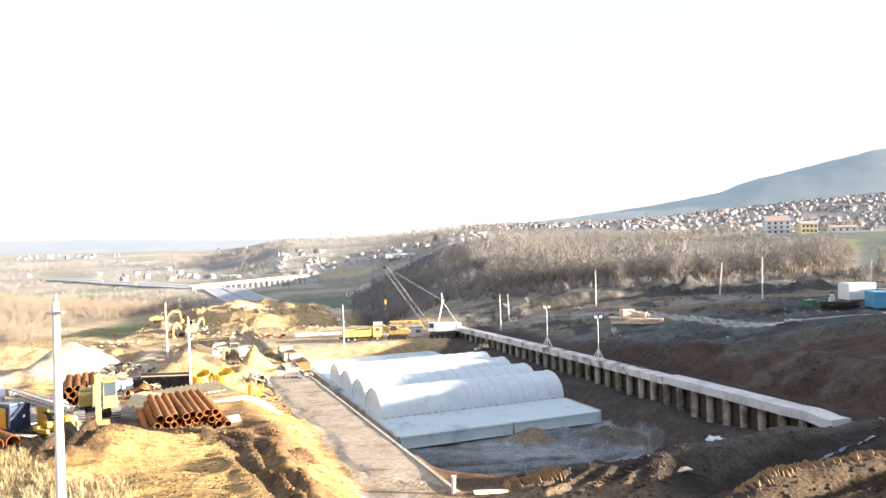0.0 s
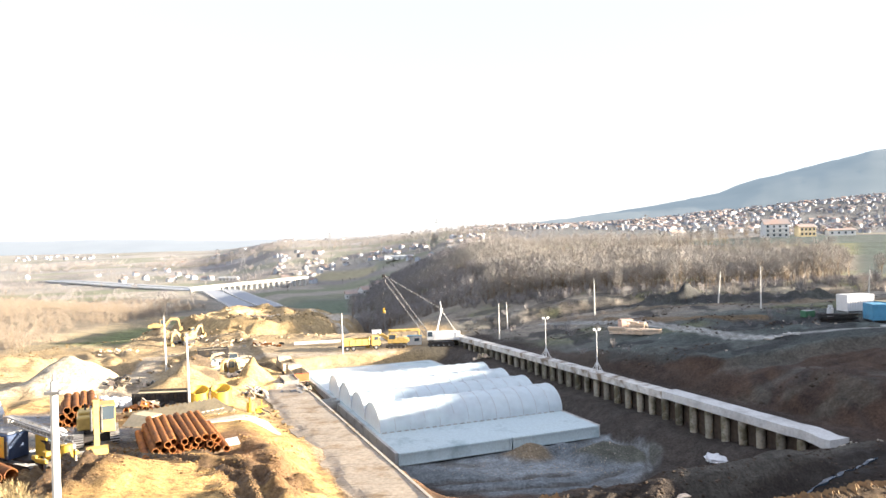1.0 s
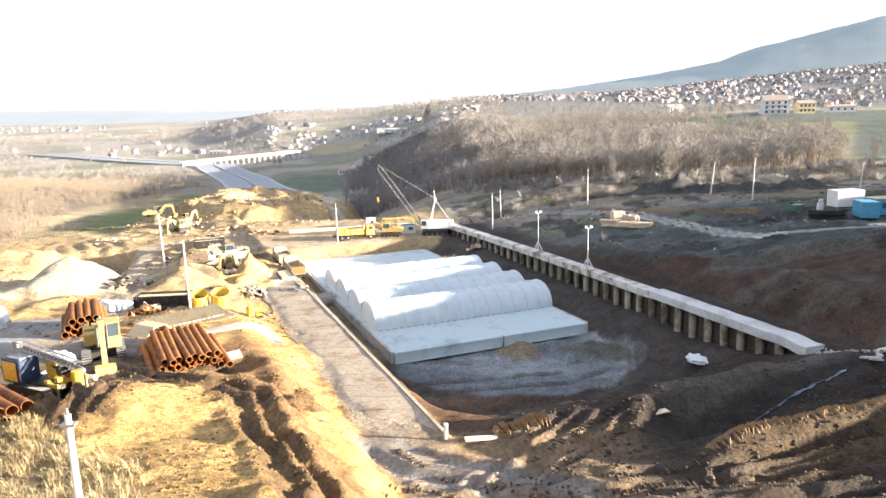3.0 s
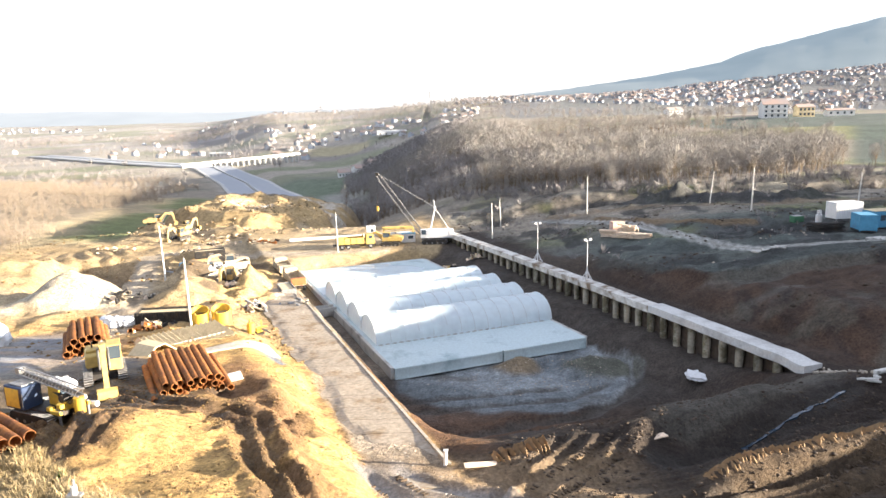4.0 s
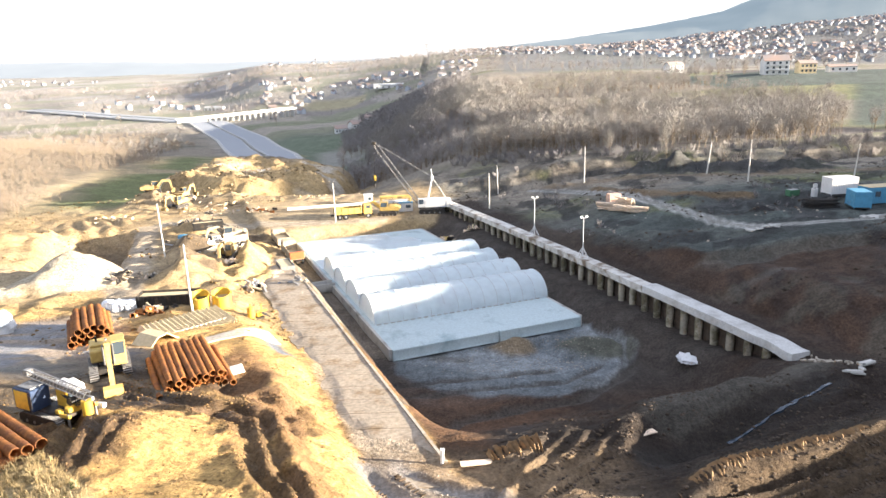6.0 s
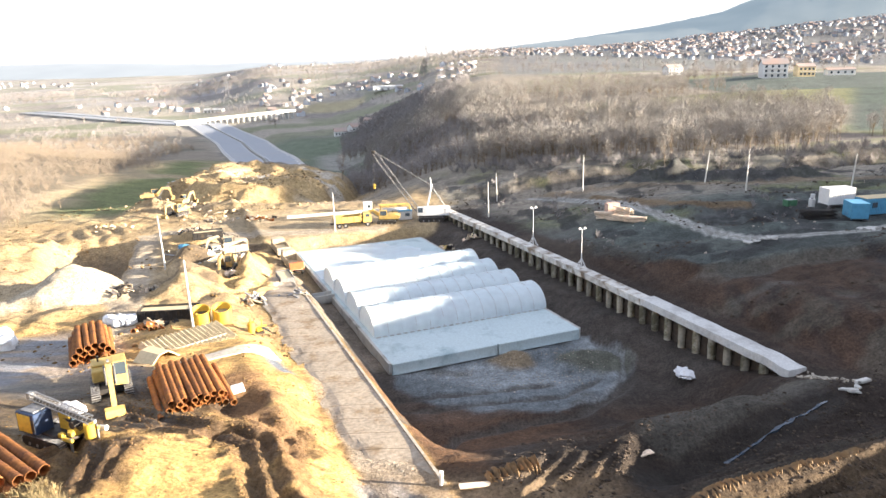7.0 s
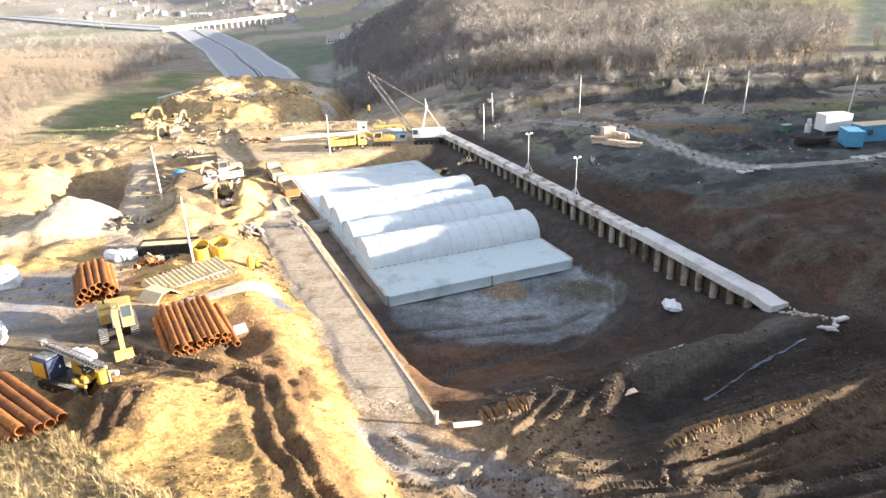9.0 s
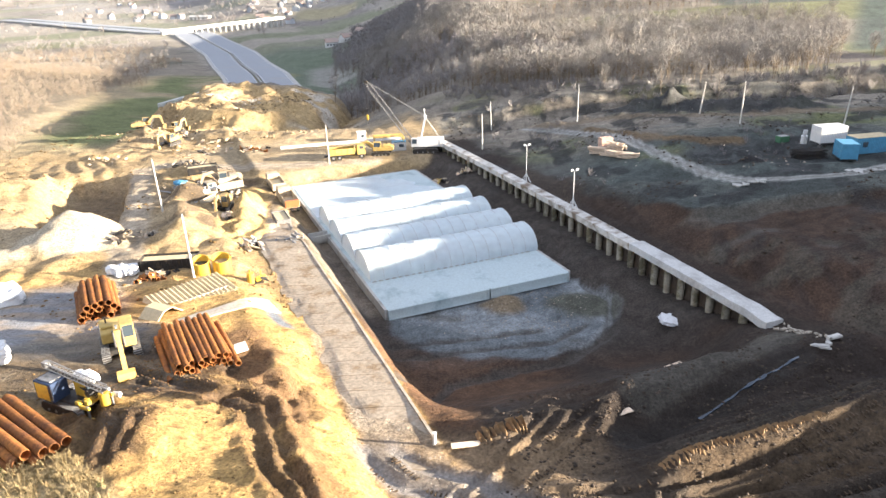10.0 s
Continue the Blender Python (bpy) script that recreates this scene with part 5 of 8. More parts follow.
def garden_trees(x, y):
    q = x / y
    return ((q > -0.30) & (q < 0.08) & (y > 870) & (y < 1240) | (q > 0.06) & (q < 0.72) & (y > 760)) & (fbm(x, y, 90, 3, 147) > -0.1) & (np.hypot(x + 130, (y - 946) * 0.8) > 48) & (np.abs(x - highway_x(y)) > 45)


def valley_trees(x, y):
    q = x / y
    return (q > -0.68) & (q < -0.22) & (y > 640) & (fbm(x * 0.5, y, 110, 3, 149) > 0.0) & (np.abs(x - highway_x(y)) > 48)


wood("valley_trees", scatter(1700, valley_trees, (-1000, -150, 640, 1550), 25, 8.0), FAR, (0.8, 1.6), M_TWIG_SHADE, "hedges and bare woods across the far valley", 26)
wood("ridge_wood", scatter(1050, ridge_wood, (-700, 260, 1230, 1700), 17, 8.0), FAR, (1.0, 1.8), M_TWIG_SHADE, "dark leafless woods along the far ridge", 18)
wood("garden_trees", scatter(1600, garden_trees, (-380, 1150, 760, 1850), 19, 9.0), FAR, (0.7, 1.3), M_TWIG_SHADE, "bare garden trees between the village houses", 20)
# ---- machines ----
M_GLASS = surface("dark cab glass", (0.05, 0.07, 0.09), 0.08, 0.0, grain=1, vary=0.1, bump=0, spec=0.8)
M_TARP = surface("white tarpaulin", (0.70, 0.72, 0.74), 0.6, grain=2, vary=0.1, stain=(0.5, 0.5, 0.5), stain_size=1.2, bump=0.6, bump_size=3)
M_ORANGE = surface("orange red paint", (0.55, 0.13, 0.05), 0.5, grain=3, vary=0.2, stain=(0.35, 0.12, 0.06), stain_size=1.2, bump=0.1)
M_NAVY = surface("dark blue paint", (0.03, 0.05, 0.10), 0.45, grain=3, vary=0.2, bump=0.05)
M_BEIGE = surface("beige coated sheet", (0.56, 0.47, 0.30), 0.7, grain=3, vary=0.15, stain=(0.40, 0.32, 0.2), stain_size=0.8, bump=0.15)
M_DUSTY = surface("dust-caked paint", (0.42, 0.355, 0.26), 0.85, grain=3, vary=0.3, stain=(0.26, 0.20, 0.13), stain_size=1.1, bump=0.3)
M_BRICK = surface("red hollow brick", (0.60, 0.42, 0.34), 0.9, grain=4, vary=0.2, bump=0.2, per_piece=0.2)
M_WATER = surface("still blue grey water", (0.03, 0.05, 0.075), 0.06, grain=2, vary=0.1, bump=0.05, spec=0.6)
M_BLACK = surface("black rubber", (0.03, 0.03, 0.03), 0.85, grain=4, vary=0.3, bump=0.3)
M_ROAD = surface("muddy concrete road", (0.335, 0.284, 0.222), 0.9, grain=3, vary=0.3, stain=(0.23, 0.17, 0.11), stain_at=0.5, stain_size=0.45, bump=0.7, bump_size=5, per_piece=0.06)
M_ASPHALT = surface("new pale road base", (0.30, 0.325, 0.36), 0.8, grain=0.5, vary=0.1, stain=(0.33, 0.33, 0.33), stain_size=0.03, bump=0.1)
M_SANDY = surface("sun-bleached dusty paint", (0.40, 0.285, 0.12), 0.85, grain=3, vary=0.35, stain=(0.24, 0.18, 0.11), stain_at=0.48, stain_size=1.0, bump=0.4)
M_MUDDY = surface("mud-splashed concrete", (0.42, 0.38, 0.32), 0.9, grain=3, vary=0.25, stain=(0.352, 0.273, 0.176), stain_at=0.5, stain_size=0.6, bump=0.3)
M_LINE = surface("white road line", (0.7, 0.7, 0.68), 0.7, grain=1, vary=0.1, bump=0)


def bx(name, parent, size, at, material, rot=(0, 0, 0), bevel=0.03, label=""):
    bm = bmesh.new()
    add_box(bm, *size, pose(*at, *rot), min(bevel, min(size) * 0.3))
    return part(name, bm, material, parent, label)


def rod(name, parent, a, b, r, material, r2=None, n=10, label=""):
    bm = bmesh.new()
    add_tube(bm, a, b, r, r2, n)
    return part(name, bm, material, parent, label, 45)


def track_unit(parent, y, length, wide, tall, material=None):
    """A crawler track: belt with shoes, sprocket ends and rollers."""
    bm = bmesh.new()
    r = tall / 2
    path = []
    for k in range(9):
        a = -math.pi / 2 + math.pi * k / 8
        path.append((length / 2 - r + math.cos(a) * r, r + math.sin(a) * r))
    for k in range(9):
        a = math.pi / 2 + math.pi * k / 8
        path.append((-length / 2 + r + math.cos(a) * r, r + math.sin(a) * r))
    add_prism(bm, path, y - wide / 2, y + wide / 2)
    belt = part("track", bm, M_DARK, parent)
    bm = bmesh.new()
    pts = []
    step = 0.22
    for (x0, z0), (x1, z1) in zip(path, path[1:] + path[:1]):
        L = math.hypot(x1 - x0, z1 - z0)
        for j in range(max(1, round(L / step))):
            f = (j + 0.5) / max(1, round(L / step))
            pts.append((x0 + (x1 - x0) * f, z0 + (z1 - z0) * f, math.atan2(z1 - z0, x1 - x0)))
    for x, z, a in pts:
        add_box(bm, 0.07, wide + 0.03, 0.05, Matrix.Translation((x, y, z)) @ Matrix.Rotation(-a, 4, "Y"))
    sh = part("track_shoes", bm, M_STEEL, belt)
    tagged(sh, kind="stuff")
    for k in range(4):
        x = -length / 2 + r + (length - 2 * r) * (k + 0.5) / 4
        rod("roller", belt, (x, y - wide / 2 - 0.04, r * 0.6), (x, y + wide / 2 + 0.04, r * 0.6), r * 0.3, M_STEEL, n=10)
    return belt


def arm_beam(name, parent, pts, h0, h1, wide, material):
    """A box beam that follows points in x and z, tapering from h0 to h1."""
    bm = bmesh.new()
    up, lo = [], []
    n = len(pts)
    for i, (x, z) in enumerate(pts):
        a, b = pts[max(0, i - 1)], pts[min(n - 1, i + 1)]
        d = Vector((b[0] - a[0], b[1] - a[1])).normalized()
        h = h0 + (h1 - h0) * i / (n - 1)
        up.append((x - d.y * h / 2, z + d.x * h / 2)); lo.append((x + d.y * h / 2, z - d.x * h / 2))
    add_prism(bm, up + lo[::-1], -wide / 2, wide / 2)
    return part(name, bm, material, parent)


def build_excavator(x, y, heading, paint, label, slew=0.0, reach=((1.3, 1.7), (2.6, 3.9), (4.6, 4.3)), stick=((4.5, 4.4), (6.1, 1.0)), scale=1.0, group="excavators on the site"):
    """Crawler excavator; forward is +x. reach and stick: boom and dipper in x and z."""
    root = thing("excavator", pose(x, y, ground(x, y) - 0.06, 0, 0, heading) @ Matrix.Diagonal((scale, scale, scale, 1)), label, "excavator", group)
    under = bx("undercarriage", root, (2.4, 1.9, 0.45), (0, 0, 0.62), M_DARK)
    for s in (-1, 1):
        track_unit(root, s * 1.15, 4.1, 0.6, 0.95)
    rod("slew_ring", root, (0, 0, 0.8), (0, 0, 1.08), 0.75, M_DARK, n=20)
    bx("engine_house", root, (2.5, 2.5, 0.95), (-0.85, 0, 1.6), paint, bevel=0.10)
    bx("engine_cover", root, (1.5, 2.3, 0.22), (-1.2, 0, 2.18), paint, bevel=0.08)
    bm = bmesh.new()
    add_prism(bm, [(-2.1, 1.12), (-2.75, 1.3), (-2.85, 1.9), (-2.1, 2.12)], -1.25, 1.25)
    part("counterweight", bm, paint, root)
    rod("exhaust", root, (-1.2, -0.7, 2.2), (-1.2, -0.7, 2.75), 0.07, M_DARK)
    cab = bx("cab", root, (1.7, 0.95, 0.85), (0.75, 0.75, 1.55), paint, bevel=0.05)
    for cx, cy in ((-0.06, 0.32), (1.56, 0.32), (-0.06, 1.18), (1.5, 1.18)):
        rod("cab_pillar", cab, (cx, cy, 1.95), (cx + (0.0 if cx < 0.5 else -0.15), cy, 2.95), 0.045, paint, n=6)
    bx("cab_roof", cab, (1.65, 0.98, 0.1), (0.7, 0.75, 2.98), paint, bevel=0.04)
    bx("cab_window", cab, (0.03, 0.8, 0.95), (1.5, 0.75, 2.45), M_GLASS, rot=(0, -8, 0), bevel=0.005)
    for cy in (0.34, 1.17):
        bx("cab_window", cab, (1.45, 0.02, 0.95), (0.7, cy, 2.45), M_GLASS, bevel=0.005)
    boom = arm_beam("boom", root, reach, 0.75, 0.5, 0.42, paint)
    dip = arm_beam("dipper", root, stick, 0.6, 0.34, 0.34, paint)
    p, q = reach[1], reach[2]
    for s in (-0.32, 0.32):
        rod("lift_cylinder", boom, (1.6, s, 1.35), ((p[0] + q[0]) / 2 - 0.7, s, (p[1] + q[1]) / 2 - 0.3), 0.08, M_STEEL)
    rod("stick_cylinder", dip, ((p[0] + q[0]) / 2, 0, (p[1] + q[1]) / 2 + 0.42), (stick[0][0] + 0.2, 0, stick[0][1] + 0.45), 0.08, M_STEEL)
    ex, ez = stick[1]
    bm = bmesh.new()                                        # bucket: curved shell with side plates
    out = [(0.10, 0.15), (0.55, 0.05), (0.72, -0.35), (0.60, -0.80), (0.15, -1.0), (-0.35, -0.88), (-0.30, -0.80), (0.12, -0.90), (0.50, -0.74), (0.60, -0.36), (0.45, 0.0), (0.05, 0.05)]
    add_prism(bm, [(ex + a, ez + b) for a, b in out], -0.66, 0.66)
    for s in (-0.66, 0.62):
        add_prism(bm, [(ex + a, ez + b) for a, b in ((0.1, 0.15), (0.55, 0.05), (0.72, -0.35), (0.6, -0.8), (0.15, -1.0), (-0.35, -0.88))], s, s + 0.04)
    bucket = part("bucket", bm, paint, root)
    for k in range(5):
        bx("tooth", bucket, (0.2, 0.09, 0.07), (ex - 0.42, -0.56 + k * 0.28, ez - 0.86), M_STEEL, rot=(0, 10, 0), bevel=0.01)
    return root


build_excavator(-27.4, 54.4, -63, M_CREAM, "faded yellow crawler excavator parked with its bucket on the clay",
                reach=((1.2, 1.7), (2.4, 3.4), (4.2, 3.7)), stick=((4.1, 3.8), (5.2, 1.0)), scale=1.08)


def build_drill_rig():
    """Crawler piling rig with its mast laid down over the machine."""
    x, y, h = -26.7, 44.6, -26
    root = thing("drilling_rig", pose(x, y, ground(x, y) - 0.05, 0, 0, h) @ Matrix.Scale(0.82, 4), "yellow and dark blue crawler drilling rig with lowered grey mast", "drilling rig")
    bx("undercarriage", root, (3.2, 1.8, 0.5), (0.3, 0, 0.65), M_DARK)
    for s in (-1, 1):
        track_unit(root, s * 1.25, 4.8, 0.65, 1.0)
    bx("turntable", root, (2.0, 2.0, 0.3), (0.2, 0, 1.05), M_DARK, bevel=0.1)
    body = bx("engine_house", root, (2.3, 1.7, 1.9), (-1.5, -0.75, 2.15), M_NAVY, bevel=0.06)
    bx("side_panel", body, (1.7, 0.05, 1.6), (-1.6, -1.62, 2.15), M_YELLOW)
    bx("rear_panel", body, (0.05, 1.5, 1.6), (-2.68, -0.75, 2.15), M_YELLOW)
    bx("grille", body, (0.4, 0.05, 1.1), (-0.55, -1.62, 2.1), M_DARK)
    bx("roof_hatch", body, (1.7, 1.2, 0.12), (-1.5, -0.75, 3.15), M_STEEL)
    cab = bx("cab", root, (1.4, 1.1, 1.7), (0.9, 0.75, 2.0), M_YELLOW, bevel=0.06)
    bx("cab_window", cab, (0.03, 0.9, 0.9), (1.61, 0.75, 2.3), M_GLASS, bevel=0.005)
    bx("cab_window", cab, (1.1, 0.03, 0.9), (0.9, 1.31, 2.3), M_GLASS, bevel=0.005)
    mast = thing_part("mast", root)
    for yy in (-0.28, 0.28):
        for zz in (0, 0.5):
            rod("mast_chord", mast, (-2.8, yy + 0.15, 3.5 + zz), (4.4, yy + 0.15, 2.6 + zz), 0.055, M_STEEL, n=6)
    bm = bmesh.new()
    for k in range(18):
        f = k / 18
        a = Vector((-2.8 + 7.2 * f, 0, 3.5 - 0.9 * f)); b = Vector((-2.8 + 7.2 * (f + 1 / 18), 0, 3.5 - 0.9 * (f + 1 / 18)))
        for yy in (-0.13, 0.43):
            add_tube(bm, (a.x, yy, a.z), (b.x, yy, b.z + 0.5), 0.03, n=5, caps=False)
        add_tube(bm, (a.x, -0.13, a.z + 0.5), (b.x, 0.43, b.z + 0.5), 0.03, n=5, caps=False)
    tagged(part("mast_lacing", bm, M_STEEL, mast), kind="stuff")
    bx("mast_plate", mast, (7.0, 0.5, 0.05), (0.8, 0.15, 3.03), M_DARK, rot=(0, 7.1, 0))
    bx("mast_head", root, (0.5, 0.6, 0.6), (-2.9, 0.15, 3.7), M_STEEL)
    rod("rotary_head", root, (4.0, 0.2, 1.1), (4.0, 0.2, 2.4), 0.42, M_YELLOW, n=14)
    bx("winch", root, (0.9, 1.2, 0.8), (2.7, 0.1, 1.7), M_YELLOW, bevel=0.1)
    rod("winch_drum", root, (2.8, -0.5, 2.3), (2.8, 0.7, 2.3), 0.33, M_DARK, n=14)
    for k, yy in enumerate((-1.3, 1.2)):
        rod("jack_leg", root, (3.6, yy, 0.2), (3.6, yy, 1.7), 0.11, M_STEEL)
        bx("jack_pad", root, (0.9, 0.8, 0.35), (3.7, yy, 0.12), M_CREAM)
        bx("jack_arm", root, (1.2, 0.25, 0.3), (3.2, yy, 1.5), M_YELLOW)
    bm = bmesh.new()                                        # covered pump and hoses beside the mast
    bmesh.ops.create_icosphere(bm, subdivisions=3, radius=1.0, matrix=pose(1.0, 1.1, 2.8) @ Matrix.Diagonal((1.6, 0.7, 0.4, 1)))
    for v in bm.verts:
        v.co += 0.22 * noise.noise_vector(v.co * 1.7) + 0.16 * noise.noise_vector(v.co * 4.5)
        v.co.z = max(v.co.z, 2.6)
    part("tarpaulin", bm, M_TARP, root, "crumpled white tarpaulin", 20)
    rod("white_drum", root, (3.4, 1.6, 1.2), (4.1, 1.7, 1.25), 0.24, M_WHITE, n=16)
    for k in range(6):
        rod("hydraulic_hose", root, (1.5 + 0.2 * k, -0.2, 2.6), (3.6, -0.3 + 0.1 * k, 1.9 + 0.05 * k), 0.035, M_BLACK, n=6)
    for k in range(5):
        bx("control_box", root, (0.5, 0.4, 0.35), (2.1 + 0.35 * k, (-1.0, 0.9, -0.6, 1.2, -1.1)[k], 1.55 + 0.12 * k), (M_YELLOW, M_CREAM, M_YELLOW, M_STEEL, M_YELLOW)[k])


def thing_part(name, parent):
    o = new(name)
    o.empty_display_size = 0.1
    o.parent = parent
    return o


build_drill_rig()


# ---- stacks of rusty casing pipes ----
def build_pipe_stack(x, y, heading, rows, r, length, seed, label, slip=0.7, wall=0.05):
    rnd = random.Random(seed)
    root = thing("pipe_stack", pose(x, y, ground(x, y) - 0.05, 0, 0, heading), label, "pipe stack", "stacks of casing pipes")
    bm = bmesh.new()
    add_pipe(bm, (-length / 2, 0, 0), (length / 2, 0, 0), r, wall, 16)
    for k in range(5):                                       # weld bands
        p = -length / 2 + length * (k + 0.6) / 5
        add_pipe(bm, (p, 0, 0), (p + 0.12, 0, 0), r + 0.014, 0.02, 16)
    mesh = to_mesh("pipe", bm, M_RUST, 40)
    widest = rows[0]
    for k, n in enumerate(rows):
        for i in range(n):
            o = new("pipe", mesh)
            o.parent = root
            yy = (i - (n - 1) / 2) * r * 2.03 + rnd.uniform(-0.04, 0.04)
            o.matrix_basis = pose(rnd.uniform(-slip, slip), yy, r + k * r * 1.75 + 0.02, rnd.uniform(0, 360), 0, rnd.uniform(-1.2, 1.2))
    for s in (-1, 1):
        bx("timber_bearer", root, (0.2, widest * r * 2.1, 0.14), (s * length * 0.3, 0, 0.0), M_WOOD)
    return root


build_pipe_stack(-20.8, 54.1, -62, (11, 9, 8), 0.265, 8.4, 1, "high stack of long rust-brown steel casing pipes")
build_pipe_stack(-34.2, 65.0, 117, (6, 6, 5, 4), 0.33, 7.0, 2, "stack of rust-orange steel pipes with flanged open ends")
build_pipe_stack(-28.3, 39.9, -38, (6, 5, 4), 0.36, 8.6, 3, "weathered orange-brown steel pipes piled beside dry grass")


# ---- tanks, skip and scrap in the yard ----
def build_tank(x, y, r, h, inside, label, tilt=0):
    root = thing("casing_tank", pose(x, y, ground(x, y) - 0.05, tilt, 0, 20), label, "tank", "open steel tanks")
    bm = bmesh.new()
    n = 24
    rings = []
    for rr, z in ((r, 0), (r, h), (r - 0.06, h), (r - 0.06, h * 0.35)):
        rings.append([bm.verts.new((math.cos(2 * math.pi * k / n) * rr, math.sin(2 * math.pi * k / n) * rr, z * (1 + (0.16 * math.sin(2 * math.pi * k / n) if z == h else 0)))) for k in range(n)])
    for a, b in zip(rings, rings[1:]):
        for k in range(n):
            bm.faces.new((a[k], a[(k + 1) % n], b[(k + 1) % n], b[k]))
    part("shell", bm, M_YELLOW, root, smooth_angle=40)
    for z in (0.25, h * 0.8):
        bm = bmesh.new()
        add_pipe(bm, (0, 0, z), (0, 0, z + 0.1), r + 0.03, 0.04, 24)
        part("stiffening_ring", bm, M_YELLOW, root)
    bm = bmesh.new()
    add_tube(bm, (0, 0, h * 0.3), (0, 0, h * 0.72), r - 0.07, n=24)
    part("filling", bm, inside, root)
    for k in range(3):
        a = k * 2.1
        bx("lifting_lug", root, (0.12, 0.08, 0.3), (math.cos(a) * (r + 0.05), math.sin(a) * (r + 0.05), h * 0.9), M_YELLOW)


build_tank(-26.8, 75.6, 1.0, 1.9, M_WATER, "yellow open-topped steel tank holding blue-grey water")
build_tank(-24.6, 76.2, 1.05, 1.9, M_STEEL, "yellow open-topped steel tank with grey sludge inside")


def build_skip(x, y, heading, L, W, H, paint, label):
    root = thing("steel_skip", pose(x, y, ground(x, y) - 0.04, 0, 0, heading), label, "skip")
    for s in (-1, 1):
        w = bx("side_plate", root, (L, 0.08, H), (0, s * W / 2, H / 2), paint, bevel=0.01)
        for k in range(int(L / 0.6)):
            bx("rib", w, (0.08, 0.08, H * 0.95), (-L / 2 + 0.3 + 0.6 * k, s * (W / 2 + 0.07), H / 2), paint, bevel=0.01)
    for s in (-1, 1):
        bx("end_plate", root, (0.08, W - 0.1, H), (s * (L / 2 - 0.05), 0, H / 2), paint, bevel=0.01)
    bx("filling", root, (L - 0.2, W - 0.2, H * 0.8), (0, 0, H * 0.45), M_BEIGE, bevel=0.1)


build_skip(-31.6, 78.6, 4, 6.8, 2.2, 1.5, M_DARK, "long dark steel skip full of pale spoil")


def build_scrap(x, y, seed, count, material, label, spread=1.8, name="scrap_heap", size=(0.3, 1.2)):
    rnd = random.Random(seed)
    z = ground(x, y)
    root = thing(name, pose(x, y, z - 0.05), label, name.replace("_", " "))
    for k in range(count):
        px, py = rnd.gauss(0, spread * 0.45), rnd.gauss(0, spread * 0.3)
        hz = max(0.12, 0.9 - 0.45 * math.hypot(px, py)) * rnd.uniform(0.2, 1)
        bm = bmesh.new()
        if k % 3 == 0:
            add_pipe(bm, (-rnd.uniform(0.2, 0.6), 0, 0), (rnd.uniform(0.2, 0.7), 0, 0), rnd.uniform(0.15, 0.34), 0.04, 12)
        elif k % 3 == 1:
            add_box(bm, rnd.uniform(*size), rnd.uniform(0.1, 0.4), rnd.uniform(0.06, 0.3), None, 0.02)
        else:
            add_prism(bm, [(-0.3, 0), (0.35, 0.05), (0.3, 0.12), (-0.05, 0.16), (0.0, 0.5), (-0.1, 0.5), (-0.12, 0.1)], -0.3, rnd.uniform(0.2, 0.9))
        o = part("scrap_piece", bm, (material, material, M_DUSTY, M_DARK, material, M_WOOD)[rnd.randrange(6)], root)
        o.matrix_basis = pose(px, py, hz, rnd.uniform(-35, 35), rnd.uniform(-35, 35), rnd.uniform(0, 360))


def build_slab_pieces(x, y, seed, count, material, label, spread, size, along=0.0):
    """Broken flat slabs of concrete lying about on the soil."""
    rnd = random.Random(seed)
    root = thing("broken_slabs", pose(x, y, ground(x, y)), label, "concrete slabs", "broken concrete slabs")
    c, sn = math.cos(along), math.sin(along)
    for k in range(count):
        u, v = rnd.uniform(-1, 1) * spread[0], rnd.uniform(-1, 1) * spread[1]
        px, py = u * c - v * sn, u * sn + v * c
        r, n = rnd.uniform(*size), rnd.randint(4, 6)
        a0 = rnd.uniform(0, 6.283)
        pts = [(r * rnd.uniform(0.75, 1.15) * math.cos(a0 + 6.283 * i / n), r * rnd.uniform(0.4, 0.7) * math.sin(a0 + 6.283 * i / n)) for i in range(n)]
        bm = bmesh.new()
        f = bm.faces.new([bm.verts.new((p[0], p[1], 0)) for p in pts])
        e = bmesh.ops.extrude_face_region(bm, geom=[f])
        bmesh.ops.translate(bm, verts=[w for w in e["geom"] if isinstance(w, bmesh.types.BMVert)], vec=(0, 0, rnd.uniform(0.1, 0.2)))
        bmesh.ops.recalc_face_normals(bm, faces=bm.faces[:])
        o = part("slab_piece", bm, material, root)
        o.matrix_basis = pose(px, py, ground(x + px, y + py) - ground(x, y) + 0.03, rnd.uniform(-10, 10), rnd.uniform(-10, 10), rnd.uniform(0, 360))


build_slab_pieces(45.2, 92.0, 24, 12, M_CONC, "broken pale concrete slabs beside the bench track", (1.9, 0.7), (0.3, 1.0))
build_slab_pieces(61.5, 93.4, 25, 8, M_CONC, "flat pale slabs lying beside the bench track", (2.2, 0.7), (0.4, 1.1))
build_slab_pieces(35.6, 58.2, 26, 40, M_MUDDY, "crumbled concrete trailing off the end of the capping beam", (3.0, 0.8), (0.10, 0.32), -1.4)
build_slab_pieces(35.7, 53.6, 28, 3, M_CONC, "pale concrete slab and timber offcuts in the mud", (0.6, 0.35), (0.4, 0.95))
build_scrap(-32.3, 74.6, 5, 26, M_RUST, "heap of rusty drilling tools and steel offcuts", 2.6)
build_scrap(-40.0, 154.5, 6, 24, M_RUST, "heap of dark rusty reinforcement and steel", 4.2, size=(0.8, 2.2))
build_scrap(-38.3, 91.0, 7, 26, M_MUDDY, "tangle of pale rubble, sheeting and timber on the clay", 3.0, "rubble_heap")
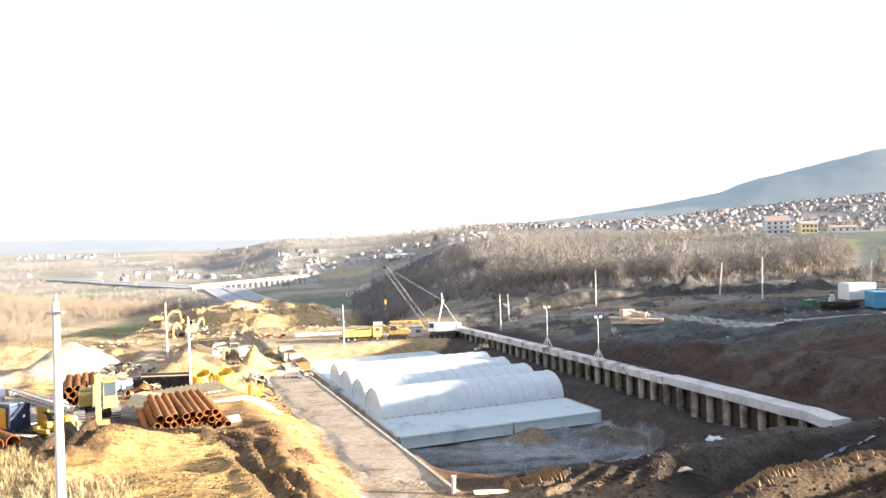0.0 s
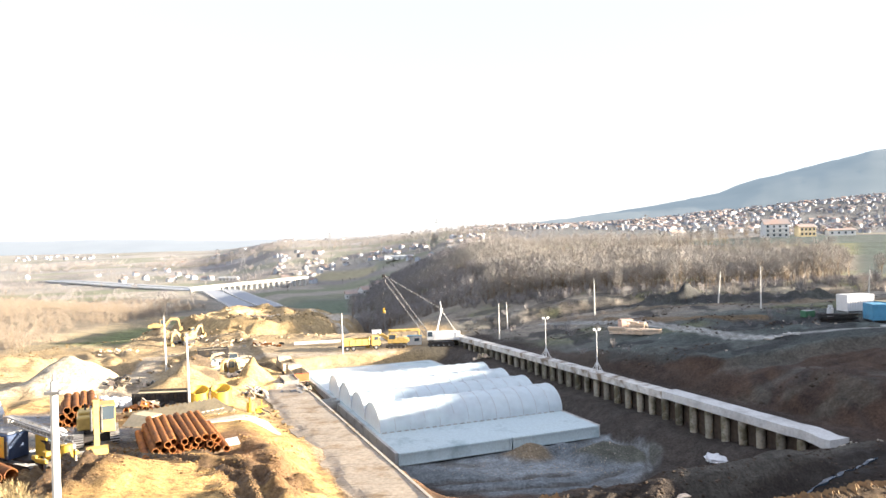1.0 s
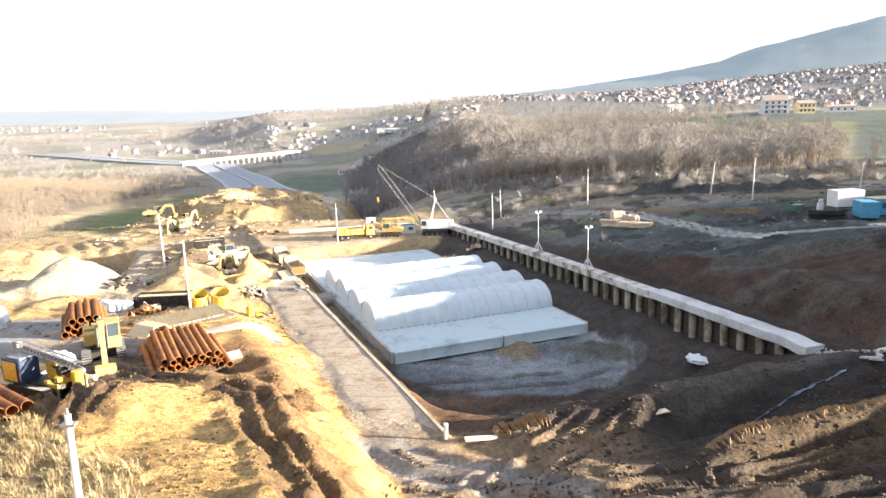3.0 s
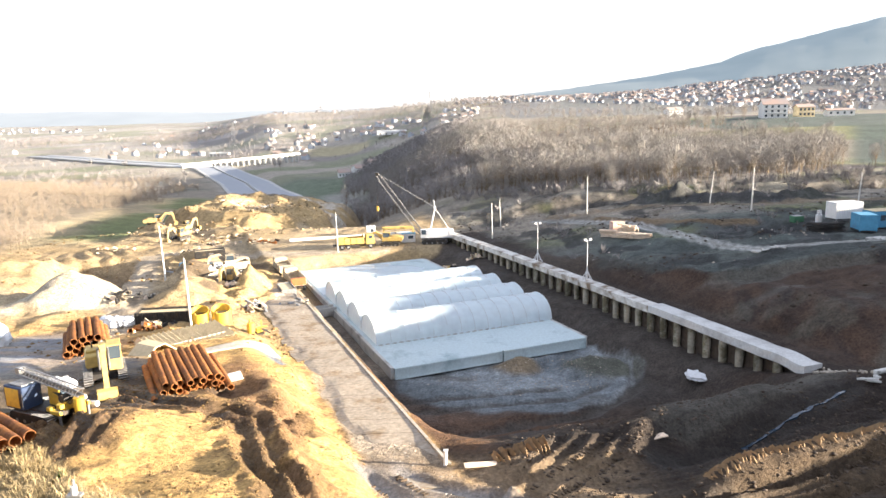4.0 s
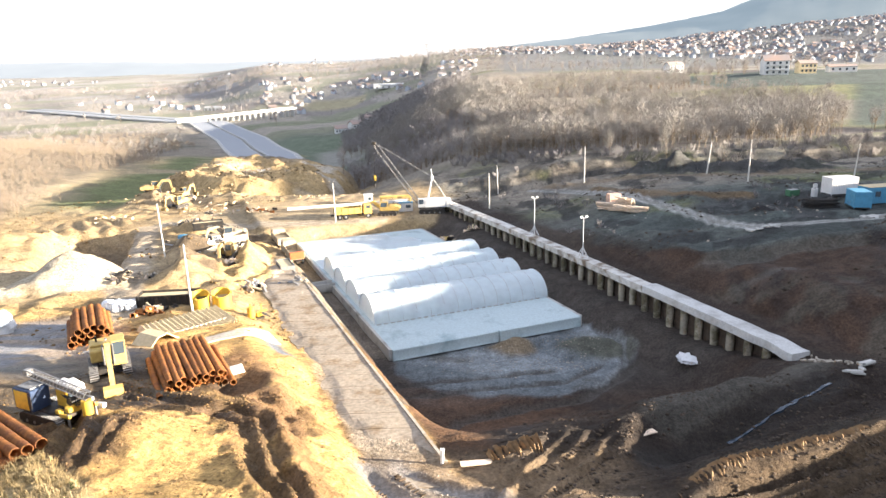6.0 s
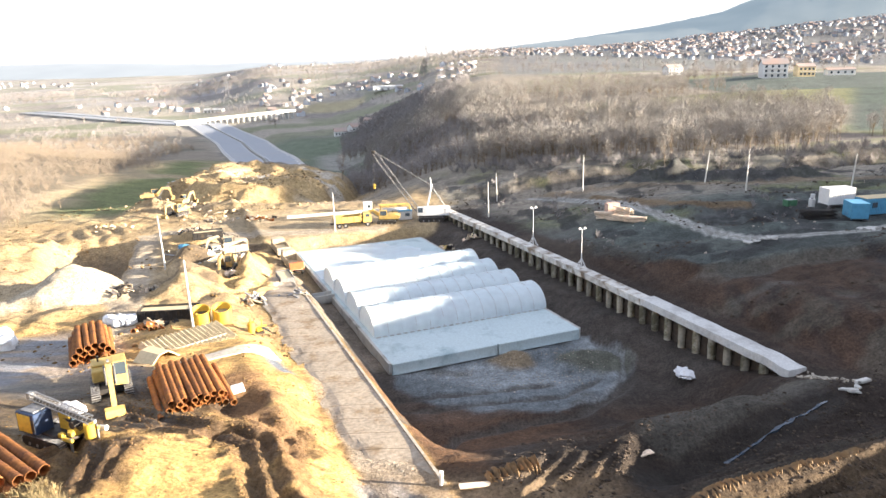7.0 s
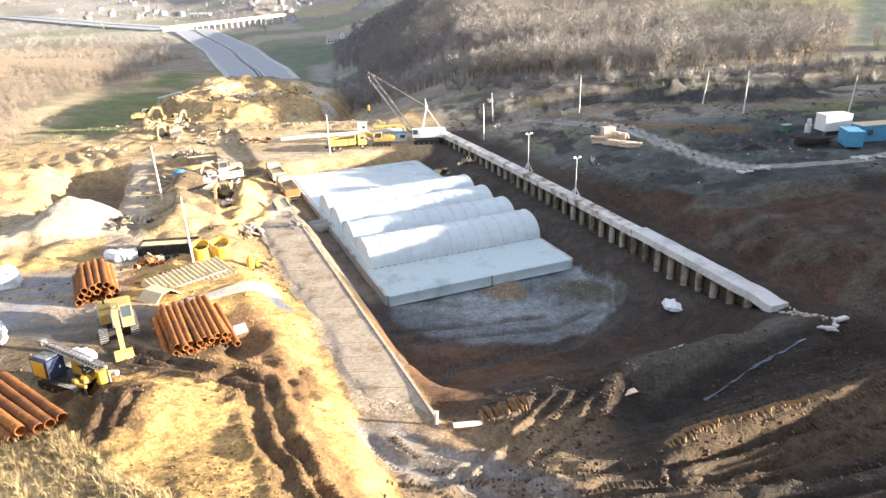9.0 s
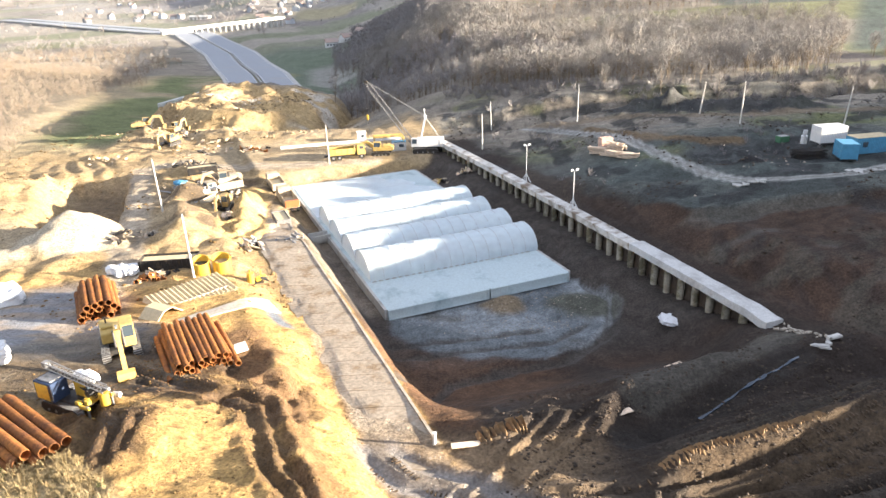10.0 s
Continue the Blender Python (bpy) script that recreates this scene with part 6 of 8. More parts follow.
build_scrap(-44.6, 124.0, 12, 18, M_STEEL, "tarpaulins, drums and grey sheeting dumped among the heaps", 4.0, "sheeting_heap", (0.8, 2.4))
build_scrap(-31.0, 100.5, 13, 16, M_WOOD, "loose planks and offcuts trodden into the clay", 3.4, "plank_heap", (0.8, 2.6))
build_scrap(-52.0, 158.5, 14, 26, M_MUDDY, "white rubble and torn film below the spoil mound", 6.0, "rubble_heap", (0.6, 2.0))
build_scrap(-64.0, 176.0, 15, 22, M_DUSTY, "broken concrete and dusty machine parts on the mound", 5.0, "rubble_heap", (0.6, 2.2))
build_scrap(-70.0, 150.0, 16, 16, M_DUSTY, "row of dusty boulders along the track", 6.0, "boulder_heap", (0.6, 1.6))
build_scrap(-39.5, 117.5, 17, 26, M_TARP, "white sheeting and dark debris heaped between the clay mounds", 3.6, "sheeting_heap", (0.8, 2.2))
build_scrap(-36.0, 113.0, 18, 18, M_DARK, "dark steel parts and hoses lying by the mounds", 3.6, "scrap_heap", (0.8, 2.4))
build_scrap(-44.0, 137.5, 19, 22, M_DARK, "dark heap of steel and timber beside the track", 4.4, "scrap_heap", (0.8, 2.6))
build_scrap(-50.0, 168.0, 20, 24, M_DUSTY, "row of dusty boulders and rubble under the mound", 7.0, "boulder_heap", (0.6, 2.0))
build_scrap(-72.0, 186.0, 22, 26, M_BEIGE, "pale broken slabs on the flank of the mound", 7.0, "rubble_heap", (0.8, 2.6))
build_scrap(-56.0, 204.0, 23, 24, M_MUDDY, "white torn film and rubble on the mound", 9.0, "rubble_heap", (0.8, 2.4))
build_scrap(7.4, 132.4, 27, 12, M_BEIGE, "bundle of pale sheets lying past the slab", 2.2, "sheet_heap", (0.6, 1.6))
build_scrap(-18.9, 90.2, 9, 12, M_STEEL, "grey boards and metal sheets dumped by the road", 2.4, "board_heap", (0.8, 2.4))
build_scrap(2.6, 132.6, 10, 14, M_CREAM, "small heap of pale formwork panels at the slab's far corner", 2.4, "formwork_heap", (0.8, 2.0))


def build_sack(x, y, seed, material, label, r=0.55, name="bulk_bag", flat=0.8):
    bm = bmesh.new()
    bmesh.ops.create_cube(bm, size=1.0)
    bmesh.ops.subdivide_edges(bm, edges=bm.edges[:], cuts=7, use_grid_fill=True)
    for v in bm.verts:
        p = v.co.copy()
        v.co = (p * 0.55 + p.normalized() * 0.42) * 2 * r
        v.co.z = v.co.z * flat + r * flat
        v.co += 0.30 * r * noise.noise_vector(p * 3 + Vector((seed, seed * 2, 0))) + 0.16 * r * noise.noise_vector(p * 8 + Vector((seed, 0, 3)))
        v.co.z = max(v.co.z, 0)
    bx_ = solid(name, bm, material, label, name.replace("_", " "), m=pose(x, y, ground(x, y) - 0.04, 0, 0, seed * 37), smooth_angle=22)
    return bx_


for k, (x, y) in enumerate(((-37.6, 76.2), (-36.5, 75.8), (-35.4, 76.3), (-36.9, 77.2), (-35.8, 77.4))):
    tagged(build_sack(x, y, k, M_TARP, "full white woven bulk bag", 0.5), group="white bulk bags")
build_sack(27.8, 70.2, 7, M_TARP, "crumpled white plastic sheet on the pit floor", 1.0, "plastic_sheet", 0.12)
build_sack(-46.6, 126.4, 21, M_BLUE, "crumpled blue tarpaulin over a stack of goods", 0.8, "blue_tarpaulin", 0.35)
for k, (x, y, r) in enumerate(((-45.2, 67.6, 1.2), (-46.4, 66.0, 1.0), (-37.6, 52.6, 1.0))):
    tagged(build_sack(x, y, 11 + k, M_TARP, "pile of white bagged material under film", r, "bagged_material", 0.7), group="white bagged material")


# ---- ribbed sheets, trough, white panel, pump ----
def build_ribbed_sheets():
    root = thing("ribbed_sheets", pose(-25.6, 67.6, ground(-25.6, 67.6) - 0.1, 0, 0, 44), "stack of beige ribbed steel sheets lying across the slope", "sheets")
    L, n = 8.6, 17
    for k in range(3):
        bm = bmesh.new()
        prof = []
        for i in range(n * 2 + 1):
            prof.append((-L / 2 + L * i / (n * 2), 0.17 if i % 2 else -0.07))
        top = [(a, b + 0.035) for a, b in prof]
        add_prism(bm, top + prof[::-1], -2.2 + 0.1 * k, 2.2 + 0.15 * k, pose(0.15 * k, 0, 0.02 + 0.09 * k, 7, 0, 0))
        part("ribbed_sheet", bm, M_BEIGE, root)
    bx("bearer", root, (L * 0.9, 0.25, 0.3), (0, 1.0, 0.1), M_WOOD)
    bx("bearer", root, (L * 0.9, 0.25, 0.3), (0, -1.0, 0.1), M_WOOD)
    r2 = thing("folded_sheet", pose(-26.9, 62.6, ground(-26.9, 62.6) - 0.1, 0, 0, 60), "folded beige steel sheet leaning on its edge", "sheet")
    bm = bmesh.new()
    add_prism(bm, [(-1.9, 0), (-0.6, 1.0), (0.5, 1.05), (1.7, 0.1), (1.6, 0), (0.45, 0.95), (-0.55, 0.9), (-1.75, 0)], -1.3, 1.3)
    part("plate", bm, M_BEIGE, r2)


build_ribbed_sheets()


def build_strip():
    """A tapering strip of lean concrete across the slope down to the haul road."""
    a, b = Vector((-24.2, 60.2)), Vector((-16.6, 67.0))
    d = (b - a)
    L = d.length
    d.normalize()
    n = Vector((-d.y, d.x))
    bm = bmesh.new()
    rows = []
    for i in range(13):
        f = i / 12
        w = 0.75 + 0.5 * f
        row = []
        for s in (-1.0, -0.4, 0.2, 1.0):
            p = a + d * L * f + n * s * w
            row.append(bm.verts.new((p.x, p.y, ground(p.x, p.y) + 0.12 + 0.04 * float(vnoise(p.x, p.y, 1.3, 4)))))
        rows.append(row)
    for r0, r1 in zip(rows, rows[1:]):
        for k in range(3):
            bm.faces.new((r0[k], r0[k + 1], r1[k + 1], r1[k]))
    r = bmesh.ops.extrude_face_region(bm, geom=bm.faces[:])
    bmesh.ops.translate(bm, verts=[v for v in r["geom"] if isinstance(v, bmesh.types.BMVert)], vec=(0, 0, -0.4))
    solid("concrete_strip", bm, M_MUDDY, "pale strip of lean concrete running down to the haul road", "concrete strip", kind="structure", smooth_angle=40)


build_strip()
r = thing("insulation_board", pose(-17.2, 54.6, ground(-17.2, 54.6) + 0.02, 6, -4, 25), "white insulation board lying on the clay", "board")
bx("sheet", r, (1.7, 1.4, 0.12), (0, 0, 0.1), M_WHITE)
bx("bearer", r, (1.4, 0.1, 0.1), (0, 0.3, 0.0), M_WOOD)


def build_pump(x, y):
    root = thing("grout_pump", pose(x, y, ground(x, y) - 0.03, 0, 0, 30), "small yellow grout pump with valves and hoses", "pump")
    bx("skid", root, (2.0, 1.0, 0.15), (0, 0, 0.12), M_DARK)
    rod("pressure_vessel", root, (-0.4, 0, 0.2), (-0.4, 0, 1.5), 0.4, M_YELLOW, n=16)
    rod("valve_stem", root, (-0.4, 0, 1.5), (-0.4, 0, 1.9), 0.1, M_YELLOW)
    bx("motor", root, (0.6, 0.5, 0.5), (0.5, 0.1, 0.45), M_YELLOW, bevel=0.08)
    rod("outlet_pipe", root, (0.3, -0.3, 0.9), (1.3, -0.3, 0.9), 0.08, M_YELLOW)
    rod("riser", root, (0.9, 0.3, 0.2), (0.9, 0.3, 1.5), 0.06, M_YELLOW)
    for k in range(4):
        rod("hose", root, (0.6, 0.3 - 0.2 * k, 0.7), (1.6, 0.6 - 0.4 * k, 0.1), 0.05, M_BLACK, n=6)


build_pump(-20.4, 74.0)
r = thing("precast_block", pose(-17.4, 102.5, ground(-17.4, 102.5) - 0.1, 0, 0, 25), "grey precast concrete channel block beside the slab", "block")
bx("base", r, (3.2, 2.0, 0.3), (0, 0, 0.5), M_CONC)
for s in (-1, 1):
    bx("side", r, (3.2, 0.2, 1.0), (0, s * 0.9, 1.1), M_CONC)
bx("footing", r, (2.6, 1.4, 0.5), (0, 0, 0.2), M_CONC)


# ---- lorries ----
def wheel(parent, x, y, r=0.52, w=0.34):
    bm = bmesh.new()
    add_tube(bm, (x, y - w / 2, r), (x, y + w / 2, r), r, n=18)
    tyre = part("wheel", bm, M_BLACK, parent, smooth_angle=40)
    rod("rim", tyre, (x, y - w / 2 - 0.02, r), (x, y + w / 2 + 0.02, r), r * 0.5, M_STEEL, n=12)


def build_lorry(x, y, heading, cab_paint, bed_paint, label, bed_len=5.4, load=M_BEIGE, z=None, tail=None):
    root = thing("tipper_lorry", pose(x, y, ground(x, y) if z is None else z, 0, 0, heading), label, "lorry", "lorries on the site")
    L = bed_len
    bx("chassis", root, (L + 2.6, 0.9, 0.25), (0, 0, 0.85), M_DARK)
    for wx in (L / 2 + 0.9, -L / 2 + 0.5, -L / 2 + 1.8):
        for s in (-1, 1):
            wheel(root, wx, s * 1.02)
    cab = bx("cab", root, (1.9, 2.4, 1.2), (L / 2 + 0.9, 0, 1.45), cab_paint, bevel=0.1)
    bx("cab_top", cab, (1.7, 2.3, 0.9), (L / 2 + 0.82, 0, 2.45), cab_paint, bevel=0.14)
    bx("windscreen", cab, (0.04, 2.0, 0.75), (L / 2 + 1.68, 0, 2.4), M_GLASS, bevel=0.01)
    for s in (-1, 1):
        bx("side_window", cab, (0.8, 0.04, 0.6), (L / 2 + 0.95, s * 1.15, 2.4), M_GLASS, bevel=0.01)
    bx("bumper", cab, (0.2, 2.4, 0.35), (L / 2 + 1.9, 0, 0.75), M_DARK)
    bed = bx("bed_floor", root, (L, 2.4, 0.15), (-0.5, 0, 1.15), bed_paint)
    for s in (-1, 1):
        sd = bx("bed_side", bed, (L, 0.1, 1.2), (-0.5, s * 1.2, 1.8), bed_paint)
    bx("headboard", bed, (0.1, 2.4, 1.6), (L / 2 - 0.5, 0, 2.0), bed_paint)
    bx("tailgate", bed, (0.12, 2.4, 1.25), (-L / 2 - 0.5, 0, 1.8), tail or bed_paint)
    for k in range(5):
        for s in (-1, 1):
            bx("bed_rib", bed, (0.1, 0.1, 1.15), (-L / 2 - 0.2 + L * k / 4.3, s * 1.28, 1.8), bed_paint)
    if load:
        bx("load", root, (L - 0.3, 2.15, 0.6), (-0.5, 0, 1.55), load, bevel=0.15)
    return root


build_lorry(-24.9, 117.6, 112, M_DUSTY, M_DUSTY, "dusty cream tipper lorry with an orange tailgate", 6.4, None, tail=M_ORANGE)
build_lorry(-29.0, 127.4, 112, M_DUSTY, M_DUSTY, "dusty beige tipper lorry on the site track", 5.2)
build_lorry(-18.0, 144.6, 14, M_CREAM, M_CREAM, "yellow tipper lorry with a cream cab beyond the slab", 5.6)
build_lorry(-37.0, 123.0, 215, M_DUSTY, M_DUSTY, "dust-covered lorry parked beside a heap", 4.4)
build_excavator(-33.6, 108.0, 275, M_SANDY, "dusty yellow excavator working between the heaps", reach=((1.3, 1.7), (2.6, 3.3), (4.3, 3.2)), stick=((4.2, 3.3), (5.0, 1.0)))
build_excavator(-10.2, 147.4, 178, M_CREAM, "yellow crawler excavator on the far track", reach=((1.3, 1.7), (3.0, 2.9), (4.8, 2.4)), stick=((4.7, 2.5), (5.8, 0.95)))
build_excavator(-62.0, 166.0, 250, M_SANDY, "faded yellow excavator at the foot of the spoil mound", reach=((1.3, 1.7), (2.6, 3.2), (4.3, 3.0)), stick=((4.2, 3.1), (4.6, 1.0)))
build_excavator(-66.0, 182.0, 75, M_SANDY, "sand-coloured excavator digging on the spoil mound", reach=((1.3, 1.7), (2.6, 3.2), (4.3, 3.0)), stick=((4.2, 3.1), (4.6, 1.0)))


build_excavator(-38.6, 129.0, 200, M_DUSTY, "dust-caked excavator standing among the clay heaps", reach=((1.3, 1.7), (2.6, 3.0), (4.2, 2.8)), stick=((4.1, 2.9), (4.8, 1.0)))
build_excavator(-71.0, 174.0, 20, M_SANDY, "sand-coloured excavator on the flank of the spoil mound", reach=((1.3, 1.7), (2.6, 3.2), (4.3, 3.0)), stick=((4.2, 3.1), (4.6, 1.0)))
# made-up skip, set where a dark hollow lies between the heaps
build_skip(-44.0, 132.0, 20, 5.6, 2.4, 1.4, M_DARK, "dark steel skip standing in for a dark hollow between clay heaps")
build_skip(-36.4, 112.6, 70, 4.4, 2.0, 1.2, M_DUSTY, "dusty steel skip beside the clay ridge")
build_skip(-22.8, 101.5, 112, 4.6, 2.0, 1.1, M_STEEL, "grey steel skip at the edge of the haul road")
build_scrap(-34.6, 120.0, 31, 24, M_WOOD, "tangle of pale formwork boards on the clay", 3.6, "board_heap", (1.0, 3.0))
build_scrap(-40.6, 112.0, 32, 24, M_CONC, "dumped concrete blocks and pipes by the track", 3.8, "rubble_heap", (0.7, 1.8))
build_scrap(-50.5, 143.0, 33, 26, M_DARK, "dark heap of scrap steel beside the track bend", 4.4, "scrap_heap", (0.8, 2.6))
build_scrap(-24.4, 88.0, 34, 22, M_STEEL, "grey boards and tubes dumped by the haul road", 3.0, "board_heap", (0.8, 2.6))
build_scrap(-41.5, 88.5, 35, 24, M_DARK, "dark debris tipped beside the track", 2.6, "rubble_heap", (0.5, 1.8))


def build_hut(x, y, heading, w, d, h, wall, roof, label, name="site_hut", z=None):
    root = thing(name, pose(x, y, ground(x, y) if z is None else z, 0, 0, heading), label, name.replace("_", " "))
    body = bx("body", root, (w, d, h), (0, 0, h / 2), wall)
    bx("roof", root, (w + 0.2, d + 0.2, 0.1), (0, 0, h + 0.05), roof)
    win = bx("window", body, (w * 0.35, 0.06, h * 0.35), (w * 0.15, -d / 2 - 0.01, h * 0.6), M_GLASS)
    bx("window_frame", win, (w * 0.4, 0.03, h * 0.4), (w * 0.15, -d / 2 - 0.005, h * 0.6), M_WHITE)
    return root


def build_parapet():
    """Long white concrete barrier across the far end of the works."""
    a, b = Vector((-33.5, 155.2)), Vector((-6.5, 161.0))
    root = thing("barrier_wall", pose(a.x, a.y, 0, 0, 0, math.degrees(math.atan2((b - a).y, (b - a).x))), "long whitewashed concrete barrier across the end of the works", "barrier", kind="structure")
    L = (b - a).length
    for k in range(9):
        x0 = L * (k + 0.5) / 9
        p = a + (b - a) * (k + 0.5) / 9
        z = ground(p.x, p.y)
        bm = bmesh.new()
        add_prism(bm, [(-0.45, -0.8), (0.45, -0.8), (0.4, 0.1), (0.2, 0.3), (0.15, 0.6), (-0.15, 0.6), (-0.2, 0.3), (-0.4, 0.1)], -L / 18 + 0.02, L / 18 - 0.02, pose(x0, 0, z, 0, 0, -90))
        part("barrier_unit", bm, M_CONC_L, root)


build_parapet()
build_hut(-15.6, 161.0, 8, 2.0, 1.8, 2.0, M_WHITE, M_WHITE, "small white watch hut behind the barrier", z=ground(-15.6, 160.2))
build_hut(-6.4, 150.6, 8, 3.0, 1.6, 1.9, M_WHITE, M_BLUE, "low white and pale blue site cabin", "site_cabin")
r = thing("gantry_frame", pose(-8.6, 151.2, ground(-8.6, 151.2), 0, 0, 8), "ochre steel gantry frame beside the crane", "gantry")
for px in (-3.2, 3.2):
    for py in (-0.9, 0.9):
        bx("leg", r, (0.22, 0.22, 3.0), (px, py, 1.5), M_CREAM)
for py in (-0.9, 0.9):
    bx("beam", r, (6.9, 0.25, 0.35), (0, py, 3.1), M_CREAM)


# ---- crawler crane ----
def build_crane():
    root = thing("crawler_crane", pose(-0.6, 148.6, ground(-0.6, 148.6) - 0.05, 0, 0, 0), "white crawler crane with a lattice boom and hanging hook", "crane")
    for s in (-1, 1):
        t = track_unit(root, s * 1.6, 5.6, 0.8, 1.1)
    bx("carbody", root, (2.6, 2.6, 0.5), (0, 0, 0.8), M_DARK)
    rod("slew_ring", root, (0, 0, 1.0), (0, 0, 1.3), 0.9, M_DARK, n=20)
    house = bx("machine_house", root, (5.0, 2.8, 1.7), (0.9, 0, 2.15), M_WHITE, bevel=0.08)
    bx("counterweight", root, (1.0, 2.9, 1.6), (3.6, 0, 2.1), M_WHITE, bevel=0.06)
    cab = bx("cab", root, (1.4, 1.0, 1.9), (-2.3, -0.9, 2.3), M_WHITE, bevel=0.06)
    bx("cab_window", cab, (0.04, 0.8, 1.0), (-3.01, -0.9, 2.6), M_GLASS, bevel=0.01)
    bx("cab_window", cab, (1.0, 0.04, 1.0), (-2.3, -1.41, 2.6), M_GLASS, bevel=0.01)
    for s in (-0.8, 0.8):
        rod("gantry_mast", root, (-0.9, s, 2.9), (0.2, s * 0.5, 7.6), 0.17, M_WHITE)
        rod("gantry_stay", root, (0.2, s * 0.5, 7.6), (3.2, s, 2.9), 0.05, M_STEEL)
    bx("gantry_head", root, (0.6, 1.1, 0.5), (0.2, 0, 7.7), M_WHITE)
    rod("mast_top", root, (0.2, 0, 7.7), (0.0, 0, 9.4), 0.12, M_WHITE)
    foot, tip = Vector((-2.4, 0, 1.6)), Vector(BOOM_TIP) - Vector((-0.6, 148.6, ground(-0.6, 148.6) - 0.05))
    d = tip - foot
    side, up = Vector((0, 1, 0)), d.cross(Vector((0, 1, 0))).normalized()
    boom = thing_part("boom", root)
    n, w = 22, 0.48
    def at(f, s, u):
        k = w * min(1, f * 8 + 0.25, (1 - f) * 8 + 0.25)
        return foot + d * f + side * s * k + up * u * k
    for s in (-1, 1):
        for u in (-1, 1):
            bm = bmesh.new()
            for i in range(n):
                add_tube(bm, at(i / n, s, u), at((i + 1) / n, s, u), 0.055, n=6, caps=False)
            part("boom_chord", bm, M_BOOM, boom)
    bm = bmesh.new()
    for i in range(n):
        for s0, u0, s1, u1 in ((-1, -1, -1, 1), (1, -1, 1, 1), (-1, 1, 1, 1), (-1, -1, 1, -1)):
            add_tube(bm, at(i / n, s0, u0), at((i + 1) / n, s1, u1), 0.035, n=5, caps=False)
    tagged(part("boom_lacing", bm, M_BOOM, boom), kind="stuff")
    bx("boom_head", root, (0.7, 0.8, 0.7), tuple(tip), M_DARK)
    for s in (-0.5, 0.5):
        rod("pendant_rope", root, (0.2, s, 7.8), tuple(tip + Vector((0, s * 0.6, 0.2))), 0.035, M_STEEL, n=5)
    drop = 7.0
    rod("hoist_rope", root, tuple(tip), tuple(tip - Vector((0.1, 0, drop))), 0.03, M_DARK, n=5)
    hb = bx("hook_block", root, (0.5, 0.35, 1.1), tuple(tip - Vector((0.1, 0, drop + 0.5))), M_YELLOW, bevel=0.08)
    rod("hook", hb, tuple(tip - Vector((0.1, 0, drop + 1.0))), tuple(tip - Vector((0.1, 0, drop + 1.9))), 0.07, M_DARK)
    rod("sling", root, tuple(tip - Vector((0.1, 0, drop + 1.8))), tuple(tip - Vector((-0.2, 0, drop + 4.8))), 0.035, M_STEEL, n=5)


M_BOOM = surface("dark grey boom steel", (0.16, 0.16, 0.165), 0.6, 0.3, grain=3, vary=0.2, bump=0)
BOOM_TIP = (-12.7, 150.0, 17.0)
build_crane()


# ---- floodlight masts on the capping beam ----
def build_floodlight(x, y, h):
    root = thing("floodlight_mast", pose(x, y, float(cap_z(y)) + 0.0, 0, 0, 20), "thin white floodlight mast on a splayed tripod base", "floodlight", "floodlight masts on the capping beam")
    rod("mast", root, (0, 0, 0.9), (0, 0, h), 0.07, M_WHITE, 0.055)
    rod("socket", root, (0, 0, 0.0), (0, 0, 1.6), 0.10, M_WHITE)
    for k in range(4):
        a = k * math.pi / 2 + 0.5
        rod("stay", root, (math.cos(a) * 0.85, math.sin(a) * 0.85, 0.05), (0, 0, 1.5), 0.05, M_WHITE, n=6)
        bx("foot_plate", root, (0.3, 0.3, 0.05), (math.cos(a) * 0.85, math.sin(a) * 0.85, 0.026), M_WHITE)
    rod("crossarm", root, (-0.5, 0, h - 0.05), (0.5, 0, h - 0.05), 0.045, M_WHITE, n=6)
    for s in (-0.42, 0.42):
        l = bx("lamp_head", root, (0.42, 0.16, 0.3), (s, -0.1, h + 0.14), M_WHITE, rot=(-25, 0, 0))
        bx("lens", l, (0.36, 0.02, 0.24), (s, -0.19, h + 0.10), M_GLASS, rot=(-25, 0, 0), bevel=0.003)


build_floodlight(17.0, 115.6, 6.3)
build_floodlight(22.0, 99.8, 5.9)


# ---- stacks on the bench ----
def build_brick_pallet(x, y, turn):
    root = thing("brick_pallet", pose(x, y, ground(x, y), 0, 0, turn), "pallet of pinkish hollow bricks on the bench", "bricks")
    for k in range(3):
        bx("pallet_runner", root, (2.3, 0.12, 0.14), (0, -0.6 + 0.6 * k, 0.07), M_WOOD)
    bm = bmesh.new()
    add_box(bm, 0.56, 0.46, 0.30, None, 0.012)
    me = to_mesh("brick", bm, M_BRICK)
    for i in range(4):
        for j in range(3):
            for k in range(6):
                o = new("brick", me)
                o.parent = root
                o.location = (-0.87 + 0.58 * i, -0.48 + 0.48 * j, 0.30 + 0.31 * k)


def build_timber_stack(x, y, turn, n, L, label):
    rnd = random.Random(int(x * 7 + y))
    root = thing("timber_stack", pose(x, y, ground(x, y) - 0.02, 0, 0, turn), label, "timber", "stacks of sawn timber")
    bm = bmesh.new()
    add_box(bm, L, 0.32, 0.2, None, 0.015)
    me = to_mesh("beam", bm, M_WOOD)
    for k in range(n):
        for i in range(4 - k // 2):
            o = new("beam", me)
            o.parent = root
            o.matrix_basis = pose(rnd.uniform(-0.8, 0.8), (i - 1.5) * 0.46, 0.16 + 0.25 * k, 0, rnd.uniform(-2, 2), rnd.uniform(-14, 14))


build_brick_pallet(33.2, 126.4, 15)
build_timber_stack(31.6, 123.6, -30, 5, 3.2, "loose stack of pale orange sawn beams on the bench")
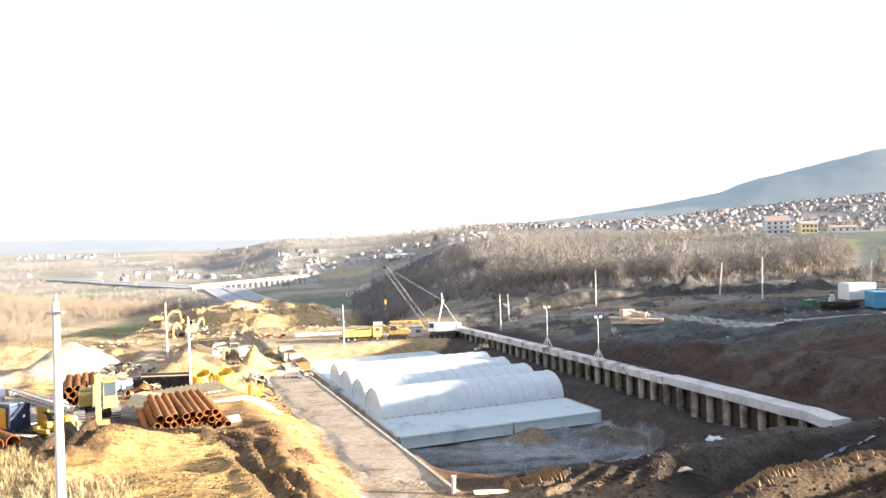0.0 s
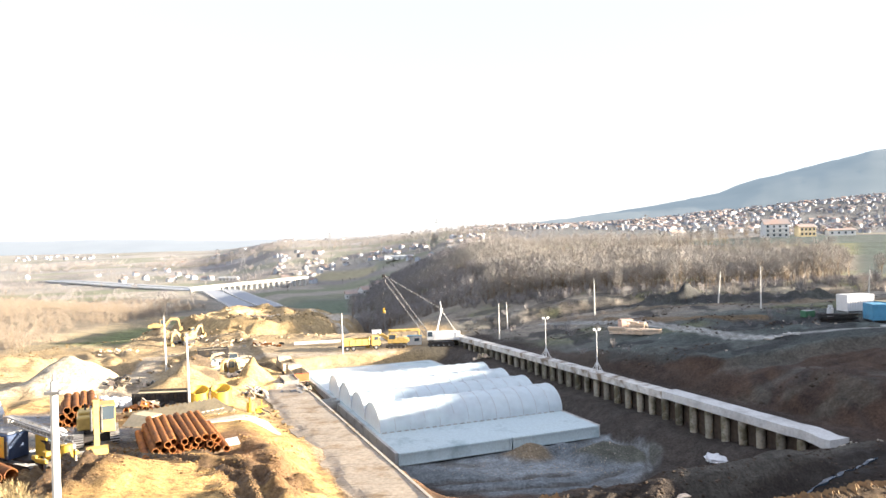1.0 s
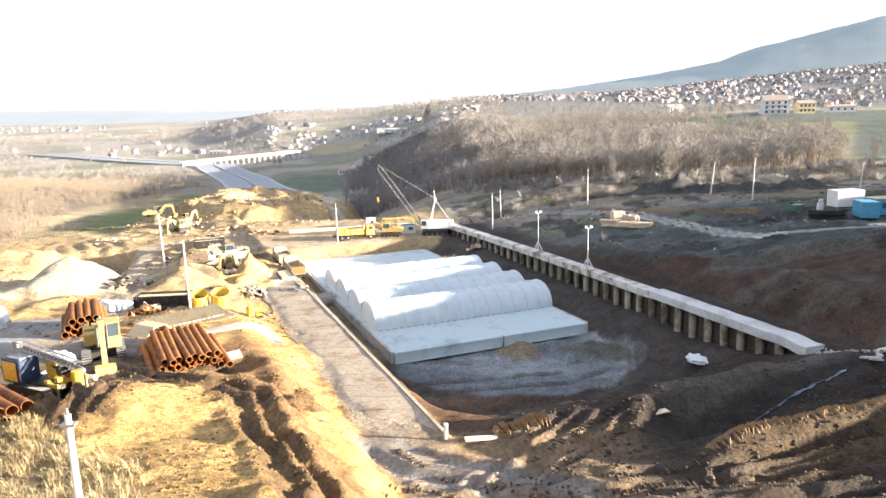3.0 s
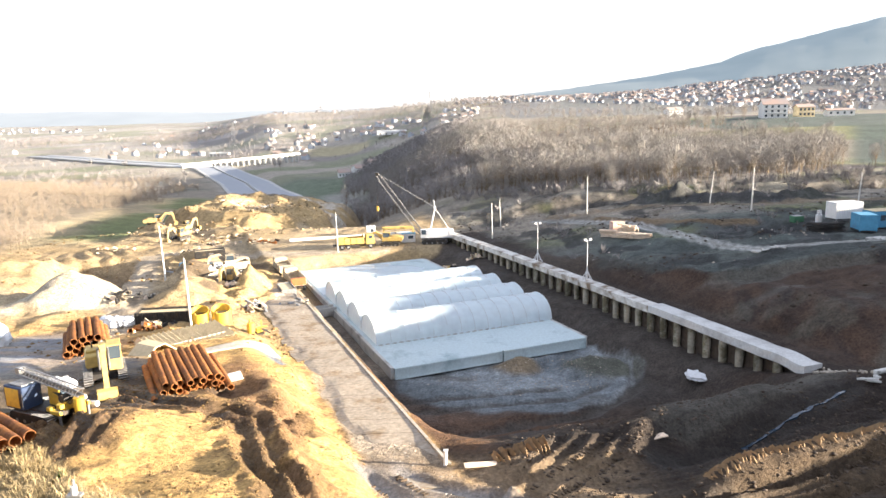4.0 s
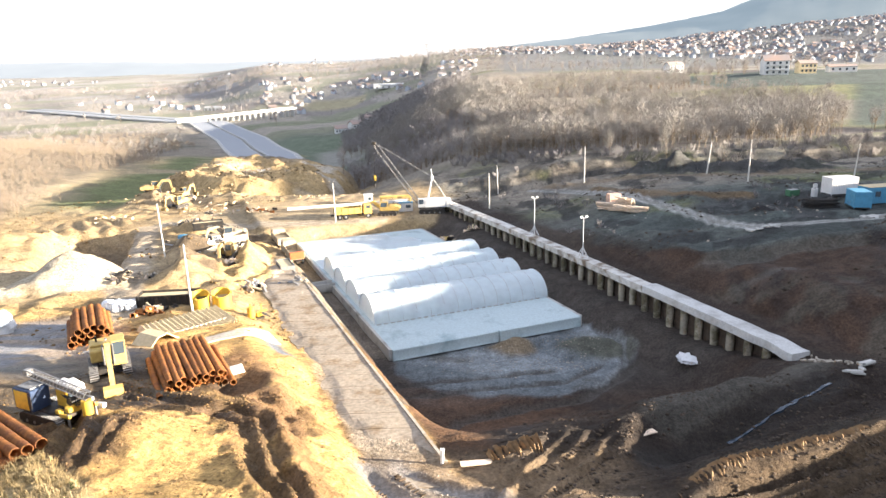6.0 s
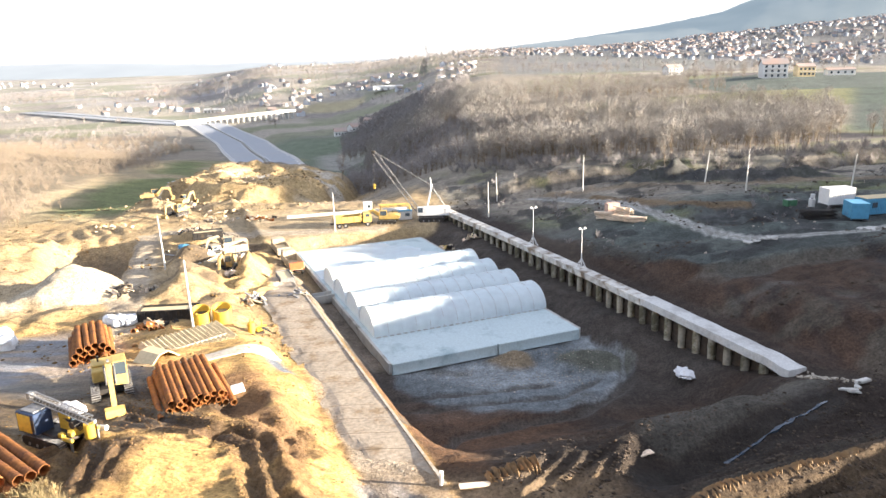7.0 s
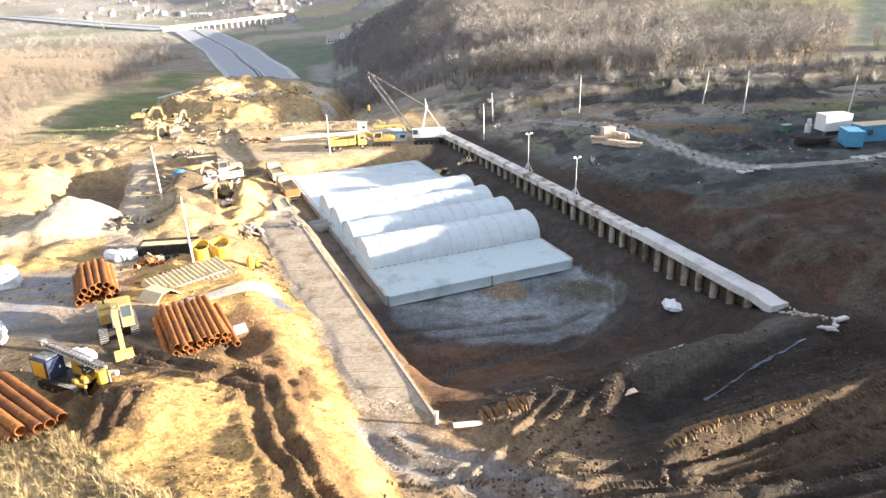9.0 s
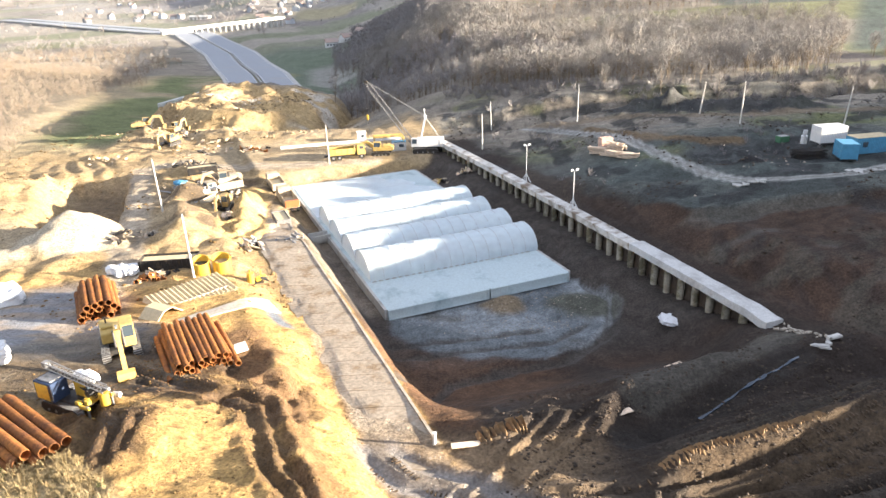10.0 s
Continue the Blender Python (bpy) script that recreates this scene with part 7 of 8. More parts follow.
build_timber_stack(33.2, 120.6, -38, 4, 3.0, "loose stack of pale orange sawn beams on the bench")
build_timber_stack(35.0, 118.0, -25, 4, 2.8, "low pile of pale pink boards on the bench")
build_timber_stack(34.4, 122.8, -55, 5, 3.0, "short crossed pile of pale sawn beams on the bench")


# ---- containers ----
def build_container(x, y, turn, L, W, H, paint, roof, label, z=None, door=True, windows=0):
    root = thing("container", pose(x, y, (ground(x, y) if z is None else z), 0, 0, turn), label, "container", "site containers")
    bx("floor_frame", root, (L, W, 0.18), (0, 0, 0.16), M_DARK)
    for s in (-1, 1):
        bm = bmesh.new()
        n = int(L / 0.28)
        prof = []
        for i in range(n * 2 + 1):
            prof.append((-L / 2 + L * i / (n * 2), s * (W / 2 - (0.04 if (i // 1) % 2 else 0.0))))
        vs0 = [bm.verts.new((a, b, 0.22)) for a, b in prof]; vs1 = [bm.verts.new((a, b, H)) for a, b in prof]
        vi0 = [bm.verts.new((a, b - s * 0.05, 0.22)) for a, b in prof]; vi1 = [bm.verts.new((a, b - s * 0.05, H)) for a, b in prof]
        for i in range(len(prof) - 1):
            bm.faces.new((vs0[i], vs0[i + 1], vs1[i + 1], vs1[i])); bm.faces.new((vi0[i], vi0[i + 1], vi1[i + 1], vi1[i]))
            bm.faces.new((vs1[i], vs1[i + 1], vi1[i + 1], vi1[i]))
        side = part("side_wall", bm, paint, root)
        if s < 0:
            for k in range(windows):
                bx("window", side, (0.9, 0.06, 0.8), (-L / 4 + k * L / 2.2, -W / 2 - 0.01, H * 0.62), M_GLASS)
    bx("end_wall", root, (0.06, W - 0.1, H - 0.2), (-L / 2 + 0.04, 0, H / 2 + 0.1), paint, bevel=0.01)
    if door:
        for s in (-1, 1):
            d = bx("door", root, (0.06, W / 2 - 0.05, H - 0.25), (L / 2 - 0.04, s * W / 4, H / 2 + 0.12), paint, bevel=0.01)
            rod("lock_bar", d, (L / 2 + 0.02, s * 0.3, 0.3), (L / 2 + 0.02, s * 0.3, H - 0.1), 0.025, M_WHITE, n=6)
    for sx in (-1, 1):
        for sy in (-1, 1):
            bx("corner_post", root, (0.14, 0.14, H), (sx * (L / 2 - 0.07), sy * (W / 2 - 0.07), H / 2 + 0.05), paint, bevel=0.01)
    bx("roof", root, (L + 0.02, W + 0.02, 0.1), (0, 0, H + 0.03), roof)


build_container(63.2, 101.0, 80, 3.4, 2.4, 2.45, M_BLUE, M_BLUE, "small blue steel container with pale door edges")
build_container(68.4, 104.2, 10, 6.0, 2.5, 2.7, M_BLUE, M_BEIGE, "blue steel site container with a brownish roof", windows=1)
build_container(64.6, 108.6, 8, 4.6, 2.5, 2.7, M_WHITE, M_WHITE, "white steel site container behind the blue ones", z=ground(64.6, 108.6) + 0.4)
build_container(76.0, 104.0, 10, 5.0, 2.5, 2.6, M_CREAM, M_BEIGE, "yellowish site cabin beside the blue container", windows=1)


def build_tyre_pile(x, y):
    rnd = random.Random(3)
    root = thing("rebar_pile", pose(x, y, ground(x, y)), "dark pile of steel bars and hoops by the containers", "steel pile")
    bm = bmesh.new()
    add_tube(bm, (-2.4, 0, 0), (2.4, 0, 0), 0.05, n=5)
    me = to_mesh("bar", bm, M_DARK)
    for k in range(70):
        o = new("bar", me)
        o.parent = root
        h = (k % 10) * 0.13
        o.matrix_basis = pose(rnd.uniform(-0.3, 0.3), rnd.uniform(-1.5, 1.5) * (1 - h * 0.4), 0.06 + h, 0, rnd.uniform(-2, 2), rnd.uniform(-7, 7))


build_tyre_pile(58.8, 103.2)
r = thing("water_drum", pose(63.0, 112.8, ground(63.0, 112.8), 0, 0, 0), "white plastic water drum on the bench", "drum")
rod("body", r, (0, 0, 0), (0, 0, 1.35), 0.5, M_WHITE, n=18)
rod("cap", r, (0, 0, 1.35), (0, 0, 1.5), 0.2, M_STEEL, n=12)
r = thing("green_drum_rack", pose(60.6, 115.2, ground(60.6, 115.2), 0, 0, 15), "small grey-green box on the bench", "box")
bx("box", r, (1.9, 1.3, 1.1), (0, 0, 0.5), surface("grey green paint", (0.06, 0.16, 0.09), 0.6), bevel=0.06)
bx("lid", r, (1.65, 1.15, 0.08), (0, 0, 1.04), M_STEEL)
r = thing("white_meter_box", pose(64.6, 115.6, ground(64.6, 115.6), 0, 0, 0), "narrow white meter box on a post", "box")
bx("cabinet", r, (0.6, 0.4, 0.9), (0, 0, 0.95), M_WHITE)
bx("post", r, (0.15, 0.15, 0.6), (0, 0, 0.25), M_CONC)


# ---- stub post, planks and pipe at the pit edge ----
r = thing("marker_post", pose(0.25, 42.6, ground(0.25, 42.6) - 0.1, 0, 3, 0), "short white marker post at the corner of the haul road", "post")
rod("post", r, (0, 0, 0), (0, 0, 1.15), 0.13, M_WHITE, n=12)
bx("cap", r, (0.3, 0.3, 0.06), (0, 0, 1.17), M_WHITE)
for x, y, a, L in ((2.6, 42.2, 8, 2.2), (22.6, 55.0, 28, 2.0), (15.4, 45.6, 25, 1.3)):
    bm = bmesh.new()
    add_box(bm, L, 0.55, 0.08, None, 0.01)
    solid("plank", bm, M_WOOD, "pale sawn plank lying on the mud", "plank", "planks at the pit edge", m=pose(x, y, ground(x, y) + 0.10, 3, 2, a))
r = thing("drain_pipe_end", pose(36.8, 54.6, ground(36.8, 54.6) + 0.15, 0, 0, 20), "pale concrete drain outlet beside the pile wall", "drain")
bx("headwall", r, (1.4, 0.35, 0.35), (0, 0, 0.1), M_CAP)
bm = bmesh.new(); add_pipe(bm, (-0.6, -0.3, 0.2), (0.6, -0.3, 0.2), 0.15, 0.03, 14); part("pipe", bm, M_CONC, r)
# ---- motorway, viaduct, village, mountain ----
def ribbon(bm, pts, left, right, z0, z1):
    """A solid strip along pts between two offsets, from z0 to z1 above the points."""
    rows = []
    for i, p in enumerate(pts):
        a, b = pts[max(0, i - 1)], pts[min(len(pts) - 1, i + 1)]
        d = Vector((b[0] - a[0], b[1] - a[1], 0)).normalized()
        nr = Vector((d.y, -d.x, 0))
        P = Vector(p)
        l, r = (left(i) if callable(left) else left), (right(i) if callable(right) else right)
        rows.append([bm.verts.new(P + nr * l + Vector((0, 0, z0))), bm.verts.new(P + nr * l + Vector((0, 0, z1))), bm.verts.new(P + nr * r + Vector((0, 0, z1))), bm.verts.new(P + nr * r + Vector((0, 0, z0)))])
    for a, b in zip(rows, rows[1:]):
        for k in range(4):
            bm.faces.new((a[k], a[(k + 1) % 4], b[(k + 1) % 4], b[k]))
    bm.faces.new(rows[0]); bm.faces.new(rows[-1][::-1])


def build_motorway():
    ys = np.arange(286, 1090, 12.0)
    pts = [(float(highway_x(y)), float(y), float(highway_z(y)) + 0.15) for y in ys]
    hw = [float(highway_half(y)) - 1.5 for y in ys]
    root = thing("motorway", Matrix(), "new grey dual carriageway curving down the valley", "road", kind="structure")
    for s in (-1, 1):
        bm = bmesh.new()
        ribbon(bm, pts, (lambda i: 1.4) if s > 0 else (lambda i: -hw[i]), (lambda i: hw[i]) if s > 0 else (lambda i: -1.4), -0.6, 0.0)
        part("carriageway", bm, M_ASPHALT, root)
        bm = bmesh.new()
        ribbon(bm, pts, (lambda i: hw[i] + 0.1) if s > 0 else (lambda i: -hw[i] - 2.0), (lambda i: hw[i] + 2.0) if s > 0 else (lambda i: -hw[i] - 0.1), -1.6, -0.02)
        part("verge", bm, M_CONC, root)
        for off in ((lambda i: s * (hw[i] - 0.5)), (lambda i: s * 2.0)):
            bm = bmesh.new()
            ribbon(bm, pts, lambda i, o=off: o(i) - 0.12, lambda i, o=off: o(i) + 0.12, -0.01, 0.008)
            part("edge_line", bm, M_LINE, root)
    bm = bmesh.new()
    ribbon(bm, pts, -0.3, 0.3, -0.5, 0.6)
    part("median_barrier", bm, M_CONC, root)


build_motorway()


def build_viaduct(name, a, b, n, width, drop, label):
    a, b = Vector(a), Vector(b)
    root = thing(name, Matrix(), label, "bridge", kind="structure")
    pts = [tuple(a.lerp(b, k / 8)) for k in range(9)]
    bm = bmesh.new(); ribbon(bm, pts, -width / 2, width / 2, -1.5, 0); part("deck", bm, M_CONC_L, root)
    for s in (-1, 1):
        bm = bmesh.new(); ribbon(bm, pts, s * width / 2 - 0.25, s * width / 2 + 0.25, -0.6, 1.1); part("parapet", bm, M_CONC_L, root)
    d = (b - a).normalized()
    nr = Vector((d.y, -d.x, 0))
    m = a.lerp(b, 5.0 / n)
    low = min(ground(a.x, a.y), ground(m.x, m.y)) - 1
    bm = bmesh.new()
    ribbon(bm, [tuple(a.lerp(m, k / 3)) for k in range(4)], -width / 2 + 0.6, width / 2 - 0.6, low - a.z, -1.5)
    part("abutment", bm, M_CONC, root)
    for k in range(5, n):
        p = a.lerp(b, (k + 0.5) / n)
        g = ground(p.x, p.y)
        for s in (-1, 1):
            q = p + nr * s * width * 0.28
            rod("pier", root, (q.x, q.y, min(g - 1, q.z - 3)), (q.x, q.y, q.z - 1.5), 0.9, M_CONC_L, n=8)
        bm = bmesh.new()
        add_box(bm, width * 0.85, 1.4, 1.2, Matrix.Translation(p + Vector((0, 0, -2.0))) @ Matrix.Rotation(math.atan2(nr.y, nr.x), 4, "Z"))
        part("pier_cap", bm, M_CONC_L, root)


build_viaduct("viaduct", (-290, 797, -21.0), (-168, 861, -14.2), 21, 12, 12, "long white concrete viaduct on many piers")

# walls dulled and blued, the distance haze put into their colour
M_WALLS = island_surface("rendered house walls", (0.35, 0.385, 0.44), 0.45, hue=(1.0, 0.97, 0.92))
M_ROOFS = island_surface("clay tile roofs", (0.33, 0.245, 0.205), 0.45, hue=(0.8, 1.0, 1.15))


def house_shape(w, d, h, roof):
    v = [(-w / 2, -d / 2, -2), (w / 2, -d / 2, -2), (w / 2, d / 2, -2), (-w / 2, d / 2, -2), (-w / 2, -d / 2, h), (w / 2, -d / 2, h), (w / 2, d / 2, h), (-w / 2, d / 2, h), (-w / 2, 0, h + roof), (w / 2, 0, h + roof)]
    walls = [(0, 1, 5), (0, 5, 4), (1, 2, 6), (1, 6, 5), (2, 3, 7), (2, 7, 6), (3, 0, 4), (3, 4, 7), (5, 6, 9), (7, 4, 8)]
    o = 0.5
    rv = [(-w / 2 - o, -d / 2 - o, h - 0.3), (w / 2 + o, -d / 2 - o, h - 0.3), (w / 2 + o, 0, h + roof + 0.1), (-w / 2 - o, 0, h + roof + 0.1), (-w / 2 - o, d / 2 + o, h - 0.3), (w / 2 + o, d / 2 + o, h - 0.3)]
    roofs = [(0, 1, 2), (0, 2, 3), (3, 2, 5), (3, 5, 4)]
    return np.array(v), np.array(walls), np.array(rv), np.array(roofs)


def village(name, places, seed, label):
    rnd = np.random.RandomState(seed)
    z = height(places[:, 0], places[:, 1])
    WV, WF, RV, RF, ow, orf = [], [], [], [], 0, 0
    for (x, y), zz in zip(places, z):
        wv, wf, rv, rf = house_shape(rnd.uniform(6, 10), rnd.uniform(5.5, 8), rnd.uniform(2.6, 5.5), rnd.uniform(1.8, 3.2))
        a = rnd.uniform(0, 6.283)
        m = np.array([[math.cos(a), -math.sin(a), 0], [math.sin(a), math.cos(a), 0], [0, 0, 1]])
        t = np.array((x, y, zz))
        WV.append(wv @ m.T + t); WF.append(wf + ow); ow += len(wv)
        RV.append(rv @ m.T + t); RF.append(rf + orf); orf += len(rv)
    nw = sum(len(f) for f in WF)
    V = np.concatenate(WV + RV); F = np.concatenate([np.concatenate(WF), np.concatenate(RF) + ow])
    me = tri_mesh(name, V, F, M_WALLS)
    me.materials.append(M_ROOFS)
    idx = np.zeros(len(F), np.int32); idx[nw:] = 1
    me.polygons.foreach_set("material_index", idx)
    tagged(new(name, me), label, "village", kind="stuff")


def village_here(x, y):
    q = x / y
    mid = (q > -0.24) & (q < 0.06) & (y > 870) & (y < 1230) & ((q > -0.05) | (y > 985) | (q < -0.17))
    right = (q > 0.03) & (q < 0.8) & (y > 640) & (y < 1900)
    dens = fbm(x, y, 160, 3, 201)
    row = fbm(x * 0.4, y, 45, 2, 203)
    return ((mid & (dens > -0.2) & (row > -0.1)) | (right & (dens > -0.3) & (y > 1500 - 1200 * q))) & (np.hypot(x + 130, (y - 946) * 0.8) > 46) & (np.hypot(x + 61, y - 1000) > 34)


village("village", scatter(1250, village_here, (-320, 1500, 620, 1900), 21, 13), 22, "white houses with red-brown roofs scattered over the hillside")


def far_left_houses(x, y):
    q = x / y
    return (q < -0.12) & (q > -0.62) & (y > 930) & (fbm(x, y, 260, 3, 211) > 0.15) & (np.abs(x - highway_x(y)) > 40)


def build_hall(x, y, turn, L, W, H, label):
    root = thing("farm_hall", pose(x, y, ground(x, y) - 0.5, 0, 0, turn), label, "hall")
    bx("wall", root, (L, W, H), (0, 0, H / 2), M_WHITE)
    for s_ in (-1, 1):
        bx("roof", root, (L + 1, W / 2 + 1.2, 0.25), (0, s_ * W / 4, H + 0.9), M_CONC_L, rot=(-s_ * 14, 0, 0))
    for k in range(5):
        bx("door", root, (3.0, 0.15, 3.0), (-L / 2 + L * (k + 0.5) / 5, -W / 2 - 0.03, 1.6), M_STEEL)


village("far_hamlets", scatter(110, far_left_houses, (-1500, -120, 930, 2300), 23, 26), 24, "pale hamlets far across the valley")


def build_house(x, y, turn, w, d, h, roof, label, floors=2, wall=None):
    z = min(ground(x + a, y + b) for a in (-4, 4) for b in (-4, 4))
    root = thing("house", pose(x, y, z, 0, 0, turn), label, "house", "houses on the hillside")
    wall_ob = bx("wall", root, (w, d, h + 1), (0, 0, h / 2 - 0.5), wall or M_WHITE, bevel=0.02)
    bm = bmesh.new()
    add_prism(bm, [(-d / 2, h), (d / 2, h), (0, h + roof)], -w / 2 + 0.02, w / 2 - 0.02, Matrix.Rotation(math.pi / 2, 4, "Z"))
    part("gable", bm, wall or M_WHITE, root)
    for s in (-1, 1):
        bm = bmesh.new()
        L = math.hypot(d / 2 + 0.5, roof + 0.3)
        add_box(bm, w + 1.0, L, 0.25, pose(0, s * (d / 4 + 0.1), h + roof / 2 + 0.1, -s * math.degrees(math.atan2(roof, d / 2)), 0, 0))
        part("roof", bm, M_ROOFS, root)
    bx("chimney", root, (0.7, 0.7, 1.8), (w / 4, 0.6, h + roof * 0.8), M_BRICK)
    for f in range(floors):
        for k in range(4):
            for s in (-1, 1):
                win = bx("window", root, (1.2, 0.08, 1.3), (-w / 2 + w * (k + 0.5) / 4, s * (d / 2 + 0.01), h * (f + 0.55) / floors), M_GLASS)
    for f in range(floors - 1):
        bx("balcony", root, (w * 0.8, 1.2, 0.2), (0, -d / 2 - 0.6, h * (f + 1) / floors), M_CONC_L)


for k, (x, y, tn, w, d, h, rf, fl) in enumerate(((194, 404, -12, 13, 11, 7.5, 3.0, 3), (215, 410, -5, 9, 8, 5.5, 1.6, 2), (238, 414, -8, 15, 6, 3.0, 1.0, 1),
                                                 (190, 562, 10, 12, 10, 6.0, 2.2, 2), (-78, 590, 15, 10, 8, 4.2, 2.6, 1), (-66, 600, 40, 12, 8, 4.2, 2.8, 1), (-52, 604, -10, 13, 8, 4.0, 2.4, 1))):
    build_house(x, y, tn, w, d, h, rf, "white rendered house with a low red tiled roof" if fl > 1 else "small single-storey house with a tiled roof", fl, M_WHITE if k != 1 else M_BEIGE)
build_hall(-62, 1000, 8, 42, 16, 4.5, "long low white farm hall in front of the village")
build_hall(-300, 975, -6, 26, 10, 4.0, "row of low white sheds by the motorway")


def build_pylon(x, y, h):
    root = thing("power_pylon", pose(x, y, ground(x, y) - 0.5), "grey steel lattice power pylon", "pylon", "power pylons")
    def at(f, sx, sy):
        w = 3.2 * (1 - f) ** 1.3 + 0.5
        return Vector((sx * w, sy * w, h * f))
    for sx in (-1, 1):
        for sy in (-1, 1):
            bm = bmesh.new()
            for i in range(8):
                add_tube(bm, at(i / 8, sx, sy), at((i + 1) / 8, sx, sy), 0.2, n=4, caps=False)
            part("leg", bm, M_STEEL, root)
    bm = bmesh.new()
    for i in range(8):
        for a, b, c, d in ((-1, -1, 1, -1), (1, -1, 1, 1), (1, 1, -1, 1), (-1, 1, -1, -1)):
            add_tube(bm, at(i / 8, a, b), at((i + 1) / 8, c, d), 0.12, n=4, caps=False)
    tagged(part("bracing", bm, M_STEEL, root), kind="stuff")
    for f, w in ((0.72, 7), (0.84, 5.5), (0.95, 4.5)):
        bx("crossarm", root, (w * 2, 0.5, 0.5), (0, 0, h * f), M_STEEL)


for x, y, h in ((-9, 1265, 38), (250, 850, 30), (-330, 1150, 32), (-420, 1300, 34), (-200, 1240, 34)):
    build_pylon(x, y, h)


def build_gutter():
    """Concrete gutter running past the spoil mound towards the motorway."""
    a, b = Vector((-101.0, 264.0, -6.0)), Vector((-90.0, 284.0, -5.0))
    root = thing("drain_gutter", Matrix(), "pale concrete gutter leading past the spoil mound", "gutter", kind="structure")
    n = 12
    for k in range(n):
        p, q = a.lerp(b, k / n), a.lerp(b, (k + 0.97) / n)
        bm = bmesh.new()
        ribbon(bm, [tuple(p), tuple(q)], -0.8, 0.8, -4.5, 0.0)
        part("gutter_unit", bm, M_CONC_L, root)


build_gutter()


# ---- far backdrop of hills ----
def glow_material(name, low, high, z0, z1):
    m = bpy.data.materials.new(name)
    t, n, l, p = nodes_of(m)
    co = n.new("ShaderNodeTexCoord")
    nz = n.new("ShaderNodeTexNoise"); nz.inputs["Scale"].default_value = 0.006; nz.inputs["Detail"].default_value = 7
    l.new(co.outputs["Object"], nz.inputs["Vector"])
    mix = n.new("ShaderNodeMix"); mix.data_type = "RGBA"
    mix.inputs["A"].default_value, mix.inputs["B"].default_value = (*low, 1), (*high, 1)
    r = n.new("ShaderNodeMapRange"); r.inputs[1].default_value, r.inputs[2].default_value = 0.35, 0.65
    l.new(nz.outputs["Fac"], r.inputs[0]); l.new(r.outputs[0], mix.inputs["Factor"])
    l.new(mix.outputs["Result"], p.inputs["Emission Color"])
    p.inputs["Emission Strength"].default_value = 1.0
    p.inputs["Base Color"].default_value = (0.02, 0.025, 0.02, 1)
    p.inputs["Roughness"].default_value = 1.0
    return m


def build_ridge(name, y0, depth, q0, q1, tops, base, material, seed, label, rough=6):
    """A rounded range of hills far behind everything."""
    qs, hs = [t[0] for t in tops], [t[1] for t in tops]
    n, rows = 160, 14
    bm = bmesh.new()
    grid = []
    for j in range(rows + 1):
        f = j / rows
        y = y0 + depth * f
        row = []
        for i in range(n + 1):
            q = q0 + (q1 - q0) * i / n
            x = q * y
            top = float(np.interp(q, qs, hs))
            z = base + (top - base) * float(smooth(0, 0.8, f)) * (1 - 0.15 * max(0, f - 0.8) / 0.2)
            z += rough * float(fbm(x, y, 300, 4, seed)) * float(smooth(0, 0.4, f)) + 2.5 * float(vnoise(x, y, 38, seed + 9)) * f
            row.append(bm.verts.new((x, y, z)))
        grid.append(row)
    for a, b in zip(grid, grid[1:]):
        for i in range(n):
            bm.faces.new((a[i], a[i + 1], b[i + 1], b[i]))
    solid(name, bm, material, label, "hills", kind="structure", smooth_angle=60)


# haze and daylight on the far hills come from their own bluish glow
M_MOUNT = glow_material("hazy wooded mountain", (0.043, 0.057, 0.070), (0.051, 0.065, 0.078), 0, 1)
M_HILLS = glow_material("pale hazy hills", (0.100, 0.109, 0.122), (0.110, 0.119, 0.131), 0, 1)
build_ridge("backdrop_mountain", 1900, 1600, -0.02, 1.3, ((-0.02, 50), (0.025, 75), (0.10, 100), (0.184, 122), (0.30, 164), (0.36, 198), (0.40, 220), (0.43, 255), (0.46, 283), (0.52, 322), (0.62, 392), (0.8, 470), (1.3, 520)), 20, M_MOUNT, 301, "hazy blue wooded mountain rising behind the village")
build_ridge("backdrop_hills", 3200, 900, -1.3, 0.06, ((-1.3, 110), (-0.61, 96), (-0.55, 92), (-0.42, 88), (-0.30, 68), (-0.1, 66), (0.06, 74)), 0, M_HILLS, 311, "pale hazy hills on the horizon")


# ---- loose ground cover ----
def rock_shape(seed):
    rnd = random.Random(seed)
    v = np.array([(1, 0, 0), (-1, 0, 0), (0, 1, 0), (0, -1, 0), (0, 0, 1), (0, 0, -1), (0.7, 0.7, 0.2), (-0.7, 0.6, 0.3), (0.6, -0.7, 0.1), (-0.6, -0.7, 0.25)], float)
    v = v * np.array([[rnd.uniform(0.65, 1.25) for _ in range(3)] for _ in v])
    bm = bmesh.new()
    for p in v:
        bm.verts.new(p)
    bmesh.ops.convex_hull(bm, input=bm.verts[:])
    bmesh.ops.triangulate(bm, faces=bm.faces[:])
    bm.verts.index_update()
    out = np.array([w.co[:] for w in bm.verts]), np.array([[w.index for w in f.verts] for f in bm.faces])
    bm.free()
    return out


ROCKS = [rock_shape(k) for k in range(8)]


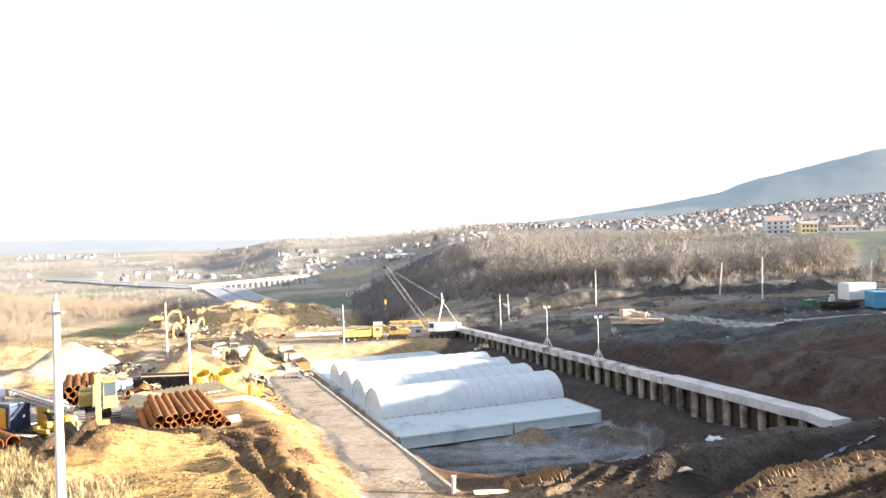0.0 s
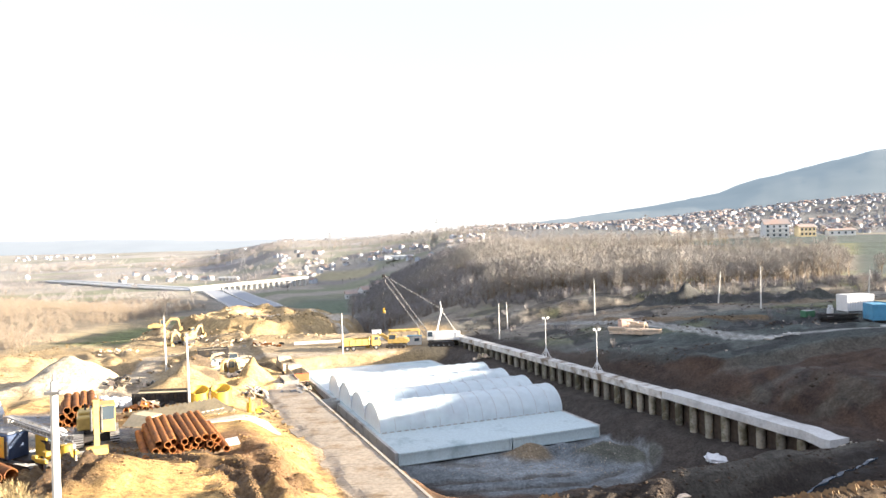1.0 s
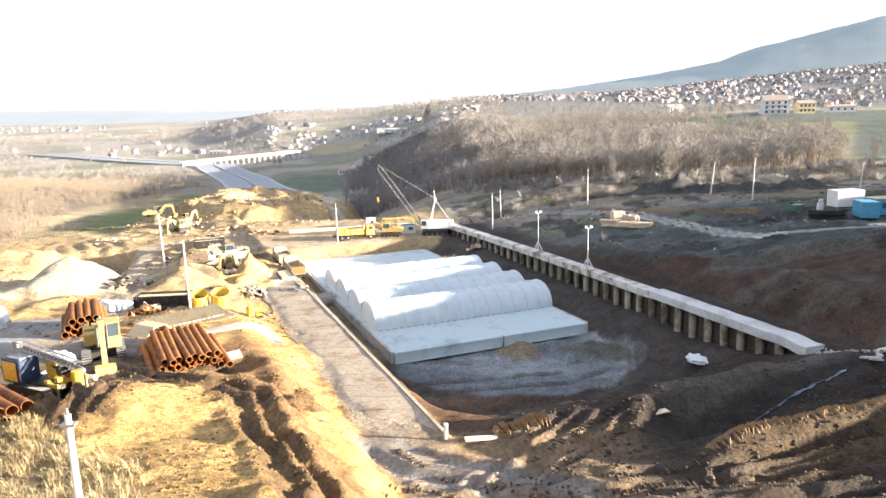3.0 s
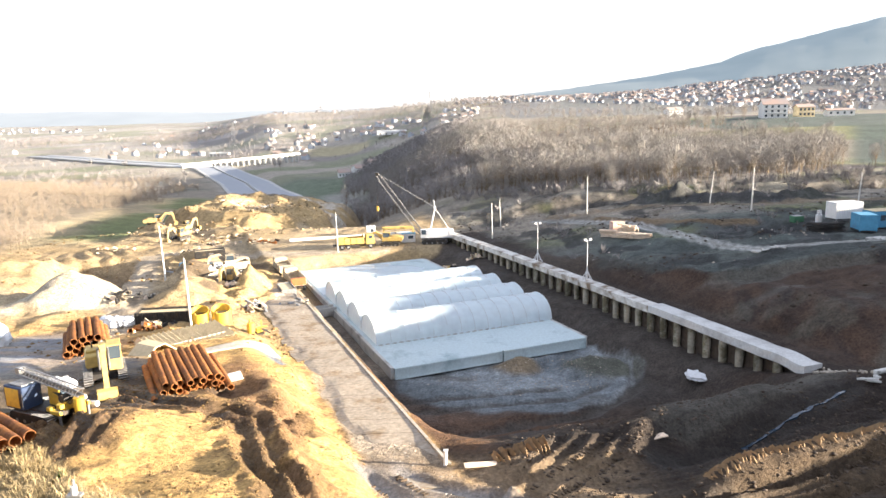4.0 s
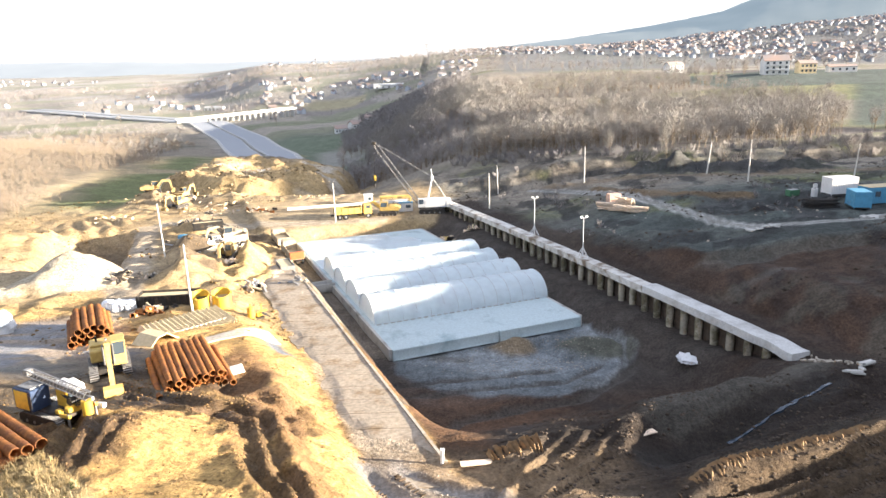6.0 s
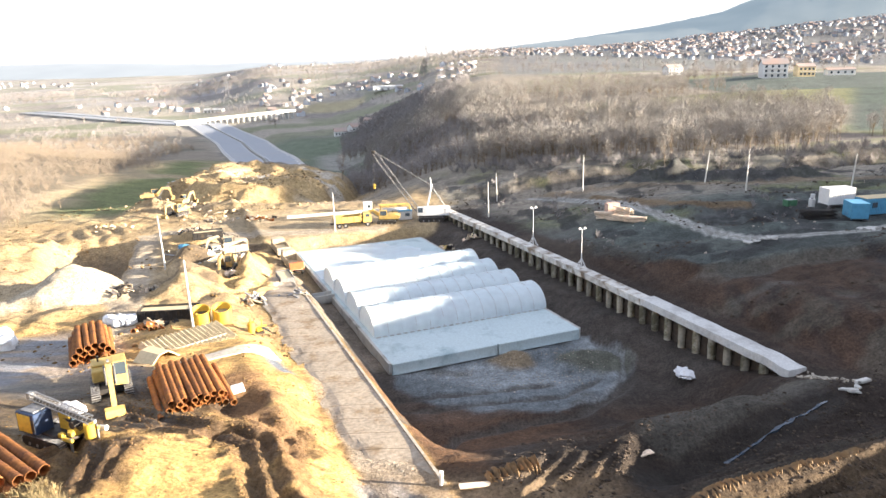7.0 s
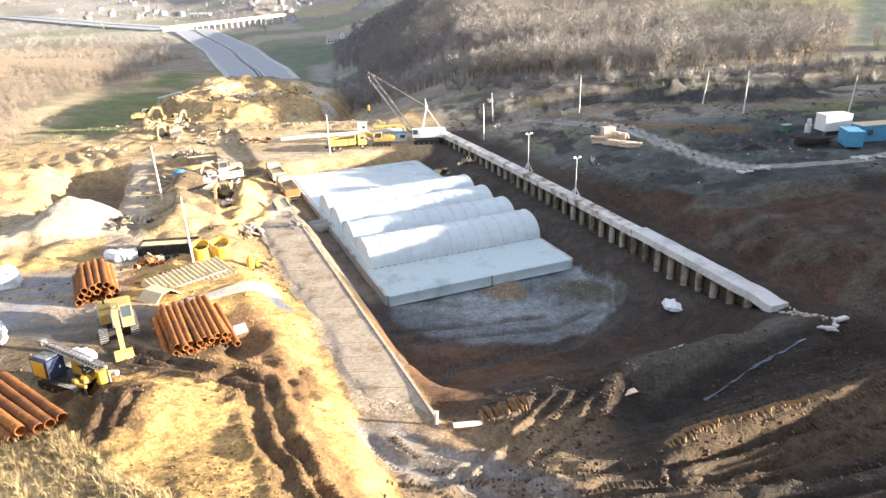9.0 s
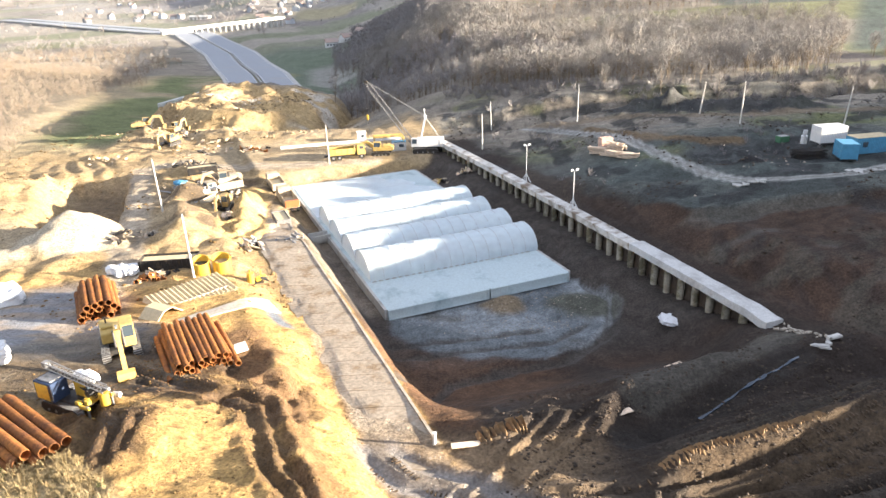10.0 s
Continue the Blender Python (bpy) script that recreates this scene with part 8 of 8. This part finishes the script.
def clods(name, places, size, material, label, seed, category="clods"):
    rnd = np.random.RandomState(seed)
    z = height(places[:, 0], places[:, 1])
    V, F, o = [], [], 0
    for (x, y), zz in zip(places, z):
        v, f = ROCKS[rnd.randint(len(ROCKS))]
        s = size[0] + (size[1] - size[0]) * rnd.rand() ** 3
        a = rnd.uniform(0, 6.283)
        c, sn = math.cos(a) * s, math.sin(a) * s
        V.append(np.stack([v[:, 0] * c - v[:, 1] * sn + x, v[:, 0] * sn + v[:, 1] * c + y, v[:, 2] * s * 0.7 + zz + s * 0.1], -1))
        F.append(f + o); o += len(v)
    tagged(new(name, tri_mesh(name, np.concatenate(V), np.concatenate(F), material)), label, category, kind="stuff")


M_CLOD_Y = island_surface("yellow clay clods", (0.24, 0.155, 0.07), 0.3, hue=(0.616, 0.616, 0.616))
M_CLOD_M = island_surface("churned brown clay", (0.165, 0.105, 0.057), 0.4, hue=(1.1, 1.1, 1.1))
M_CLOD_B = island_surface("dark mud clods", (0.071, 0.057, 0.046), 0.4, hue=(1.2, 1.2, 1.2))
M_RUBBLE = island_surface("pale clay rubble", (0.25, 0.19, 0.115), 0.5, hue=(1.1, 1.15, 1.25))
M_STONE = island_surface("grey stones", (0.36, 0.34, 0.31), 0.35)


clods("mud_clods", scatter(5200, lambda x, y: (x > road_x(y) + 1) & (fbm(x, y, 4, 3, 401) > 0.0) & (y < np.interp(x, [-10, 0, 14, 34, 60], [47, 50, 54, 62, 64])), (0, 52, 24, 62), 31, 0.22), (0.03, 0.20), M_CLOD_B, "dark clods of churned mud", 32)
clods("clay_clods", scatter(1500, lambda x, y: (x < road_x(y) - 5.0) & (fbm(x, y, 3.5, 3, 403) > 0.15), (-34, -5, 27, 62), 33, 0.2), (0.03, 0.15), M_CLOD_Y, "broken yellow clay on the heaps", 34)
clods("heap_lumps", scatter(2600, lambda x, y: (x < road_x(y) - 5.5) & (fbm(x, y, 2.2, 3, 409) > 0.05), (-30, -6, 28, 56), 45, 0.16), (0.02, 0.085), M_CLOD_M, "small dark lumps pressed into the yellow clay", 46)


def beside_ruts(x, y):
    return np.min([path_distance(x, y, r[0]) for r in YARD_RUTS], axis=0) < 1.5 + 0.9 * vnoise(x, y, 2.0, 17)


clods("rut_clods", scatter(4200, beside_ruts, (-28, -5, 29, 53), 41, 0.13), (0.02, 0.10), M_CLOD_M, "lumps of churned brown clay along the wheel ruts", 42)
clods("track_clods", scatter(2600, lambda x, y: (np.min([path_distance(x, y, p) for p in MUD_WHEELS], axis=0) < 1.9 + 0.9 * vnoise(x, y, 2.2, 18)) & (x > road_x(y) + 0.5), (0, 44, 28, 50), 43, 0.14), (0.03, 0.14), M_CLOD_B, "crumbled mud thrown up beside the wheel tracks", 44)
clods("yard_clods", scatter(3200, lambda x, y: (x < road_x(y) - 6) & (fbm(x, y, 9, 3, 405) > 0.1) & (np.hypot(x + 48.5, y - 90.5) > 9.5) | (np.hypot(x + 60, y - 222) < 34), (-95, -12, 62, 250), 35, 0.6), (0.06, 0.35), M_CLOD_Y, "lumps of clay and rubble across the yard", 36)
clods("ballast", scatter(1100, lambda x, y: (np.hypot((x - 9) / 1.12, (y - 77.5) / 0.95) < 9 + 3 * vnoise(x, y, 6, 9)) & ((x - SLAB_O[0]) * SLAB_V[0] + (y - SLAB_O[1]) * SLAB_V[1] < -0.5), (-10, 30, 58, 92), 37, 0.25), (0.03, 0.11), M_STONE, "grey crushed stone on the pit floor", 38, "gravel")
clods("road_gravel", scatter(1800, lambda x, y: (x < road_x(y) - 0.3) & (x > road_x(y) - 5.2) & (fbm(x, y, 3, 3, 407) > -0.1), (-28, 8, 24, 96), 39, 0.2), (0.02, 0.09), M_STONE, "loose gravel on the haul road", 40, "gravel")


clods("mound_rubble", scatter(900, lambda x, y: (np.hypot((x + 56) / 1.1, y - 196) < 34) & (fbm(x, y, 10, 3, 411) > -0.05), (-98, -20, 162, 236), 47, 0.7), (0.12, 0.75), M_RUBBLE, "pale boulders and broken clay over the spoil mound", 48, "rubble")


def build_ribs(name, x0, y0, dx, dy, n, length, label, seed, h=0.45):
    """Wedges of soil left side by side by an excavator's bucket teeth."""
    rnd = random.Random(seed)
    bm = bmesh.new()
    d = Vector((dx, dy, 0)).normalized()
    c = Vector((d.y, -d.x, 0))
    for k in range(n):
        p = Vector((x0, y0, 0)) + Vector((dx, dy, 0)) * (k + rnd.uniform(-0.15, 0.15)) / n
        L, w = length * rnd.uniform(0.55, 1.2), 0.15 * rnd.uniform(0.7, 1.3)
        pts = []
        for f, hh in ((-0.5, 0.05), (-0.15, h), (0.25, h * 0.75), (0.5, 0.0)):
            q = p + c * L * f + d * rnd.uniform(-0.12, 0.12)
            g = ground(q.x, q.y)
            hh *= rnd.uniform(0.6, 1.1)
            pts.append([bm.verts.new(q - d * w + Vector((0, 0, g - 0.15 - q.z))), bm.verts.new(q + Vector((0, 0, g + hh - q.z))), bm.verts.new(q + d * w + Vector((0, 0, g - 0.15 - q.z)))])
        for a, b in zip(pts, pts[1:]):
            for i in range(3):
                bm.faces.new((a[i], a[(i + 1) % 3], b[(i + 1) % 3], b[i]))
        bm.faces.new(pts[0]); bm.faces.new(pts[-1][::-1])
    solid(name, bm, M_CLOD_W, label, "soil ridges", kind="stuff")


M_CLOD_W = surface("raked brown clay", (0.215, 0.145, 0.08), 0.95, grain=3, vary=0.3, stain=(0.207, 0.127, 0.069), stain_size=1.2, bump=0.8, bump_size=6)
build_ribs("bucket_ridges", 15.6, 37.3, 12.6, 3.5, 46, 1.25, "row of earth ridges left by bucket teeth on the spoil bank", 51, 0.30)
build_ribs("bucket_ridges", 3.6, 42.9, 3.8, 1.4, 13, 2.0, "short row of earth ridges left by bucket teeth", 52, 0.5)


def build_treads():
    """Bars of mud left standing between the cleats of crawler tracks."""
    rnd = random.Random(77)
    bm = bmesh.new()
    for pts in MUD_WHEELS + (((-4, 41), (-1, 37), (5, 33.6)), ((-3, 35), (6, 34.6), (15, 35.2)), ((6, 38), (10, 42), (13.5, 46))):
        for (ax, ay), (bx_, by) in zip(pts, pts[1:]):
            d = Vector((bx_ - ax, by - ay, 0))
            n = int(d.length / 0.34)
            d.normalize()
            side = Vector((d.y, -d.x, 0))
            for k in range(n):
                for off in (-0.95, 0.95):
                    if rnd.random() < 0.25:
                        continue
                    p = Vector((ax, ay, 0)) + d * (k + rnd.uniform(-0.1, 0.1)) * 0.34 + side * (off + rnd.uniform(-0.06, 0.06))
                    z = ground(p.x, p.y)
                    add_box(bm, rnd.uniform(0.08, 0.14), rnd.uniform(0.28, 0.5), 0.12, pose(p.x, p.y, z + 0.02, rnd.uniform(-8, 8), rnd.uniform(-6, 6), math.degrees(math.atan2(d.y, d.x)) + rnd.uniform(-6, 6)))
    solid("tread_marks", bm, M_TREAD, "bars of mud pressed up by crawler tracks", "track marks", kind="stuff")


M_TREAD = island_surface("pressed brown mud", (0.085, 0.064, 0.046), 0.4, hue=(1.2, 1.2, 1.2))
build_treads()


# ---- haul road slabs and kerb ----
def build_haul_road():
    root = thing("haul_road", Matrix(), "muddy pale concrete haul road along the edge of the pit", "road", kind="structure")
    y, k = 40.0, 0
    rnd = random.Random(8)
    while y < 98:
        L = 2.6
        bm = bmesh.new()
        rows = []
        for i in range(7):
            yy = y + (L - 0.05) * i / 6
            row = []
            for j in range(13):
                f = j / 12
                xx = float(road_x(yy)) - (1 - f) * float(np.interp(yy, [43, 60, 75], [5.0, 5.75, 6.0])) - 0.05
                row.append(bm.verts.new((xx + 0.45 * float(fbm(xx, yy, 2.0, 3, 5)) * (j == 0), yy, float(road_z(yy)) + 0.13 + 0.03 * float(vnoise(xx, yy, 2.2, 6)) - (0.30 + 0.22 * float(fbm(xx, yy, 2.5, 3, 7))) * float(smooth(49, 42, yy + 1.5 * (f - 0.5)))
                                           - 0.13 * float(smooth(0.25, 0.0, f + 0.2 * float(fbm(xx, yy, 3, 3, 8)))))))
            rows.append(row)
        for a, b in zip(rows, rows[1:]):
            for j in range(12):
                bm.faces.new((a[j], a[j + 1], b[j + 1], b[j]))
        r = bmesh.ops.extrude_face_region(bm, geom=bm.faces[:])
        bmesh.ops.translate(bm, verts=[v for v in r["geom"] if isinstance(v, bmesh.types.BMVert)], vec=(0, 0, -0.35))
        part("slab", bm, M_ROAD, root)
        bm = bmesh.new()
        y1 = y + L - 0.03
        for (a, b) in ((y, y1),):
            xa, xb = float(road_x(a)), float(road_x(b))
            za, zb = float(road_z(a)), float(road_z(b))
            q = [(xa + 0.0, a, za - 0.9), (xa + 0.28, a, za - 0.9), (xa + 0.25, a, za + 0.20), (xa + 0.0, a, za + 0.20)]
            w = [(xb + 0.0, b, zb - 0.9), (xb + 0.28, b, zb - 0.9), (xb + 0.25, b, zb + 0.20), (xb + 0.0, b, zb + 0.20)]
            A, B = [bm.verts.new(p) for p in q], [bm.verts.new(p) for p in w]
            for i in range(4):
                bm.faces.new((A[i], A[(i + 1) % 4], B[(i + 1) % 4], B[i]))
            bm.faces.new(A); bm.faces.new(B[::-1])
        if y > 42:
            part("kerb", bm, M_MUDDY, root)
        else:
            bm.free()
        y += L
        k += 1


build_haul_road()


# ---- foreground scrub ----
def near_scrub(x, y):
    return (x < -17.5 - 1.0 * (y - 32) + 1.6 * vnoise(x, y, 3, 7)) & (y < 36.6 + 0.8 * vnoise(x, y, 2, 8))


def tussock(seed, h, blades):
    """Long bent blades of dead grass round one root."""
    rnd = random.Random(seed)
    v, f = [], []
    for k in range(blades):
        az, out = rnd.uniform(0, 6.283), rnd.uniform(0.15, 1.1)
        d = Vector((math.cos(az), math.sin(az), 0))
        side = Vector((-d.y, d.x, 0)) * rnd.uniform(0.008, 0.016)
        a = Vector((rnd.gauss(0, 0.08), rnd.gauss(0, 0.08), -0.05))
        L = h * rnd.uniform(0.55, 1.1)
        b = a + d * L * 0.35 * out + Vector((0, 0, L * 0.62))
        e = b + d * L * 0.55 * out + Vector((0, 0, L * rnd.uniform(-0.15, 0.25)))
        o = len(v)
        v += [a - side, a + side, b - side * 0.8, b + side * 0.8, e]
        f += [(o, o + 1, o + 3), (o, o + 3, o + 2), (o + 2, o + 3, o + 4)]
    return np.array([tuple(p) for p in v]), np.array(f)


NEAR = [tussock(80 + k, 0.75, 26) for k in range(6)]
wood("dry_scrub", scatter(1900, near_scrub, (-40, -8, 22, 38), 61, 0.27), NEAR, (0.6, 1.4), M_STRAW, "long pale dry grass on the bank", 62, "grass")
M_LEAF = island_surface("green bramble leaves", (0.09, 0.14, 0.04), 0.5)
wood("green_scrub", scatter(45, lambda x, y: near_scrub(x, y) & (fbm(x, y, 4, 2, 88) > 0.15), (-40, -8, 18, 36), 63, 0.7), [shrub(90 + k, 0.8, 20, 14, 0.03) for k in range(3)], (0.5, 1.1), M_LEAF, "low green brambles on the bank", 64, "scrub")


# ---- bench: scrub, dark spoil and litter ----
def on_bench(x, y):
    return (x - cap_x(y) > 6) & (y > 64) & (y < 172) & (x < 0.66 * y + 6)


wood("bench_scrub", scatter(110, lambda x, y: on_bench(x, y) & (fbm(x, y, 12, 3, 501) > 0.12) & (y > 100), (0, 110, 100, 172), 71, 1.2), SHRUBS, (0.2, 0.55), M_TWIG_SHADE, "tufts of dry weeds and saplings on the bench", 72, "scrub")
clods("bench_clods", scatter(2200, lambda x, y: on_bench(x, y) & (fbm(x, y, 7, 3, 503) > 0.1), (0, 110, 64, 172), 73, 0.5), (0.05, 0.32), M_CLOD_B, "dark lumps of dumped soil on the bench", 74)
clods("bench_litter", scatter(380, lambda x, y: on_bench(x, y) & (fbm(x, y, 9, 3, 505) > 0.2) & (y > 90), (0, 110, 88, 172), 75, 1.0), (0.06, 0.28), M_STONE, "pale rubble and litter strewn over the bench", 76, "litter")


def build_drain_water():
    pts = [Vector(p) for p in DITCH[2:]]
    bm = bmesh.new()
    rows = []
    for i in range(41):
        f = i / 40 * (len(pts) - 1)
        k = min(int(f), len(pts) - 2)
        p = pts[k].lerp(pts[k + 1], f - k)
        d = (pts[k + 1] - pts[k]).normalized()
        w = max(0.03, 0.10 + 0.16 * float(vnoise(i * 1.0, 2.0, 3.0, 6)))
        z = ground(p.x, p.y) + 0.07
        rows.append([bm.verts.new((p.x + d.y * w * s, p.y - d.x * w * s, z + dz)) for s, dz in ((-1, -0.25), (-1, 0), (1, 0), (1, -0.25))])
    for a, b in zip(rows, rows[1:]):
        for k in range(4):
            bm.faces.new((a[k], a[(k + 1) % 4], b[(k + 1) % 4], b[k]))
    bm.faces.new(rows[0]); bm.faces.new(rows[-1][::-1])
    solid("drain_water", bm, M_WATER, "narrow strip of standing water in a muddy drain", "water", kind="structure")


build_drain_water()


# ---- single trees at the edges of the woods ----
def build_tree(x, y, seed, h, twig, label):
    tv, tf, cv, cf = bare_tree(seed, h, 16, 7, 8, 0.40, 0.05)
    root = thing("tree", pose(x, y, ground(x, y), 0, 0, seed * 50), label, "tree", "single trees")
    part("trunk", tri_mesh("trunk", tv, tf, M_BARK), None, root)
    part("crown", tri_mesh("crown", cv, cf, twig), None, root)


for k, (x, y, h) in enumerate(((57, 169, 8.5), (70, 166, 7), (84, 163, 9), (101, 166, 7.5), (33, 180, 8), (14, 189, 9.5), (96, 158, 6.5), (44, 174, 6))):
    build_tree(x, y, 200 + k, h, M_TWIG, "leafless grey-brown tree standing at the edge of the bench")
